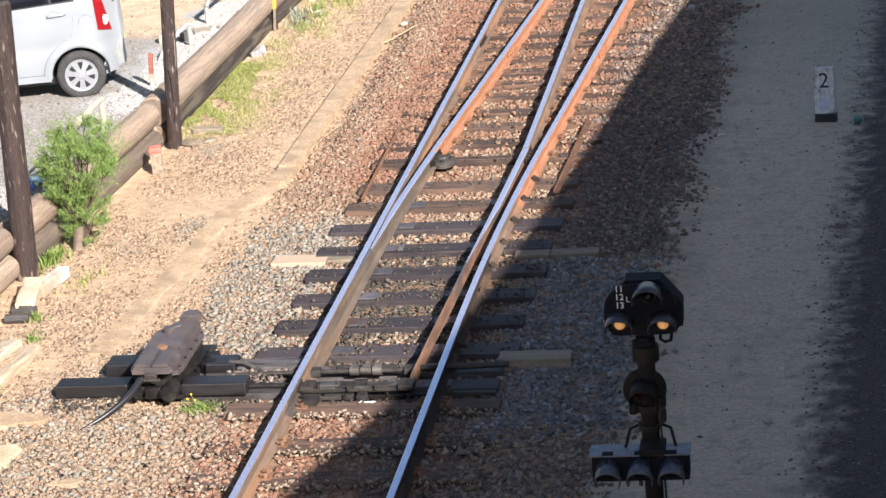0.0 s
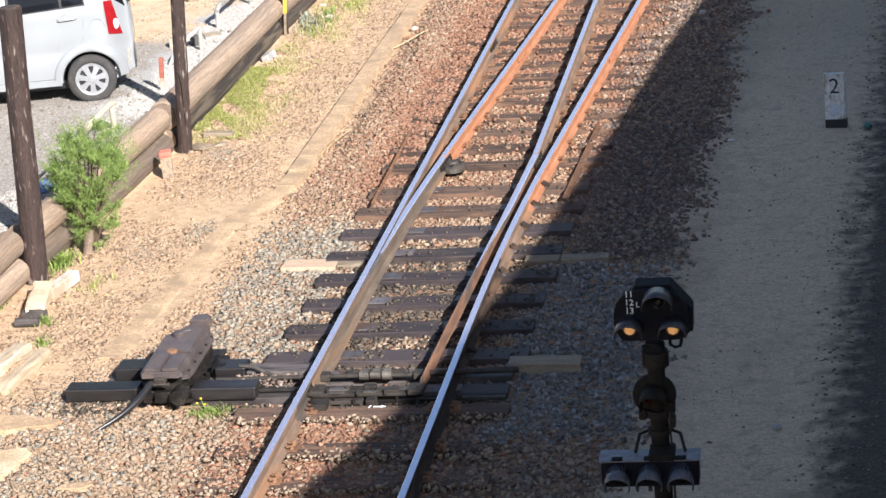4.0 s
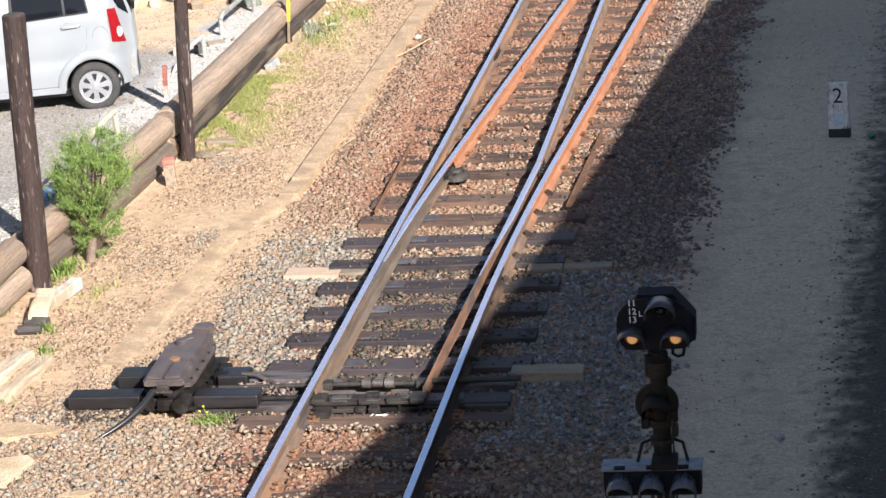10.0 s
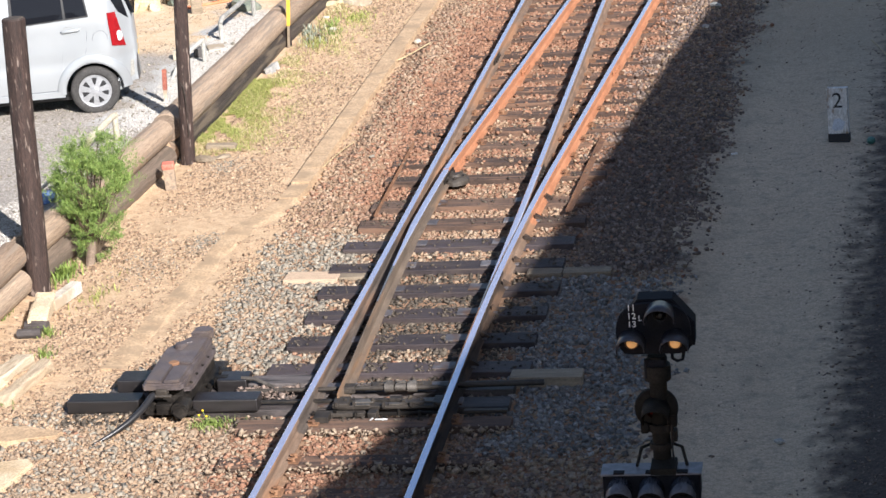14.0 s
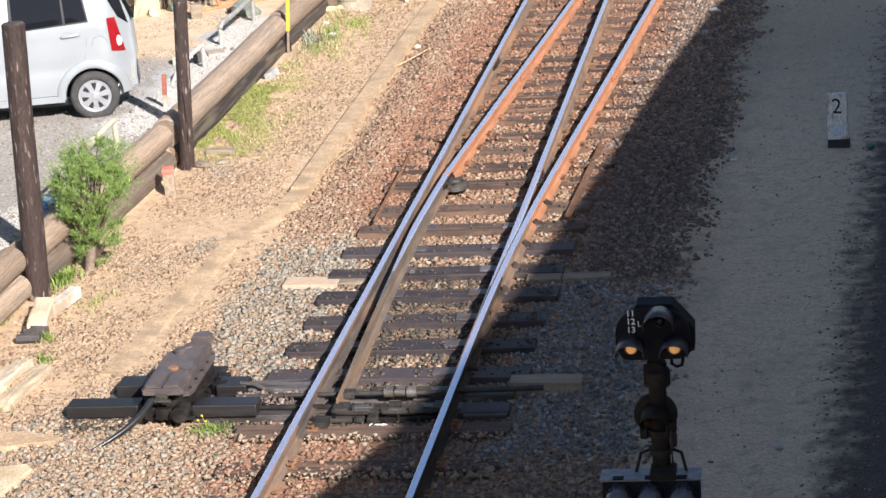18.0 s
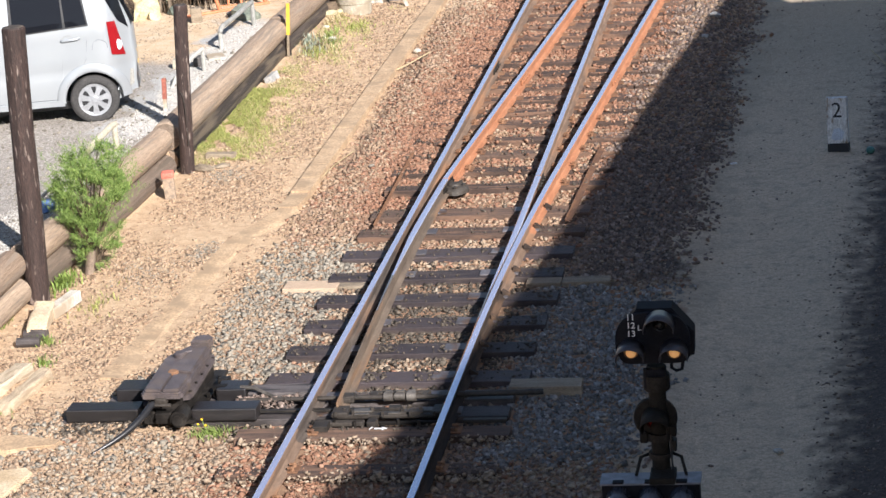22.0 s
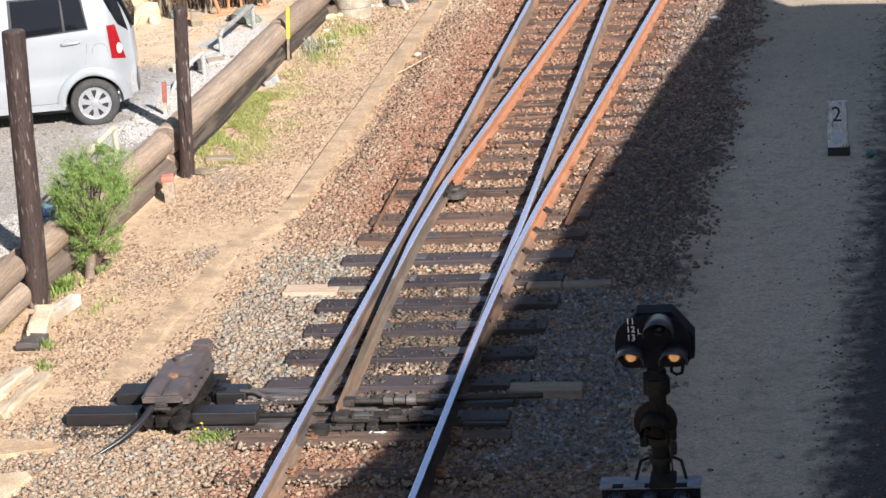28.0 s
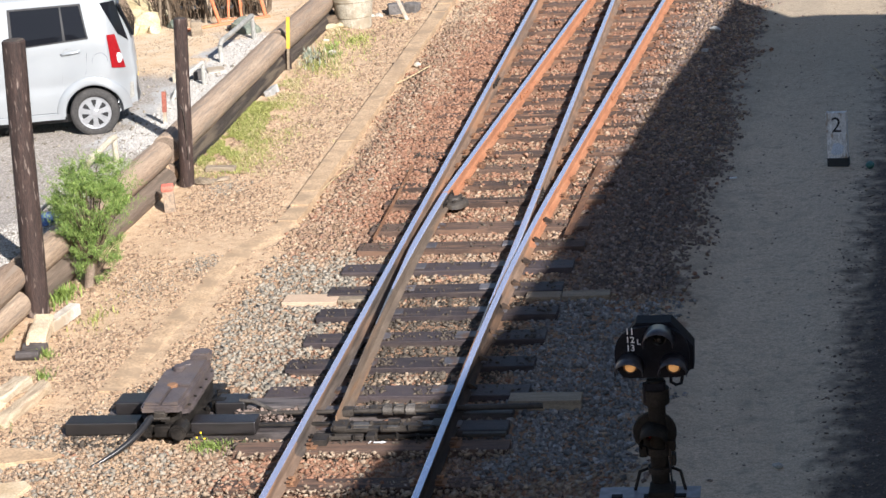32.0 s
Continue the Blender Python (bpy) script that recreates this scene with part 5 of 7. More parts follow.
# ---- log fence ----
def log_mesh(length, r, seed, bow=0.01):
    """A log along y, its end faces in the second material."""
    rnd = random.Random(seed)
    bm = bmesh.new()
    n, k = 20, max(6, int(length / 0.25))
    rings = []
    for j in range(k + 3):
        t = min(max((j - 1) / k, 0), 1)
        rr = r * (0.90 if j in (0, k + 2) else 1.0) * (1 - 0.06 * t)
        yy = length * t + (-0.012 if j == 0 else 0.012 if j == k + 2 else 0)
        ring = []
        for i in range(n):
            a = 2 * math.pi * i / n
            w = 1 + 0.05 * noise.noise((math.cos(a) * 1.2 + seed, math.sin(a) * 1.2, yy * 0.8)) + 0.02 * noise.noise((math.cos(a) * 5, math.sin(a) * 5 + seed, yy * 0.9))
            ring.append(bm.verts.new((rr * w * math.cos(a) + bow * math.sin(math.pi * t), yy, rr * w * math.sin(a))))
        rings.append(ring)
    for a, b in zip(rings, rings[1:]):
        for i in range(n):
            bm.faces.new((a[i], b[i], b[(i + 1) % n], a[(i + 1) % n]))
    bm.faces.new(rings[0]).material_index = 1
    bm.faces.new(rings[-1][::-1]).material_index = 1
    return bm


def lay_log(a, b, r, seed, label, wood):
    a, b = Vector(a), Vector(b)
    way = b - a
    m = Matrix.Translation(a) @ way.to_track_quat("Y", "Z").to_matrix().to_4x4()
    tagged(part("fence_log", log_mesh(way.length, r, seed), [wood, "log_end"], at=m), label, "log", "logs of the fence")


for k, (a, b, r) in enumerate((
        ((-4.12, 16.9, 0.13), (-3.965, 20.62, 0.13), 0.145), ((-4.12, 16.9, 0.40), (-3.985, 20.60, 0.40), 0.15),
        ((-3.93, 20.86, 0.12), (-3.675, 24.93, 0.13), 0.14), ((-3.95, 20.86, 0.385), (-3.70, 24.95, 0.41), 0.15),
        ((-3.665, 25.16, 0.12), (-3.585, 30.55, 0.12), 0.15), ((-3.69, 25.16, 0.40), (-3.60, 30.42, 0.41), 0.165),
        ((-3.58, 30.70, 0.12), (-3.50, 33.6, 0.12), 0.14), ((-3.60, 30.60, 0.40), (-3.50, 33.7, 0.40), 0.165))):
    shift = 0.05 if k % 2 == 0 and k > 3 else 0.0
    # far lower logs take the wood with the upper logs' shade in its colour
    lay_log((a[0] - shift, a[1], a[2]), (b[0] - shift, b[1], b[2]), r, 3.7 * k + 1, "weathered brown fence log, upper of two, greyed and split" if k % 2 else "brown fence log, lower of two, darkened for the upper log's shade" if k > 3 else "brown weathered fence log, lower of two", "log" if k % 2 or k == 0 else "log_brown" if k == 2 else "log_dark")


def fence_post(x, y, h, r0, r1, lean, seed):
    bm = bmesh.new()
    n = 20
    k = 14
    rings = []
    for j in range(k + 2):
        t = min(j / k, 1)
        rr = (r0 + (r1 - r0) * t) * (0.9 if j == k + 1 else 1)
        z = -0.3 + (h + 0.3) * t + (0.014 if j == k + 1 else 0)
        ring = []
        for i in range(n):
            a = 2 * math.pi * i / n
            w = 1 + 0.05 * noise.noise((math.cos(a) + seed, math.sin(a), z * 0.8)) + 0.025 * noise.noise((math.cos(a) * 4, math.sin(a) * 4 + seed, z * 0.7))
            ring.append(bm.verts.new((rr * w * math.cos(a) + lean * t, rr * w * math.sin(a), z)))
        rings.append(ring)
    for a, b in zip(rings, rings[1:]):
        for i in range(n):
            bm.faces.new((a[i], a[(i + 1) % n], b[(i + 1) % n], b[i]))
    bm.faces.new(rings[-1]).material_index = 1
    return part("fence_post", bm, ["pole", "log_dark"], at=pose(x, y, 0))


tagged(fence_post(-3.822, 20.72, 2.61, 0.113, 0.105, 0.10, 1), "tall dark creosoted round fence post", "post", "posts of the fence")
tagged(fence_post(-3.48, 25.05, 1.88, 0.080, 0.074, 0.13, 5), "dark creosoted fence post with a wire stapled on", "post", "posts of the fence")
tagged(fence_post(-3.50, 30.55, 0.30, 0.07, 0.066, 0.0, 9), "short dark stub of a fence post", "post", "posts of the fence")
bm = bmesh.new()
pipe(bm, [(-3.43, 24.97, 0.95), (-3.40, 24.96, 0.90), (-3.385, 24.95, 0.75), (-3.385, 24.95, 0.40), (-3.40, 24.96, 0.34)], 0.005, 6)
tagged(part("wire", bm, "rod"), "bent wire hanging on the fence post", "wire")

# ---- stakes, blocks and litter on the trackside ----
stake = thing("survey_stake", "wooden survey stake with a faded red top", "stake", at=pose(-3.40, 24.08, -0.02, 2, -2, 12))
bm = bmesh.new()
box(bm, (0, 0, 0.115), (0.115, 0.115, 0.29), bevel=0.006)
part("shaft", bm, "log", stake, "bare weathered wood")
bm = bmesh.new()
box(bm, (0, 0, 0.29), (0.132, 0.132, 0.065), bevel=0.02)
part("cap", bm, "red_paint", stake, "faded red top")
stick = thing("marker_stick", "thin stick with a yellow painted upper half", "stick", at=pose(-3.46, 30.45, 0.04, 0, 4.5, 0))
bm = bmesh.new()
box(bm, (0, 0, 0.14), (0.034, 0.03, 0.34), bevel=0.004)
part("shaft", bm, "old_wood", stick)
bm = bmesh.new()
box(bm, (0, 0, 0.52), (0.045, 0.035, 0.42), bevel=0.005)
part("painted_end", bm, "yellow_paint", stick, "yellow painted end")


def block(name, label, category, material, size, at, seed=0, rough=0.006, bevel=0.012):
    bm = bmesh.new()
    box(bm, (0, 0, size[2] / 2), size, bevel=bevel)
    rough_up(bm, rough, 6, seed)
    return tagged(part(name, bm, material, at=at), label, category)


block("concrete_block", "pale grey concrete block against the fence", "block", "grey_concrete", (0.09, 0.30, 0.15), pose(-3.37, 29.15, -0.01, 3, -16, -8), 3)
block("wooden_plank", "weathered wooden plank by the foot of the fence post", "plank", "old_wood", (0.34, 0.12, 0.06), pose(-3.20, 25.55, 0.035, 0, 2, 3), 5)
for k, (x, y, s) in enumerate(((-3.28, 25.12, 0.16), (-3.12, 25.22, 0.12), (-3.22, 25.18, 0.10))):
    bm = bmesh.new()
    rock(bm, (0, 0, s * 0.2), (s * 1.4, s * 0.8, s * 0.6), 20 + k)
    tagged(part("stone", bm, "old_wood", at=pose(x, y, 0.0, rz=30 * k)), "flat brown stone at the fence post", "stone", "stones by the fence")


def gutter_block(label, material, size, at, seed):
    """A trough-shaped block: a channel open below."""
    bm = bmesh.new()
    w, l, h = size
    t = 0.03
    sec = [(-w / 2, 0), (-w / 2, h * 0.9), (-w / 2 + 0.02, h), (w / 2 - 0.02, h), (w / 2, h * 0.9), (w / 2, 0), (w / 2 - t, 0), (w / 2 - t, h - t), (-w / 2 + t, h - t), (-w / 2 + t, 0)]
    sweep(bm, sec, [(0, -l / 2 + l * i / 6, 0.02 * math.sin(i * 0.9)) for i in range(7)])
    rough_up(bm, 0.006, 8, seed)
    return tagged(part("trough_block", bm, material, at=at), label, "block")


gutter_block("tan clay channel block, tilted against the post", "tan_block", (0.175, 0.66, 0.12), pose(-3.545, 19.98, 0.02, 3, 3, 11), 2)
block("white_block", "pale sunlit stone block beside the channel block", "block", "concrete", (0.11, 0.50, 0.11), pose(-3.475, 20.44, 0.0, 2, -3, -13), 6)
for k, (x, y, rz) in enumerate(((-3.50, 19.46, 6), (-3.50, 19.67, -4))):
    bm = bmesh.new()
    tube(bm, (-0.105, 0, 0.0), (0.105, 0, 0.0), 0.05, n=14)
    rough_up(bm, 0.008, 9, k)
    tagged(part("wood_billet", bm, "timber_grey", at=pose(x, y, 0.035, rz=rz)), "short dark weathered round billet of wood", "billet")
for k, (x, y, l, w, rz) in enumerate(((-3.41, 18.36, 0.84, 0.18, -14), (-3.14, 18.20, 0.84, 0.13, -10))):
    bm = bmesh.new()
    box(bm, (0, 0, 0.05), (w, l, 0.10), bevel=0.02)
    bmesh.ops.subdivide_edges(bm, edges=[e for e in bm.edges if e.calc_length() > 0.3], cuts=5)
    rough_up(bm, 0.03, 7, k * 3)
    tagged(part("timber_piece", bm, "bleached", at=pose(x, y, -0.01, 3, 0, rz)), "bleached splintered timber lying in the gravel", "timber", "bleached timbers")


def slab(label, outline, thick, at, material, seed):
    bm = bmesh.new()
    prism(bm, outline, thick, Matrix(), 0.012)
    rough_up(bm, 0.012, 4, seed)
    tagged(part("stone_slab", bm, material, at=at), label, "slab", "stone slabs")


slab("flat sandy stone slab sunk in the gravel", [(-0.55, -0.12), (-0.1, -0.10), (0.02, -0.02), (0.25, 0.0), (0.27, 0.10), (0.05, 0.17), (-0.10, 0.26), (-0.6, 0.16)], 0.05, pose(-2.74, 17.0, 0.0), "sandy_lid", 1)
slab("tan sandstone slab sunk in the gravel", [(-0.4, -0.35), (0.02, -0.32), (0.10, 0.18), (0.02, 0.26), (-0.18, 0.20), (-0.4, 0.05)], 0.05, pose(-2.62, 16.32, -0.01), "tan_block", 4)
slab("small pale stone slab among the gravel", [(-0.14, -0.05), (0.05, -0.06), (0.14, 0.02), (0.10, 0.07), (-0.12, 0.04)], 0.03, pose(-1.98, 15.85, 0.0), "sandy_lid", 8)

# a short stump and stones in front of the shrub
bm = bmesh.new()
tube(bm, (0, 0, -0.05), (0.035, 0.02, 0.23), 0.052, 0.046, 14)
rough_up(bm, 0.008, 12, 2)
tagged(part("stump", bm, "log_end", at=pose(-3.56, 21.55, 0.0)), "short pale wooden stump in front of the shrub", "stump")
# cable trough along the track: lids in a row, the far ones clear, the near ones half buried
trough = thing("cable_trough", "sand-covered concrete cable trough beside the track", "cable trough", kind="structure")
def trough_x(y):
    """The line of the trough: straight far off, bent aside before the switch, then slanting to the fence side."""
    return -2.005 + 0.045 * smooth_step(22.9, 24.2, y) - 0.30 * (1 - smooth_step(22.35, 23.45, y)) - 0.055 * max(0.0, 22.4 - y)


def trough_top(y):
    """The top of the lids: well above the soil far off, sunk into it near by."""
    x = trough_x(y)
    level = sum(ground_z(x + d, y + e) for d in (-0.16, -0.09) for e in (-0.2, 0.0, 0.2)) / 6
    return level + 0.012 + 0.066 * smooth_step(22.5, 24.4, y)


lids = []
y = 23.7
while y < 37:
    turn = math.degrees(math.atan(-(trough_x(y + 0.2) - trough_x(y - 0.2)) / 0.4))
    lids.append((trough_x(y), y, trough_top(y) - 0.06, turn))
    y += 0.52
lid_mesh = None
for k, (x, y, z, turn) in enumerate(lids):
    at = pose(x, y, z, 0, 0.4 * math.sin(k * 1.7), turn + 0.2 * math.sin(k * 3.1))
    if lid_mesh is None:
        bm = bmesh.new()
        box(bm, (0, 0, 0.0), (0.205, 0.5198, 0.12), bevel=0.003)
        lid_mesh = part("trough_lid", bm, "sandy_lid", trough, at=at)
    else:
        again(lid_mesh, "trough_lid", trough, at)

bm = bmesh.new()
near_line = [(trough_x(y), y, trough_top(y) + 0.004 * noise.noise((0, y * 1.5, 3))) for y in steps(18.6, 23.43, 0.09)]
sweep(bm, lambda k: [(-0.105 - 0.006 * math.sin(k * 0.9), -0.10), (-0.100 - 0.006 * math.sin(k * 0.9), 0.0), (-0.05, 0.002), (0.02, 0.002), (0.08 + 0.015 * math.sin(k * 0.7), -0.003), (0.17 + 0.03 * math.sin(k * 0.31), -0.03), (0.17 + 0.03 * math.sin(k * 0.31), -0.10)], near_line)
part("buried_lids", bm, "sandy_lid", trough, "lids half buried in trodden sand")

# ---- parked car ----
def build_car():
    """A small hatchback; x runs from front (-) to rear (+) with 0 at the rear axle, y to its far side, z up from the ground."""
    c = thing("parked_car", "silver-white small hatchback with dark tinted windows, parked", "car", at=pose(-4.81, 26.38, LOT - 0.005, 0, 0, 15))
    wb, r = 2.40, 0.278
    front, rear = -wb - 0.55, 0.50
    half = 0.735

    def end_x(z, back_end):
        if back_end:
            return rear - 0.075 * smooth_step(0.62, 0.28, z) - 0.015 * smooth_step(0.62, 0.9, z) - 0.20 * smooth_step(0.95, 1.62, z) ** 1.3
        return front + 0.05 * smooth_step(0.6, 0.3, z) + 0.75 * smooth_step(0.85, 1.0, z) + 0.55 * smooth_step(1.0, 1.6, z)

    def side_y(s, z, x):
        """Half width: fuller at the waist, leaning in above the belt line, rounded at the corners."""
        w = half - 0.025 * smooth_step(0.5, 0.2, z) - 0.008 * smooth_step(0.75, 0.98, z) - 0.115 * smooth_step(0.98, 1.62, z) ** 1.15
        w -= 0.012 * math.exp(-((z - 0.62) / 0.05) ** 2)
        d = rear - x
        k = smooth_step(0.50, 0.0, d)
        w -= 0.25 * k ** 2.6
        d = x - front
        w -= 0.22 * smooth_step(0.55, 0.0, d) ** 2.2
        flare = 0.012 * math.exp(-((math.hypot(x, z - r) - 0.36) / 0.05) ** 2) + 0.012 * math.exp(-((math.hypot(x + wb, z - r) - 0.36) / 0.05) ** 2)
        return w + flare

    roof = 1.655

    def bottom(x):
        z = 0.235 + 0.075 * smooth_step(0.30, 0.46, x)
        for ax in (0.0, -wb):
            d = abs(x - ax)
            if d < 0.325:
                z = max(z, r + math.sqrt(0.325 ** 2 - d * d))
        return z

    n, levels = 150, 26
    xs = sorted({round(front + (rear - front) * i / n, 4) for i in range(n + 1)} | {ax + 0.325 * math.cos(radians(a)) for ax in (0, -wb) for a in range(0, 181, 12)})
    bm = bmesh.new()
    for sy in (-1, 1):
        grid = []
        for x in xs:
            col = []
            zb = bottom(x)
            for j in range(levels + 1):
                z = zb + (1.60 - zb) * j / levels
                lo, hi = end_x(z, False), end_x(z, True)
                xx = lo + (hi - lo) * (x - front) / (rear - front)
                if zb > 0.25 and j < 8:
                    xx = x + (xx - x) * j / 8
                col.append(bm.verts.new((xx, sy * side_y(0, z, xx), z)))
            # roof
            for t in (0.35, 0.7, 1.0):
                lo, hi = end_x(1.62, False), end_x(1.62, True)
                xx = lo + (hi - lo) * (x - front) / (rear - front)
                w = side_y(0, 1.60, xx)
                mid = (xx - (lo + hi) / 2) / ((hi - lo) / 2)
                col.append(bm.verts.new((xx, sy * w * (1 - t ** 1.4), 1.60 + (roof - 1.60) * math.sin(t * math.pi / 2) - 0.02 * mid ** 4)))
            grid.append(col)
        for a, b in zip(grid, grid[1:]):
            for j in range(len(a) - 1):
                f = (a[j], b[j], b[j + 1], a[j + 1])
                bm.faces.new(f if sy < 0 else f[::-1])
        for col, flip in ((grid[0], sy > 0), (grid[-1], sy < 0)):
            # close the ends towards the middle
            inner = [bm.verts.new((v.co.x + (0.02 if col is grid[-1] else -0.02), 0, v.co.z)) for v in col]
            for j in range(len(col) - 1):
                f = (col[j], inner[j], inner[j + 1], col[j + 1])
                bm.faces.new(f if flip else f[::-1])
    bmesh.ops.remove_doubles(bm, verts=bm.verts[:], dist=0.0005)
    bmesh.ops.recalc_face_normals(bm, faces=bm.faces[:])
    body = part("body", bm, "car_paint", c, "silver-white bodywork", smooth=True)
    bm = bmesh.new()
    box(bm, ((front + rear) / 2, 0, 0.22), (rear - front - 0.75, 1.20, 0.10), bevel=0.02)
    part("underbody", bm, "car_black", c)
    for ax in (0.0, -wb):
        bm = bmesh.new()
        rows = []
        for i in range(17):
            a = radians(-8 + 196 * i / 16)
            rows.append([bm.verts.new((ax + rr * math.cos(a), yy, r + rr * math.sin(a))) for rr, yy in ((0.318, -0.69), (0.322, -0.69), (0.322, 0.69), (0.318, 0.69))])
        for p, q in zip(rows, rows[1:]):
            for i in range(4):
                bm.faces.new((p[i], q[i], q[(i + 1) % 4], p[(i + 1) % 4]))
        part("wheel_arch", bm, "car_black", c)

    def panel(name, corners, material, parent, lift=0.004, steps_x=8, steps_z=6, label="", thick=True, sides=(-1, 1)):
        """A piece that lies on the body's side; corners (x, z): lower front, lower rear, upper rear, upper front."""
        for sy in sides:
            bm = bmesh.new()
            a, b, cc, d = [Vector((p[0], p[1], 0)) for p in corners]
            grid = []
            for i in range(steps_x + 1):
                u = i / steps_x
                col = []
                for j in range(steps_z + 1):
                    v = j / steps_z
                    q = (a * (1 - u) + b * u) * (1 - v) + (d * (1 - u) + cc * u) * v
                    col.append((bm.verts.new((q.x, sy * (side_y(0, q.y, q.x) + lift), q.y)), bm.verts.new((q.x, sy * (side_y(0, q.y, q.x) - 0.01), q.y))))
                grid.append(col)
            for i in range(steps_x):
                for j in range(steps_z):
                    f = [grid[i][j][0], grid[i + 1][j][0], grid[i + 1][j + 1][0], grid[i][j + 1][0]]
                    bm.faces.new(f if sy < 0 else f[::-1])
            ring = [grid[i][0] for i in range(steps_x)] + [grid[steps_x][j] for j in range(steps_z)] + [grid[i][steps_z] for i in range(steps_x, 0, -1)] + [grid[0][j] for j in range(steps_z, 0, -1)]
            for p, q in zip(ring, ring[1:] + ring[:1]):
                bm.faces.new((p[0], p[1], q[1], q[0]))
            bmesh.ops.recalc_face_normals(bm, faces=bm.faces[:])
            ob = part(name, bm, material, parent, label, smooth=False)
        return ob

    belt, head = 1.105, 1.495
    panel("window_frame", [(-0.86, belt - 0.028), (0.018, belt + 0.018), (-0.035, head + 0.02), (-0.85, head + 0.02)], "car_black", c, 0.002, label="black window surround")
    panel("rear_door_window", [(-0.82, belt - 0.012), (-0.265, belt + 0.022), (-0.275, head), (-0.82, head)], "car_glass", c, 0.006, label="tinted rear door window")
    panel("quarter_window", [(-0.235, belt + 0.024), (0.0, belt + 0.038), (-0.055, head), (-0.255, head)], "car_glass", c, 0.006, label="tinted fixed quarter window")
    panel("front_door_window", [(-1.95, belt - 0.06), (-0.98, belt - 0.02), (-0.98, head), (-1.55, head)], "car_glass", c, 0.006, label="tinted front door window")
    # seams of the rear door, the sill and the arch
    seams = [[(-0.90, 0.33), (-0.91, 0.7), (-0.91, belt - 0.03)], [(-0.325, 0.315), (-0.288, 0.43), (-0.20, 0.532), (-0.105, 0.64), (-0.048, 0.752), (-0.019, 0.956), (-0.003, 1.12)], [(-2.05, 0.305), (-1.5, 0.31), (-0.9, 0.315), (-0.325, 0.318)]]
    for sy in (-1, 1):
        for pts in seams:
            bm = bmesh.new()
            pipe(bm, [(x, sy * (side_y(0, z, x) - 0.001), z) for x, z in pts], 0.0018, 6)
            part("door_seam", bm, "car_black", c)
    bm = bmesh.new()
    for sy in (-1,):
        ring = [(0.12 + 0.085 * math.cos(a * math.pi / 14), 0.87 + 0.088 * math.sin(a * math.pi / 14)) for a in range(-1, 16)]
        pipe(bm, [(x, sy * (side_y(0, z, x) - 0.0008), z) for x, z in ring], 0.0017, 5)
    part("fuel_lid_seam", bm, "car_black", c)
    for sy in (-1, 1):
        for hx in (-0.197, -1.28):
            bm = bmesh.new()
            y = side_y(0, 0.96, hx)
            pipe(bm, [(hx - 0.105, sy * (y - 0.006), 0.975), (hx - 0.08, sy * (y + 0.012), 0.98), (hx + 0.07, sy * (y + 0.012), 0.99), (hx + 0.105, sy * (y - 0.006), 0.992)], 0.016, 8)
            part("door_handle", bm, "car_paint", c, "body-coloured door handle", smooth=True)
            bm = bmesh.new()
            # no hollow is cut: a thin arc stands in for the recess's shading
            pipe(bm, [(hx - 0.025 + 0.062 * math.cos(radians(q)), sy * (side_y(0, 1.0, hx) - 0.0005), 0.985 + 0.05 * math.sin(radians(q))) for q in range(15, 181, 15)], 0.0026, 5)
            part("handle_recess", bm, "galvanised", c, "thin arc drawn for the shaded edge of the handle recess")
    # sill strip, lamps, bumper, rear glass
    panel("sill", [(-2.05, 0.238), (-0.335, 0.238), (-0.34, 0.305), (-2.05, 0.295)], "car_paint", c, 0.012, 10, 3, "sill")
    tl = panel("tail_lamp", [(0.245, 0.775), (0.395, 0.735), (0.312, 1.14), (0.222, 1.145)], "tail_red", c, 0.012, 8, 12, "tall red tail lamp")
    for ob in [o for o in c.children if o.name.startswith("tail_lamp")]:
        sy = -1 if ob.data.vertices[0].co.y < 0 else 1
        bm = bmesh.new()
        lathe(bm, [(0.0, 0.020), (0.030, 0.018), (0.045, 0.006), (0.048, -0.02)], pose(0.325, sy * (side_y(0, 0.865, 0.325) + 0.008), 0.865, 90 if sy < 0 else -90, 0, 0) @ Matrix.Diagonal((1.0, 1.35, 1, 1)), 20)
        part("reversing_lens", bm, "tail_clear", ob, "clear reversing lens", smooth=True)
    # grey piece laid on the bumper's rear corner
    panel("reflector", [(0.405, 0.36), (0.455, 0.38), (0.462, 0.55), (0.425, 0.55)], "galvanised", c, 0.008, 4, 4, "grey corner of the bumper")
    bm = bmesh.new()
    box(bm, (rear - 0.055, 0, 1.27), (0.03, 1.02, 0.40), (0, -20, 0), 0.012)
    part("rear_window", bm, "car_glass", c, "dark rear window")
    panel("rear_glass_edge", [(0.345, 1.13), (0.452, 1.03), (0.335, 1.50), (0.18, 1.50)], "car_glass", c, 0.006, 6, 8, "dark wrap-round edge of the rear window")
    bm = bmesh.new()
    box(bm, (rear + 0.006, 0, 0.62), (0.016, 0.33, 0.165), bevel=0.003)
    part("rear_plate", bm, "yellow_paint", c, "plain yellow plate")
    bm = bmesh.new()
    box(bm, (-1.95, 0, 1.30), (0.03, 1.10, 0.50), (0, 35, 0), 0.02)
    part("windscreen", bm, "car_glass", c)
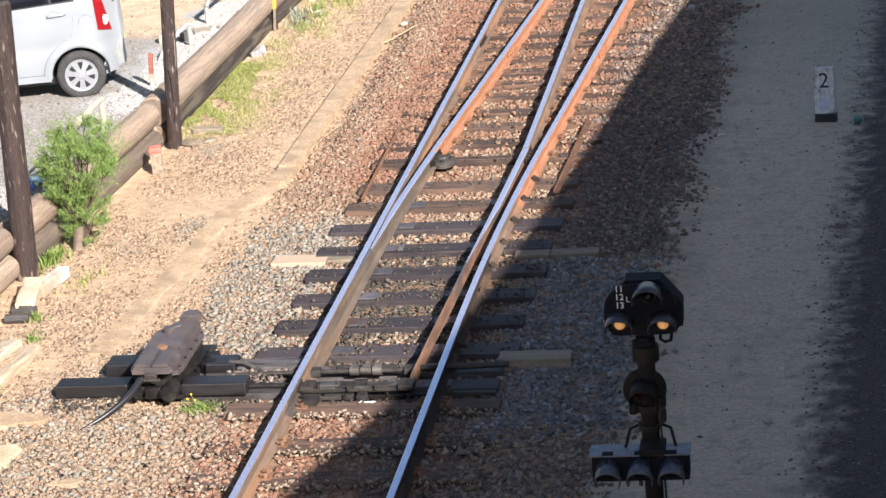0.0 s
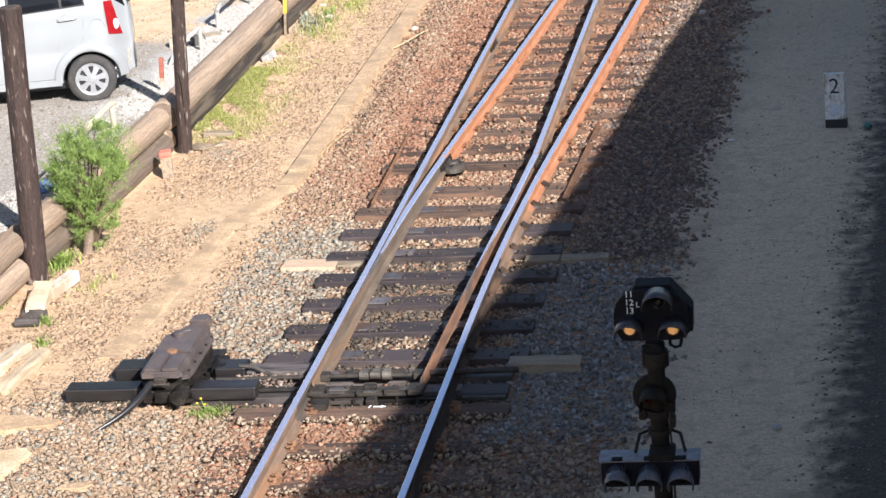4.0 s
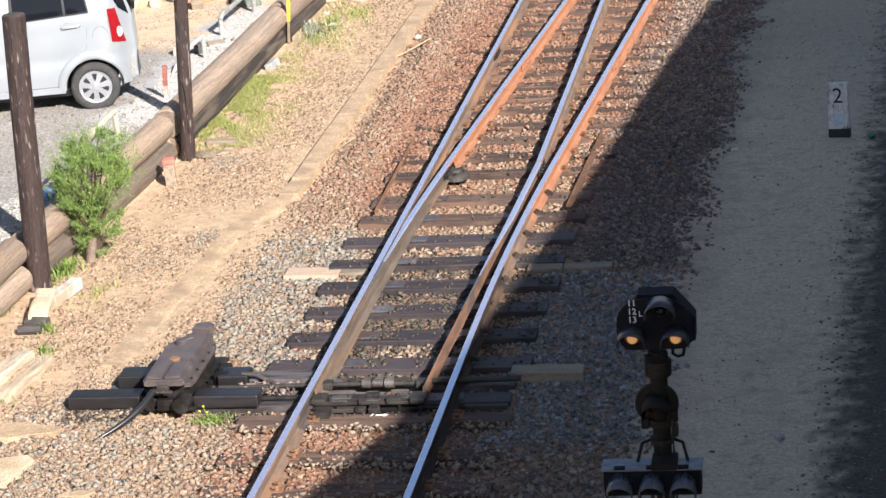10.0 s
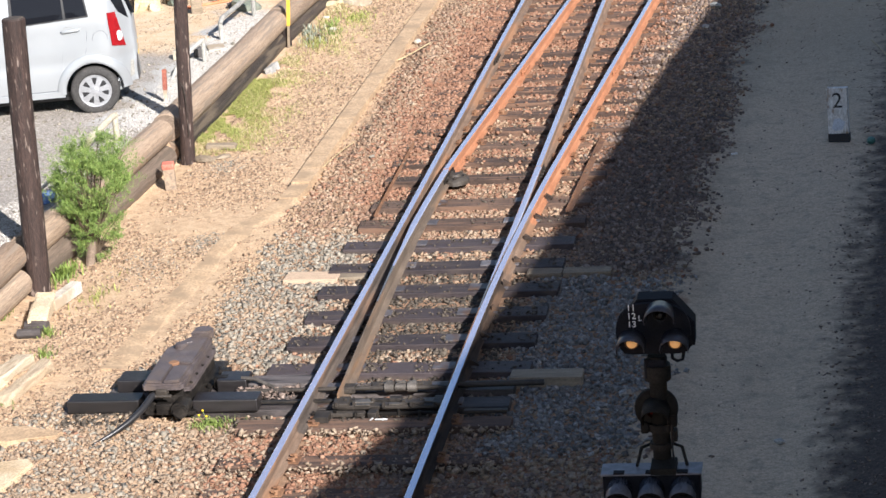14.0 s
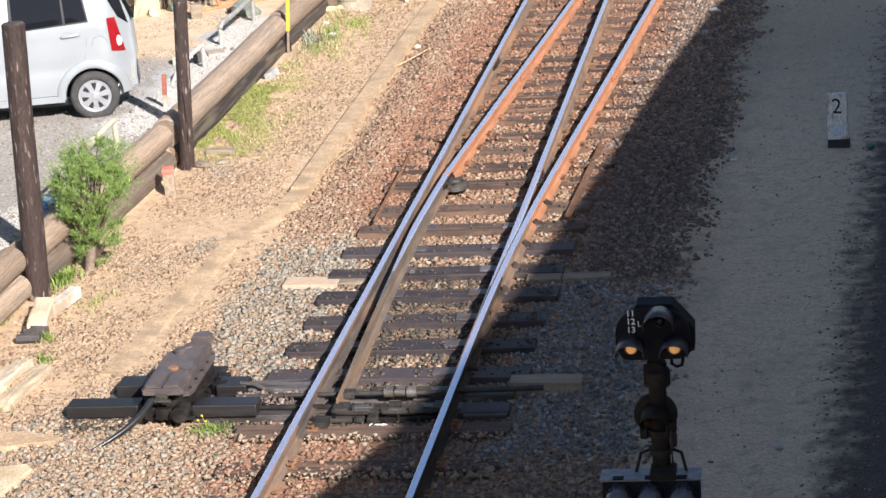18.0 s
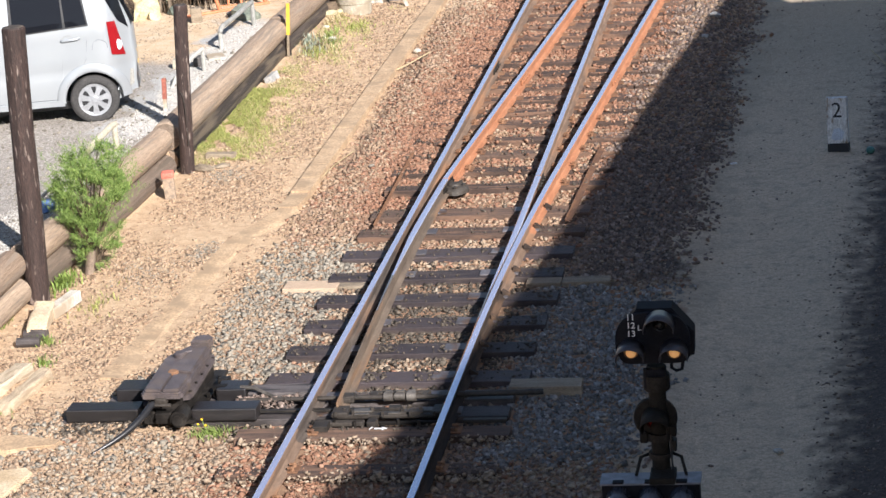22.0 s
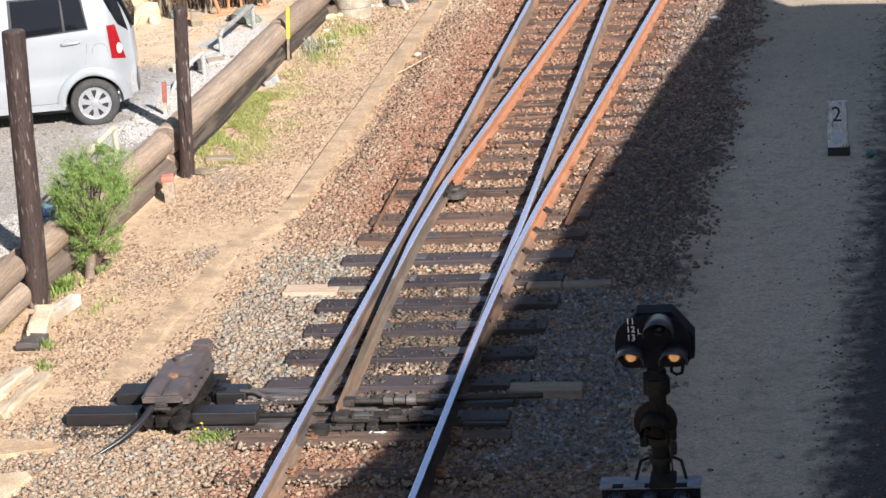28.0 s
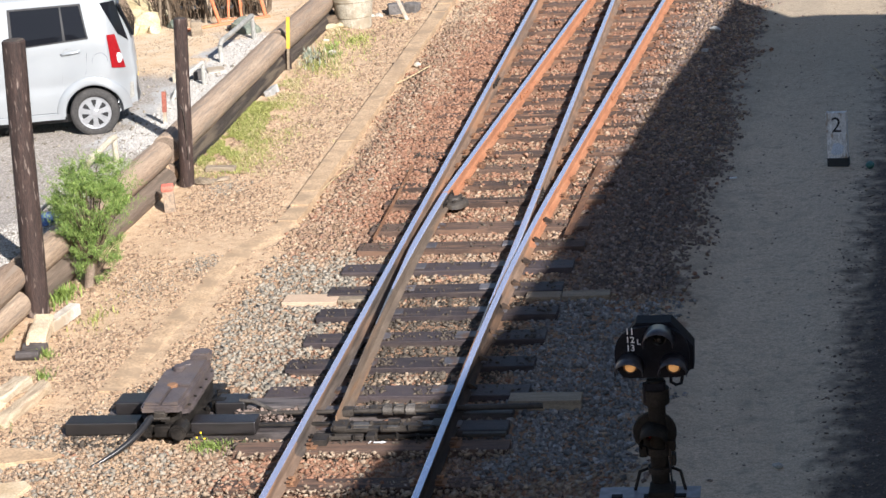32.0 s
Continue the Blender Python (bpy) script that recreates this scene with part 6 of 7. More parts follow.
    # flared lips over the wheels
    for ax in (0.0, -wb):
        for sy in (-1, 1):
            bm = bmesh.new()
            rows = []
            for i in range(25):
                a = radians(-2 + 184 * i / 24)
                row = []
                for rr, lift in ((0.322, -0.02), (0.322, 0.012), (0.345, 0.015), (0.405, 0.010), (0.42, 0.002), (0.422, -0.01)):
                    px, pz = ax + rr * math.cos(a), r + rr * math.sin(a)
                    row.append(bm.verts.new((px, sy * (side_y(0, max(pz, 0.24), px) + lift), pz)))
                rows.append(row)
            for p, q in zip(rows, rows[1:]):
                for i in range(5):
                    bm.faces.new((p[i], q[i], q[i + 1], p[i + 1]))
            bmesh.ops.recalc_face_normals(bm, faces=bm.faces[:])
            part("arch_flare", bm, "car_paint", c, "raised lip over the wheel", smooth=True)
    # wheels
    for ax in (0.0, -wb):
        for sy in (-1, 1):
            w = part("wheel", bmesh.new(), "car_black", c, "wheel with a silver seven-spoke cover")
            bm = bmesh.new()
            lathe(bm, [(0.0, -0.06), (0.18, -0.06), (0.18, 0.06), (0.0, 0.06)], pose(0, 0, 0, 90, 0, 0), 24)
            bm.to_mesh(w.data)
            bm.free()
            w.matrix_basis = pose(ax, sy * 0.655, r, 0, 0, 0 if sy < 0 else 180)
            bm = bmesh.new()
            lathe(bm, [(0.180, 0.06), (0.188, 0.076), (0.215, 0.080), (0.255, 0.074), (0.272, 0.058), (0.278, 0.03), (0.278, -0.05), (0.265, -0.072), (0.19, -0.075)], pose(0, 0, 0, 90, 0, 0), 48, cap=False)
            part("tyre", bm, "tyre", w, "black tyre", smooth=True)
            bm = bmesh.new()
            lathe(bm, [(0.150, 0.062), (0.185, 0.070), (0.189, 0.064), (0.180, 0.05), (0.15, 0.05), (0.150, 0.062)], pose(0, 0, 0, 90, 0, 0), 40, cap=False)
            lathe(bm, [(0.0, 0.086), (0.03, 0.085), (0.05, 0.078), (0.055, 0.06), (0.0, 0.06)], pose(0, 0, 0, 90, 0, 0), 24)
            bmesh.ops.recalc_face_normals(bm, faces=bm.faces[:])
            part("wheel_cover", bm, "hubcap", w, "silver seven-spoke cover")
            for k in range(7):
                bm = bmesh.new()
                a = 2 * math.pi * (k + 0.25) / 7
                ca, sa = math.cos(a), math.sin(a)
                pts = []
                for rr, wd in ((0.045, 0.026), (0.10, 0.027), (0.165, 0.040)):
                    for sd in (-1, 1):
                        pts.append((rr * ca - sd * wd * sa, -(0.082 - 0.10 * (rr - 0.045)), rr * sa + sd * wd * ca))
                vs = [bm.verts.new(p) for p in pts]
                vb = [bm.verts.new((p[0], -0.05, p[2])) for p in pts]
                for i in (0, 2):
                    bm.faces.new((vs[i], vs[i + 1], vs[i + 3], vs[i + 2]))
                    bm.faces.new((vs[i], vs[i + 2], vb[i + 2], vb[i]))
                    bm.faces.new((vs[i + 1], vb[i + 1], vb[i + 3], vs[i + 3]))
                bmesh.ops.recalc_face_normals(bm, faces=bm.faces[:])
                part("spoke", bm, "hubcap", w)


build_car()

# ---- plants ----
def leaf_cloud(spots, size, seed, up=0.3, slim=(0.22, 0.36)):
    """Small folded leaves at the spots; one mesh."""
    rnd = random.Random(seed)
    verts, faces = [], []
    for p in spots:
        way = Vector((rnd.gauss(0, 1), rnd.gauss(0, 1), rnd.gauss(up, 1))).normalized()
        side = way.cross(Vector((rnd.gauss(0, 1), rnd.gauss(0, 1), rnd.gauss(0, 1)))).normalized()
        l = rnd.uniform(*size)
        w = l * rnd.uniform(*slim)
        fold = way.cross(side) * w * 0.4
        p = Vector(p)
        k = len(verts)
        verts += [p, p + way * l * 0.5 + side * w + fold, p + way * l, p + way * l * 0.5 - side * w + fold]
        faces += [(k, k + 1, k + 2), (k, k + 2, k + 3)]
    return verts, faces


def mesh_of(name, verts, faces, material, parent=None, label=""):
    me = bpy.data.meshes.new(name)
    me.from_pydata([tuple(v) for v in verts], [], faces)
    me.materials.append(M[material])
    ob = new(name, me)
    if parent is not None:
        ob.parent = parent
    return tagged(ob, label)


def build_bush():
    b = thing("shrub", "light green feathery shrub growing at the log fence", "shrub", at=pose(-3.54, 21.66, 0.0))
    rnd = random.Random(11)
    clumps, limbs = [], []
    while len(clumps) < 400:
        d = Vector((rnd.uniform(-1, 1), rnd.uniform(-1, 1), rnd.uniform(-1, 1)))
        if d.length > 1 or d.length < 0.30:
            continue
        wide = 1.0 - 0.32 * smooth_step(0.1, -1.0, d.z)
        q = Vector((0.06 + 0.36 * wide * d.x + 0.06 * d.z, 0.30 * wide * d.y, 0.78 + 0.44 * d.z))
        if noise.noise(q * 5.5 + Vector((3, 0, 0))) > 0.0 + 0.10 * (q.z < 0.62):
            clumps.append((q, rnd.uniform(0.05, 0.10)))
    for _ in range(46):
        a, h = rnd.uniform(0, 6.283), rnd.uniform(0.55, 1.16)
        out = (0.40 - 0.30 * abs(h - 0.85)) * rnd.uniform(0.85, 1.12)
        clumps.append((Vector((0.07 + out * math.cos(a), 0.8 * out * math.sin(a), h)), rnd.uniform(0.09, 0.14)))
    for _ in range(60):
        a, h = rnd.uniform(0, 6.283), rnd.uniform(0.08, 0.45)
        clumps.append((Vector((0.04 + (0.12 + 0.3 * h) * math.cos(a), (0.10 + 0.3 * h) * math.sin(a), h)), rnd.uniform(0.04, 0.08)))
    for q, r in clumps[::11]:
        limbs.append([(0, 0, 0.03), (q.x * 0.25 + 0.01, q.y * 0.25, q.z * 0.45), (q.x * 0.65, q.y * 0.65, q.z * 0.8), tuple(q)])
    bm = bmesh.new()
    pipe(bm, [(0, 0, -0.05), (0.01, 0, 0.15), (0.02, 0.01, 0.4), (0.03, 0, 0.75)], [0.03, 0.027, 0.02, 0.009], 8)
    part("trunk", bm, "bark", b, "thin brown stem")
    for p in limbs:
        bm = bmesh.new()
        pipe(bm, p, [0.010, 0.008, 0.006, 0.003], 6)
        part("limb", bm, "bark", b)
    spots = []
    for q, r in clumps:
        out = (Vector((q.x - 0.06, q.y, (q.z - 0.7) * 0.5)).normalized() * 0.7 + Vector((rnd.gauss(0, 0.45), rnd.gauss(0, 0.45), 0.75 + rnd.gauss(0, 0.35)))).normalized()
        for _ in range(3):
            way = (out + Vector((rnd.gauss(0, 0.35), rnd.gauss(0, 0.35), rnd.gauss(0, 0.35)))).normalized()
            length = rnd.uniform(0.9, 2.2) * r
            for _ in range(27):
                k = rnd.random()
                d = Vector((rnd.gauss(0, 1), rnd.gauss(0, 1), rnd.gauss(0, 1))) * 0.016 * (1.25 - k)
                spots.append(q + way * length * k + d)
    v, f = leaf_cloud(spots, (0.015, 0.042), 5, 1.4, (0.06, 0.12))
    mesh_of("crown", v, f, "leaf", b, "feathery light green leaves with gaps")


build_bush()


def blades(spots, height, seed, lean=0.5):
    rnd = random.Random(seed)
    verts, faces = [], []
    for x, y, z in spots:
        h = rnd.uniform(*height)
        a = rnd.uniform(0, 6.283)
        bend = Vector((math.cos(a), math.sin(a), 0)) * h * rnd.uniform(0.1, lean)
        w = Vector((-math.sin(a), math.cos(a), 0)) * h * rnd.uniform(0.04, 0.10)
        p = Vector((x, y, z - 0.01))
        k = len(verts)
        mid = p + bend * 0.4 + Vector((0, 0, h * 0.6))
        verts += [p - w, p + w, mid + w * 0.8, mid - w * 0.8, p + bend + Vector((0, 0, h))]
        faces += [(k, k + 1, k + 2, k + 3), (k + 3, k + 2, k + 4)]
    return verts, faces


def tuft_spots(x, y, rx, ry, n, seed):
    rnd = random.Random(seed)
    out = []
    for _ in range(n):
        a, d = rnd.uniform(0, 6.283), abs(rnd.gauss(0, 0.55))
        px, py = x + rx * d * math.cos(a), y + ry * d * math.sin(a)
        out.append((px, py, ground_z(px, py)))
    return out


def tuft(label, x, y, rx, ry, n, height, seed, material="weed", name="weed_tuft", category="weed"):
    v, f = blades(tuft_spots(x, y, rx, ry, n, seed), height, seed, 0.9)
    return tagged(mesh_of(name, v, f, material), label, category, kind="stuff")


tuft("green weeds at the foot of the fence post", -3.72, 21.2, 0.14, 0.28, 260, (0.05, 0.15), 1)
tuft("small green weeds in front of the fence", -4.0, 19.9, 0.12, 0.3, 180, (0.05, 0.13), 2)
tuft("small weeds beside the dark billets", -3.36, 19.52, 0.12, 0.14, 110, (0.03, 0.09), 3)
tuft("thin weeds beside the pale block", -3.20, 20.5, 0.18, 0.5, 110, (0.03, 0.09), 4, "grass")
tuft("weeds near the bleached timber", -3.22, 18.98, 0.12, 0.2, 90, (0.03, 0.09), 5)
tuft("low weeds at the gravel edge", -3.2, 17.85, 0.10, 0.14, 70, (0.03, 0.08), 6)
dandelion = thing("dandelion", "green dandelion with yellow flowers beside the machine", "weed", at=pose(-1.32, 17.33, 0.0))
rnd = random.Random(8)
sp = []
for _ in range(420):
    a, d = rnd.uniform(0, 6.28), abs(rnd.gauss(0, 0.072))
    sp.append((1.5 * d * math.cos(a), d * math.sin(a), 0.0))
v, f = blades(sp, (0.02, 0.058), 9, 1.4)
mesh_of("leaves", v, f, "weed", dandelion, "bright green leaves")
for k, (x, y, h) in enumerate(((-0.07, 0.02, 0.11), (-0.09, -0.03, 0.09), (-0.03, -0.03, 0.08))):
    bm = bmesh.new()
    tube(bm, (x * 0.5, y * 0.5, 0), (x, y, h), 0.003, n=5)
    part("stalk", bm, "weed", dandelion)
    bm = bmesh.new()
    lathe(bm, [(0.0, 0.007), (0.008, 0.006), (0.010, 0.002), (0.004, -0.005), (0.0, -0.006)], pose(x, y, h, 15, 10, 0), 12)
    part("flower", bm, "flower", dandelion, "yellow flower")

# the grassy strip in front of the far fence
rng = random.Random(21)
near, dry = [], []
for _ in range(46000):
    y = 25.3 + 8.4 * rng.random()
    x = fence_x(y) - 0.03 + abs(rng.gauss(0, 0.34)) + 0.10 * smooth_step(28, 31, y)
    clump = noise.noise((x * 2.2, y * 1.3, 2)) + 0.35 * noise.noise((x * 7, y * 7, 5))
    if clump > (-0.12 if y < 29.2 else 0.08):
        (near if rng.random() < 0.5 else dry).append((x, y, ground_z(x, y)))
for _ in range(17000):
    y = 25.45 + 3.2 * rng.random() ** 1.2
    x = fence_x(y) - 0.06 + abs(rng.gauss(0, 0.25)) * (1.25 if y < 27.5 else 0.9)
    if noise.noise((x * 3.2, y * 2.4, 12)) + 0.3 * noise.noise((x * 9, y * 9, 5)) > -0.12:
        near.append((x, y, ground_z(x, y) + 0.02))
v, f = blades(near, (0.016, 0.048), 31, 1.5)
tagged(mesh_of("grass", v, f, "grass"), "low yellow-green grass along the fence", "grass", kind="stuff")
for _ in range(900):
    y = 25 + 9 * rng.random()
    x = -3.2 + 1.1 * rng.random()
    if noise.noise((x * 2, y * 1.5, 7)) > 0.15:
        dry.append((x, y, ground_z(x, y)))
v, f = blades(dry, (0.015, 0.06), 32, 1.6)
tagged(mesh_of("dry_grass", v, f, "straw"), "dry straw-coloured grass along the fence", "grass", kind="stuff")
bm = bmesh.new()
pipe(bm, [(x, y, ground_z(x, y) + z) for x, y, z in ((-1.89, 29.43, 0.05), (-1.78, 29.62, 0.06), (-1.66, 29.85, 0.065), (-1.53, 30.2, 0.05))], 0.007, 6)
tagged(part("dry_stalk", bm, "straw"), "long dry plant stalk lying on the ballast", "stalk")
bm = bmesh.new()
pipe(bm, [(x, y, ground_z(x, y) + 0.05) for x, y in ((-1.86, 24.6), (-1.80, 25.0), (-1.74, 25.35), (-1.68, 25.55))], 0.005, 6)
tagged(part("dry_stalk", bm, "straw"), "short dry stalk beside the cable trough", "stalk")

# ---- car park: pipe barrier, blocks and litter ----
def rail_frame(name, label, points, r, feet, material="galvanised"):
    t = thing(name, label, "barrier", "pipe barriers of the car park")
    bm = bmesh.new()
    pipe(bm, points, r, 10)
    part("top_rail", bm, material, t)
    for p in feet:
        bm = bmesh.new()
        tube(bm, (p[0], p[1], LOT - 0.1), p, r * 0.95, n=10)
        part("post", bm, material, t)
    return t


rail_frame("pipe_barrier", "low pale pipe barrier at the edge of the car park", [(-4.24, 23.7, 0.50), (-4.19, 24.0, 0.62), (-4.07, 24.42, 0.735), (-4.055, 24.5, 0.73)], 0.036, [(-4.06, 24.48, 0.73)], "old_concrete")
rail_frame("pipe_barrier", "grey pipe barrier bent down at its end", [(-4.17, 27.22, 0.42), (-4.13, 27.4, 0.56), (-4.02, 27.75, 0.70), (-3.95, 28.0, 0.745)], 0.028, [(-3.95, 28.0, 0.745)])
rail_frame("pipe_barrier", "long grey pipe barrier on two posts", [(-4.02, 29.18, 0.68), (-4.01, 29.26, 0.74), (-3.96, 29.9, 0.755), (-3.92, 30.52, 0.78), (-3.915, 30.6, 0.77)], 0.032, [(-4.02, 29.2, 0.70), (-3.915, 30.59, 0.77)])
bm = bmesh.new()
box(bm, (0, 0, 0.18), (0.042, 0.04, 0.42), bevel=0.01)
red = thing("barrier_stub", "short leaning barrier post painted red on top", "post", at=pose(-3.93, 26.05, LOT - 0.02, -4, 2, 0))
part("shaft", bm, "concrete", red)
bm = bmesh.new()
box(bm, (0, 0, 0.30), (0.05, 0.048, 0.24), bevel=0.012)
part("red_end", bm, "rust_red", red, "rusted red upper end")
block("wheel_stop", "pale concrete wheel stop in the car park", "wheel stop", "old_concrete", (0.20, 0.14, 0.14), pose(-4.30, 28.25, LOT - 0.01, 0, 0, 8), 2)
block("concrete_slab", "flat white concrete slab beside the barrier", "slab", "concrete", (0.22, 0.34, 0.06), pose(-3.98, 28.72, LOT - 0.01, 0, 0, 20), 5)
block("dark_block", "dark square block under the barrier", "block", "dark_rock", (0.14, 0.16, 0.15), pose(-4.08, 28.3, LOT - 0.01, 0, 0, 12), 3)
bm = bmesh.new()
for k in range(9):
    rock(bm, (0.06 * math.sin(k * 2.1), 0.14 * math.cos(k * 1.7), 0.02), (0.16, 0.16, 0.08), 40 + k)
tagged(part("plastic_sheet", bm, "blue_sheet", at=pose(-4.17, 22.25, LOT)), "crumpled faded blue plastic sheet behind the shrub", "sheet")


bm = bmesh.new()
pipe(bm, [(-4.20 + 0.13 * math.cos(a * 0.42), 22.72 + 0.42 * math.sin(a * 0.42), LOT + 0.02) for a in range(13)], 0.02, 8)
tagged(part("hose", bm, "cable"), "loop of black hose lying behind the shrub", "hose")


def lot_spots(x0, x1, y0, y1, chance):
    def place(rng, n):
        x, y = rng.uniform(x0, x1, n), rng.uniform(y0, y1, n)
        ok = np.array([a < fence_x(b) - 0.2 and rng.random() < chance(a, b) for a, b in zip(x, y)])
        x, y = x[ok], y[ok]
        return np.stack([x, y, np.array([ground_z(a, b) for a, b in zip(x, y)])], 1)
    return place


scatter("gravel", "stone_tan", "pale gravel strewn over the yard", 12000, lot_spots(-7.5, -3.7, 28.4, 32.6, lambda x, y: 0.5 + 0.9 * noise.noise((x * 1.2, y * 0.9, 5))), (0.006, 0.018), 23)
scatter("white_gravel", "stone_white", "white gravel strip along the car park fence", 70000, lot_spots(-4.9, -3.7, 20, 31, lambda x, y: (1 - smooth_step(0.62, 0.85, fence_x(y) - x + 0.25 * noise.noise((x * 2, y * 2, 3)))) * (smooth_step(24.6, 25.6, y) * (1 - smooth_step(30.0, 31.0, y)) + 0.25 + 0.6 * (1 - smooth_step(22.6, 23.4, y)))), (0.006, 0.018), 5)
scatter("gravel", "stone_grey", "loose grey gravel on the car park", 14000, lot_spots(-8, -3.8, 19, 29, lambda x, y: 0.55 * (0.5 + 0.5 * noise.noise((x, y, 5)))), (0.012, 0.035), 6)


def soil_spots(rng, n):
    x, y = rng.uniform(-3.9, -1.2, n), 14.8 + 21 * rng.random(n)
    ok = []
    for a, b in zip(x, y):
        w = noise.noise((a * 1.3, b * 0.9, 2)) + 0.5 * noise.noise((a * 4, b * 4, 6))
        middle = -2.0 if b > 23 else trough_x(b) + 0.08
        path = math.exp(-((a - middle) / 0.2) ** 4)
        ok.append(a > fence_x(b) + 0.1 and rng.random() < (0.50 + 0.85 * w + 0.3 * (b < 19)) * (1 - 0.93 * path * (b > 18.8)))
    x, y = x[np.array(ok)], y[np.array(ok)]
    return np.stack([x, y, np.array([ground_z(a, b) for a, b in zip(x, y)]) - 0.004], 1)


scatter("gravel", "clod", "brown crumbs and pebbles on the sandy trackside", 170000, soil_spots, (0.007, 0.038), 7, 0.75, 0.36)


def patch_spots(rng, n):
    """Grey gravel in three loose patches on the sand."""
    rows = []
    for cx, cy, rx, ry in ((-2.95, 21.5, 0.30, 0.5), (-2.55, 22.1, 0.16, 0.25), (-3.0, 24.9, 0.22, 0.3)):
        for _ in range(n // 3):
            x, y = cx + rng.normal(0, rx * 0.6), cy + rng.normal(0, ry * 0.6)
            if x > fence_x(y) + 0.15:
                rows.append((x, y, ground_z(x, y)))
    return np.array(rows)


scatter("gravel", "stone_grey", "patches of grey gravel on the sandy trackside", 1500, patch_spots, (0.008, 0.028), 17, 0.45, 0.42)


def path_spots(rng, n):
    x, y = rng.uniform(1.9, 4.6, n), 14.8 + 19 * rng.random(n)
    ok = np.array([rng.random() < 0.35 + 0.9 * noise.noise((a * 1.7, b * 1.1, 9)) for a, b in zip(x, y)])
    x, y = x[ok], y[ok]
    return np.stack([x, y, np.array([ground_z(a, b) for a, b in zip(x, y)])], 1)


scatter("gravel", "stone_tan", "small crumbs and grit trodden into the path", 5500, path_spots, (0.004, 0.020), 19, 0.6, 0.35)
scatter("gravel", "stone_soil", "dark crumbs of soil on the path", 1500, path_spots, (0.005, 0.030), 29, 0.6, 0.35)


def bank_spots(rng, n):
    x, y = rng.uniform(2.2, 5.2, n), 14.5 + 19 * rng.random(n)
    ok = []
    for a, b in zip(x, y):
        e = a - 0.06 * (b - 16)
        ok.append(rng.random() < 0.002 + 0.65 * smooth_step(3.1, 3.65, e + 0.25 * noise.noise((a * 2, b * 2, 4))))
    x, y = x[np.array(ok)], y[np.array(ok)]
    return np.stack([x, y, np.array([ground_z(a, b) for a, b in zip(x, y)])], 1)


scatter("gravel", "stone_soil", "dark gravel at the foot of the bank", 9000, bank_spots, (0.006, 0.030), 9, 0.5, 0.35)
scatter("gravel", "stone_soil", "brown crumbs of soil and dead leaves on the bank", 26000, bank_spots, (0.007, 0.030), 10, 0.35, 0.3)

for k, (x, y, s, m) in enumerate(((2.05, 32.2, 0.13, "grey_concrete"), (1.97, 31.0, 0.09, "grey_concrete"), (3.13, 16.87, 0.07, "grey_concrete"), (2.9, 14.9, 0.05, "grey_concrete"), (-1.77, 30.6, 0.10, "concrete"), (-1.36, 24.9, 0.06, "stone_grey"), (2.05, 19.1, 0.09, "grey_concrete"))):
    bm = bmesh.new()
    rock(bm, (0, 0, s * 0.25), (s, s * 0.8, s * 0.6), 70 + k)
    tagged(part("stone", bm, m, at=pose(x, y, ground_z(x, y) + 0.01)), "single pale stone lying on the ground", "stone", "single stones")
bm = bmesh.new()
lathe(bm, [(0.0, 0.0), (0.035, 0.0), (0.042, 0.02), (0.036, 0.06), (0.014, 0.085), (0.012, 0.10), (0.0, 0.10)], pose(0, 0, 0, 70, 0, 30), 16)
tagged(part("plastic_bottle", bm, "green_plastic", at=pose(3.95, 25.08, ground_z(3.95, 25.08) + 0.03)), "small green plastic bottle lying on the path", "bottle")
bm = bmesh.new()
box(bm, (0, 0, 0.01), (0.07, 0.025, 0.015), (0, 0, 20), 0.003)
tagged(part("litter", bm, "mark_white", at=pose(2.53, 25.0, ground_z(2.53, 25.0))), "scrap of white litter on the path", "litter")

# ---- far end: planter, timbers, rocks and trestles ----
tub = thing("concrete_planter", "round pale concrete planter beside the fence end", "planter", at=pose(-3.10, 33.30, 0.0))
bm = bmesh.new()
lathe(bm, [(0.0, 0.0), (0.235, 0.0), (0.245, 0.02), (0.25, 0.17), (0.255, 0.18), (0.0, 0.18)], n=36)
part("lower_ring", bm, "old_concrete", tub)
bm = bmesh.new()
lathe(bm, [(0.0, 0.181), (0.262, 0.181), (0.285, 0.40), (0.30, 0.41), (0.30, 0.47), (0.27, 0.47), (0.26, 0.42), (0.0, 0.42)], n=36)
part("upper_ring", bm, "old_concrete", tub)
for k, (x, y, s, rz, m) in enumerate(((-2.66, 34.2, (0.22, 0.2, 0.17), 20, "dark_rock"), (-2.42, 34.25, (0.18, 0.2, 0.16), -12, "dark_rock"))):
    block("kerb_block", "broken dark grey concrete block by the trough", "block", m, s, pose(x, y, -0.02, 0, 4, rz), k, 0.03, 0.02)
block("leaning_slat", "pale slat leaning on the dark blocks", "slat", "concrete", (0.05, 0.03, 0.38), pose(-2.40, 33.72, -0.02, 0, -22, 0), 4, 0.004, 0.006)
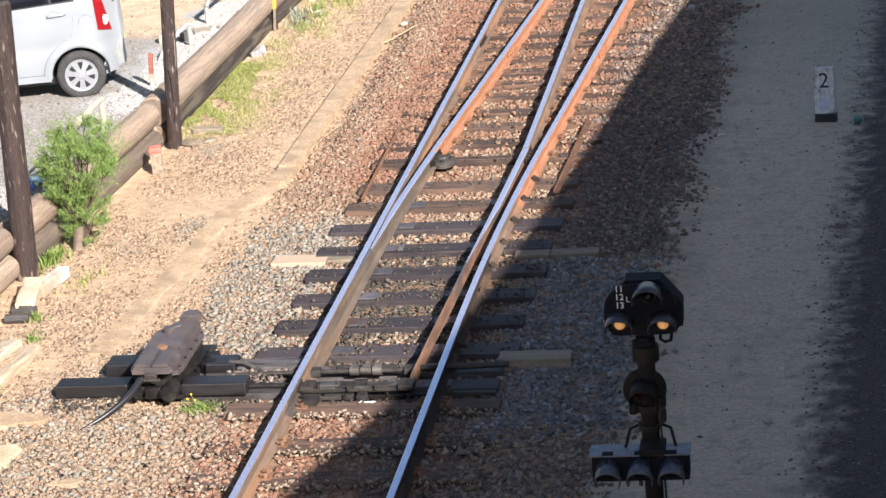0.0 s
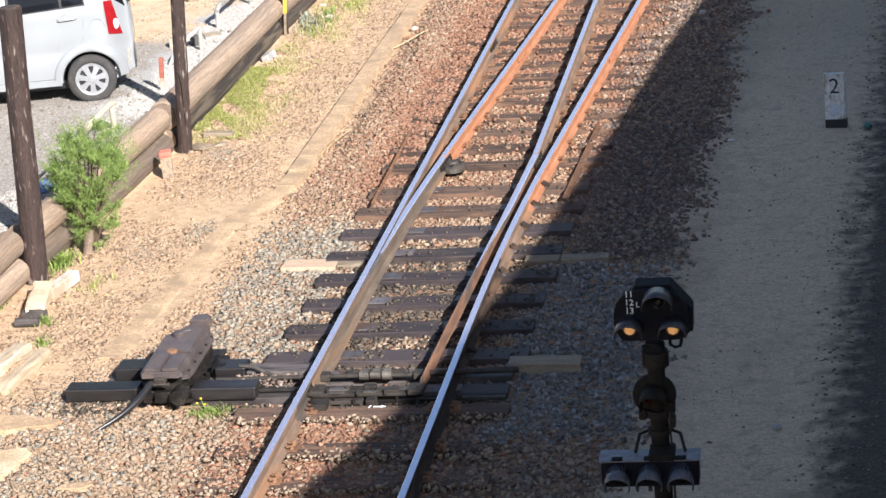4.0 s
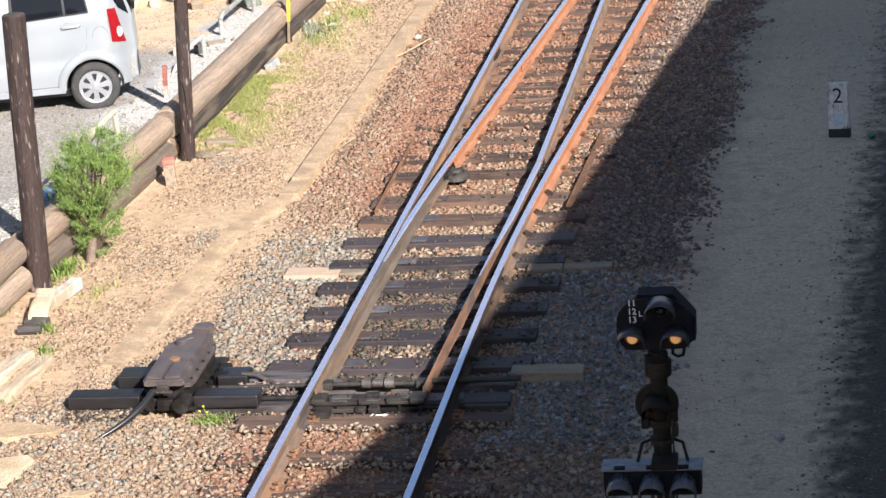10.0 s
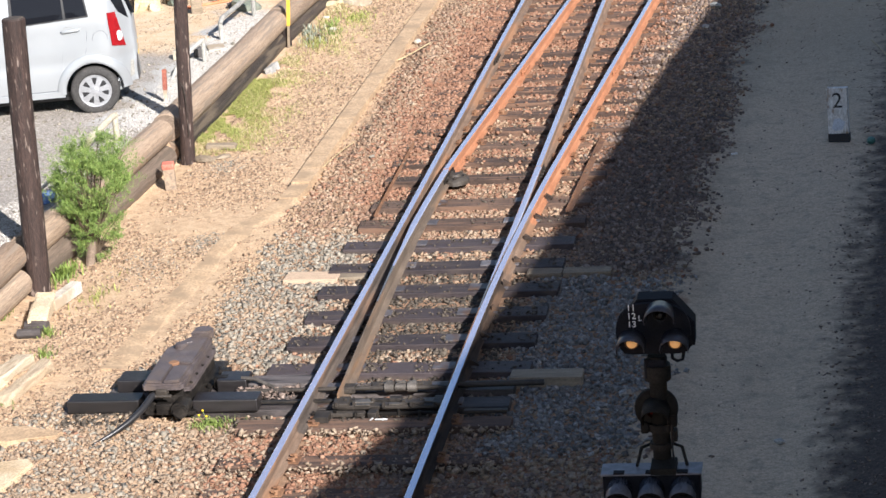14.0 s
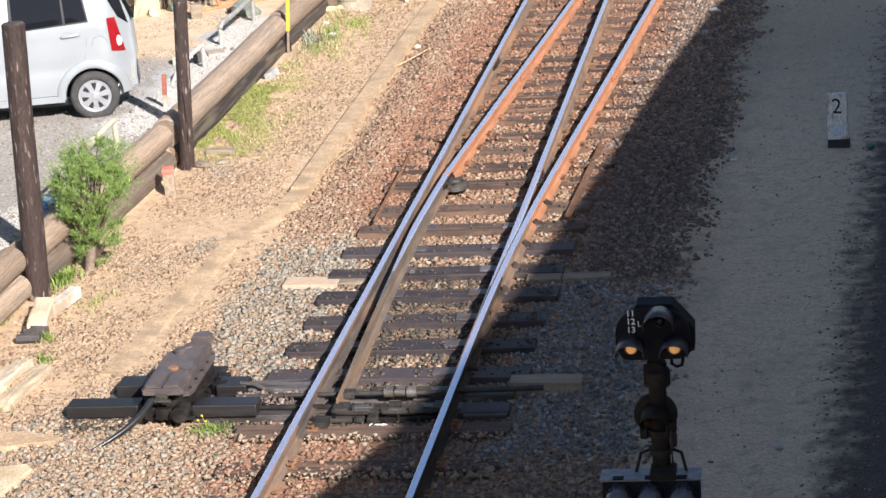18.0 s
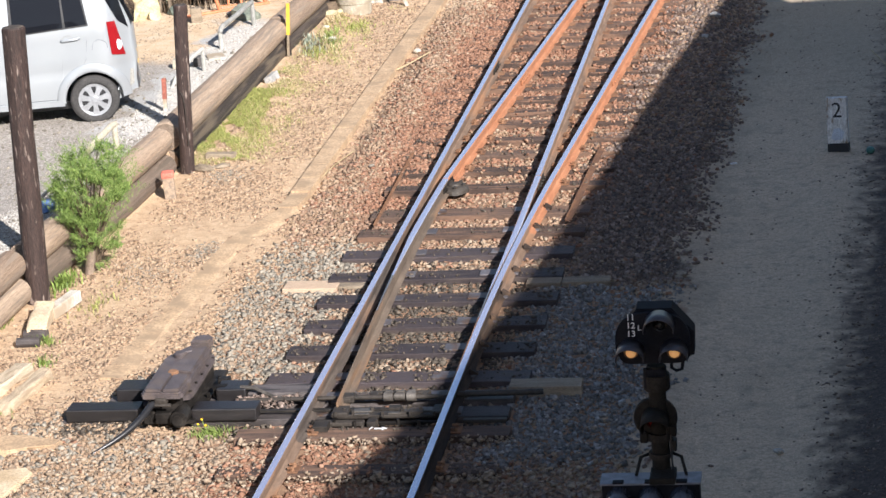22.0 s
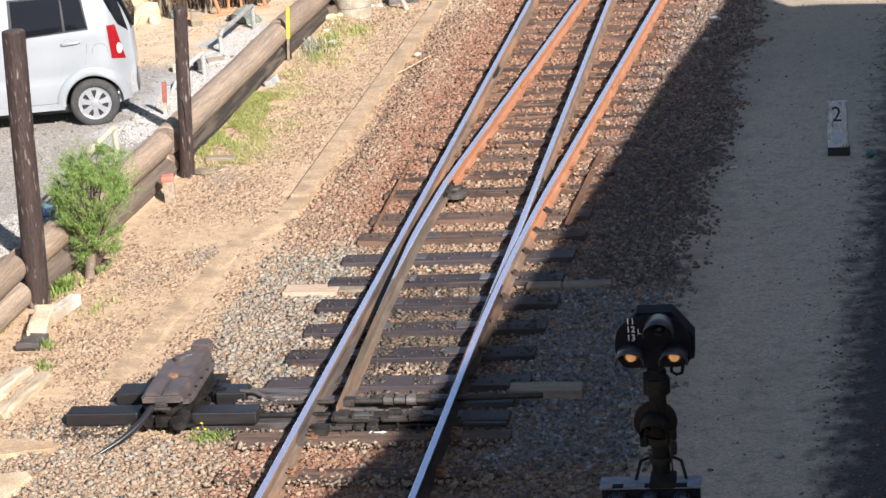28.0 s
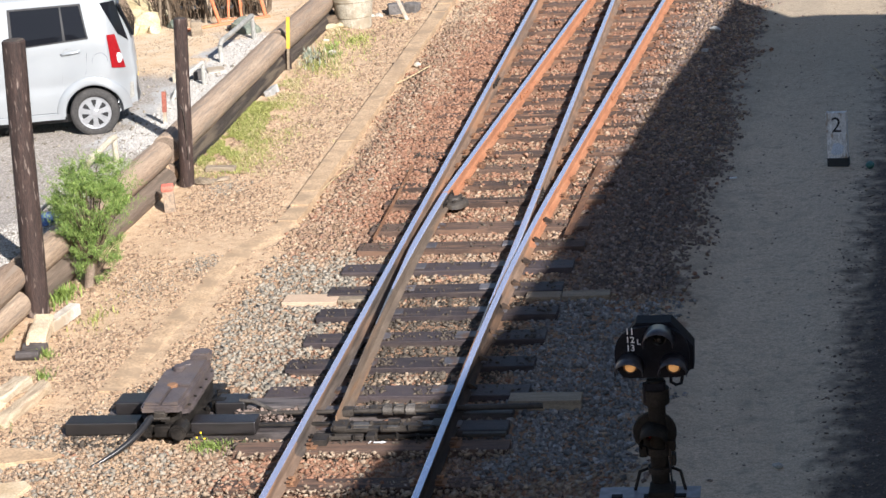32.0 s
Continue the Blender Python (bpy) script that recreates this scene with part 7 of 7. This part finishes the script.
for k, (x, y, s, m) in enumerate(((-5.62, 31.45, 0.42, "yellow_rock"), (-5.95, 31.9, 0.55, "yellow_rock"), (-5.38, 31.8, 0.30, "yellow_rock"), (-5.46, 31.25, 0.20, "yellow_rock"), (-5.75, 31.2, 0.25, "yellow_rock"), (-6.2, 31.6, 0.45, "yellow_rock"), (-5.22, 31.55, 0.22, "green_rock"), (-4.16, 31.05, 0.34, "green_rock"), (-4.02, 31.0, 0.20, "green_rock"), (-4.30, 31.2, 0.2, "dark_rock"))):
    bm = bmesh.new()
    rock(bm, (0, 0, s * 0.22), (s, s * 0.8, s * 0.85), 90 + k, 3)
    label = {"yellow_rock": "pale yellow boulder at the edge of the yard", "green_rock": "mossy green-grey boulder in the yard", "dark_rock": "dark rock in the yard"}[m]
    tagged(part("boulder", bm, m, at=pose(x, y, LOT - 0.02, rz=40 * k)), label, "boulder", "boulders of the yard")
block("grey_block", "upright weathered wooden block in the yard", "block", "old_wood", (0.15, 0.15, 0.24), pose(-4.78, 30.95, LOT - 0.02, 0, 0, 15), 7, 0.01, 0.02)
for k in range(14):
    rr = random.Random(300 + k)
    x, y = rr.uniform(-6.0, -4.3), rr.uniform(31.3, 32.6)
    bm = bmesh.new()
    h = rr.uniform(0.5, 0.95)
    pipe(bm, [(0, 0, 0), (rr.gauss(0, 0.05), rr.gauss(0, 0.05), h * 0.5), (rr.gauss(0, 0.1), rr.gauss(0, 0.1), h)], [0.016, 0.012, 0.005], 6)
    for j in range(3):
        a = rr.uniform(0, 6.28)
        pipe(bm, [(0, 0, h * 0.3 * (j + 1)), (0.12 * math.cos(a), 0.12 * math.sin(a), h * 0.3 * (j + 1) + 0.12)], [0.008, 0.003], 5)
    tagged(part("dry_shrub", bm, "bark", at=pose(x, y, LOT)), "bare dry brown shrub in the yard", "shrub", "bare shrubs of the yard")


def thicket(label, x, y, w, d, n, height, seed):
    """Dead brush: many thin bent twigs, each a tapered three-sided stalk."""
    rr = random.Random(seed)
    bm = bmesh.new()
    for _ in range(n):
        px, py = rr.uniform(-w / 2, w / 2), rr.uniform(-d / 2, d / 2)
        h = rr.uniform(*height)
        lx, ly = rr.gauss(0, 0.22) * h, rr.gauss(0, 0.22) * h
        pipe(bm, [(px, py, -0.02), (px + lx * 0.4, py + ly * 0.4, h * 0.55), (px + lx, py + ly, h)], [rr.uniform(0.005, 0.012), 0.005, 0.002], 3)
    tagged(part("dead_brush", bm, "bark", at=pose(x, y, LOT)), label, "brush", kind="stuff")


thicket("dense dead brown brush behind the yard", -5.05, 32.25, 1.3, 0.5, 420, (0.25, 0.75), 51)
thicket("dead brown brush between the boulders", -5.35, 31.75, 0.35, 0.35, 110, (0.2, 0.6), 52)
thicket("dead twigs beside the orange trestle", -4.42, 32.35, 0.7, 0.4, 160, (0.25, 0.7), 53)
for k, (x, y, lean, h) in enumerate(((-5.42, 31.45, 0.10, 0.75), (-5.28, 31.5, -0.05, 0.6), (-4.86, 31.75, 0.22, 0.85), (-4.80, 31.8, 0.10, 0.8))):
    bm = bmesh.new()
    pipe(bm, [(0, 0, -0.02), (lean * 0.3, 0.02, h * 0.5), (lean, 0.03, h)], [0.022, 0.019, 0.012], 8)
    tagged(part("pale_stick", bm, "old_wood", at=pose(x, y, LOT)), "pale bare stick standing in the yard", "stick", "bare sticks of the yard")


def trestle(x, y, rz, h):
    t = thing("trestle", "orange painted steel trestle lying in the yard", "trestle", "orange trestles", at=pose(x, y, LOT, 0, 0, rz))
    for sx in (-1, 1):
        bm = bmesh.new()
        pipe(bm, [(sx * 0.09, -0.12, 0.02), (sx * 0.06, -0.02, h), (sx * 0.06, 0.02, h), (sx * 0.09, 0.12, 0.02)], 0.018, 8)
        part("leg", bm, "orange_paint", t)
    for z in (0.02, h):
        bm = bmesh.new()
        tube(bm, (-0.22 if z < 0.1 else -0.1, -0.12 if z < 0.1 else 0, z), (0.16 if z < 0.1 else 0.1, -0.12 if z < 0.1 else 0, z), 0.018, n=8)
        part("crossbar", bm, "orange_paint", t)


trestle(-4.50, 32.05, 8, 0.62)
rail_low = thing("orange_frame", "orange painted steel frame lying on the ground of the yard", "frame", at=pose(-4.5, 31.6, LOT, 0, 0, 37))
for a, b in (((-0.62, 0, 0.03), (0.62, 0, 0.03)), ((0.56, 0, 0.03), (0.50, 0.1, 0.55)), ((-0.12, 0.0, 0.03), (-0.2, 0.12, 0.5))):
    bm = bmesh.new()
    tube(bm, a, b, 0.026, n=8)
    part("bar", bm, "orange_paint", rail_low)
rack = thing("timber_rack", "dark grey boards on a rack in the yard", "timber stack", at=pose(-5.02, 32.15, LOT, 0, 0, -8))
for k in range(7):
    bm = bmesh.new()
    box(bm, (0, 0, 0), (0.95, 0.11, 0.03), (0, 0, 1.5 * math.sin(k * 3)), 0.004)
    part("board", bm, "dead_board", rack, at=pose(0.03 * math.sin(k * 2), 0.115 * k, 0.16 + 0.02 * k))
for x in (-0.40, 0.0, 0.40):
    for y in (0.05, 0.6):
        bm = bmesh.new()
        box(bm, (x, y, 0.075 + y * 0.07), (0.06, 0.06, 0.15 + y * 0.14), bevel=0.004)
        part("leg", bm, "bark", rack)
block("earth_heap", "heap of brown earth under the fence end", "earth", "bark", (0.30, 0.5, 0.24), pose(-3.44, 33.35, -0.04, 0, 0, 10), 9, 0.06, 0.08)
for k, (x, y, s) in enumerate(((-3.36, 32.95, 0.16), (-3.26, 33.12, 0.12), (-3.08, 31.5, 0.09), (-2.95, 33.9, 0.08), (-2.86, 33.95, 0.10), (-3.3, 32.2, 0.08))):
    bm = bmesh.new()
    rock(bm, (0, 0, s * 0.2), (s * 1.2, s, s * 0.6), 140 + k)
    tagged(part("stone", bm, "yellow_rock" if k < 2 else "concrete", at=pose(x, y, ground_z(x, y), rz=30 * k)), "pale stone at the foot of the fence", "stone", "stones by the fence end")
tuft("silvery tuft by the marker stick", -3.36, 31.3, 0.12, 0.22, 70, (0.05, 0.15), 41, "silver_leaf")
tuft("green weeds at the fence end", -3.14, 31.7, 0.16, 0.5, 200, (0.03, 0.09), 42)
tuft("low green weeds near the planter", -2.86, 32.5, 0.22, 0.4, 260, (0.02, 0.07), 43, "grass")
tuft("dry tuft beside the earth heap", -3.3, 32.6, 0.1, 0.3, 180, (0.03, 0.10), 44, "straw")

tuft("grey-green scrub at the foot of the fence", -3.22, 31.0, 0.26, 0.6, 170, (0.03, 0.11), 45, "silver_leaf")
tuft("green scrub along the fence end", -3.05, 31.2, 0.30, 0.9, 300, (0.03, 0.09), 46)
tuft("yellow-green scrub near the planter", -2.95, 32.3, 0.40, 0.8, 520, (0.03, 0.08), 47, "grass")
tuft("thin dry scrub along the foot of the fence", -3.10, 30.6, 0.36, 1.0, 620, (0.02, 0.08), 48, "grass")
tuft("straw among the scrub by the fence", -3.02, 31.0, 0.40, 1.2, 520, (0.02, 0.08), 49, "straw")
tuft("dark dead stalks among the scrub", -3.16, 31.0, 0.30, 0.9, 130, (0.04, 0.11), 50, "bark")
bm = bmesh.new()
pipe(bm, [(4.06, 29.75, ground_z(4.06, 29.75) + 0.02), (4.15, 29.3, ground_z(4.15, 29.3) + 0.03), (4.22, 28.95, ground_z(4.22, 28.95) + 0.02)], 0.006, 6)
tagged(part("dry_stalk", bm, "straw"), "thin pale stalk lying on the bank", "stalk")

# ---- what stands out of view: the bridge underfoot and blocks added to throw the shade ----
bm = bmesh.new()
box(bm, (2.0, -1.0, 5.35), (26.0, 3.0, 0.35), bevel=0.03)
tagged(part("bridge_deck", bm, "wall"), "plain concrete deck of the overbridge", "bridge", kind="structure")
bm = bmesh.new()
box(bm, (2.0, 0.42, 5.9), (26.0, 0.15, 0.75), bevel=0.02)
tagged(part("bridge_parapet", bm, "wall"), "plain low parapet of the overbridge", "parapet", kind="structure")
# unseen roof and wall, outlined so that their shadow fills SHADE
H = 5.5
SHIFT = Vector((-SUN_WAY.x, -SUN_WAY.y)) * (H / -SUN_WAY.z)
SHADE = [(-0.55, 14.4), (-0.25, 15.9), (0.13, 17.2), (0.66, 20.1), (0.90, 22.4), (1.14, 24.6), (1.58, 29.1), (2.25, 34.4), (3.0, 33.0), (9.5, 32.2), (9.5, 12.5), (3.5, 12.5)]
bm = bmesh.new()
prism(bm, [(x + SHIFT.x, y + SHIFT.y) for x, y in SHADE][::-1], 0.25, pose(0, 0, H - 0.25))
bmesh.ops.recalc_face_normals(bm, faces=bm.faces[:])
tagged(part("shade_roof", bm, "wall"), "unseen flat roof added to cast the shade", "roof", kind="structure")
bm = bmesh.new()
cx, cy = sum(p[0] for p in SHADE) / len(SHADE), sum(p[1] for p in SHADE) / len(SHADE)
prism(bm, [(cx + (x - cx) * 0.9 + SHIFT.x, cy + (y - cy) * 0.9 + SHIFT.y) for x, y in SHADE][::-1], H - 0.26, pose(0, 0, 0))
bmesh.ops.recalc_face_normals(bm, faces=bm.faces[:])
tagged(part("shade_wall", bm, "wall"), "unseen plain wall added under the shade-casting roof", "wall", kind="structure")
# taller unseen block, added only to hold sky light off the shade
tall = SHIFT * (11.0 / H)
bm = bmesh.new()
prism(bm, [(cx + (x - cx) * 0.9 + tall.x, cy + (y - cy) * 0.9 + tall.y) for x, y in SHADE][::-1], 11.0, pose(0, 0, 0))
bmesh.ops.recalc_face_normals(bm, faces=bm.faces[:])
tagged(part("sky_block_wall", bm, "wall"), "unseen taller wall added to block sky light", "wall", kind="structure")


# ---- what moves: the switch is thrown ----
def motions():
    angle = math.degrees(THROW / (HEEL - TOE))
    course = [(0, 0.0), (11.55, 0.0), (11.8, 0.05), (12.0, 0.15), (12.5, 0.47), (13.0, 0.81), (13.3, 0.95), (13.55, 1.0), (32, 1.0)]
    walk(left_blade, [(t, pose(LEFT_X, HEEL, 0, 0, 0, angle * k)) for t, k in course])
    walk(right_blade, [(t, pose(RIGHT_X, HEEL, 0, 0, 0, -angle * (1 - k))) for t, k in course])
    walk(front_bar, [(t, pose(-0.092 + THROW * k, TOE + 0.05, BED + 0.045)) for t, k in course])
    walk(back_bar, [(t, pose(-0.088 + THROW * k, TOE + 0.40, BED + 0.055)) for t, k in course])
    walk(lock_bar, [(t, pose(-0.30 + THROW * k, TOE + 0.20, BED + 0.03)) for t, k in course])


motions()
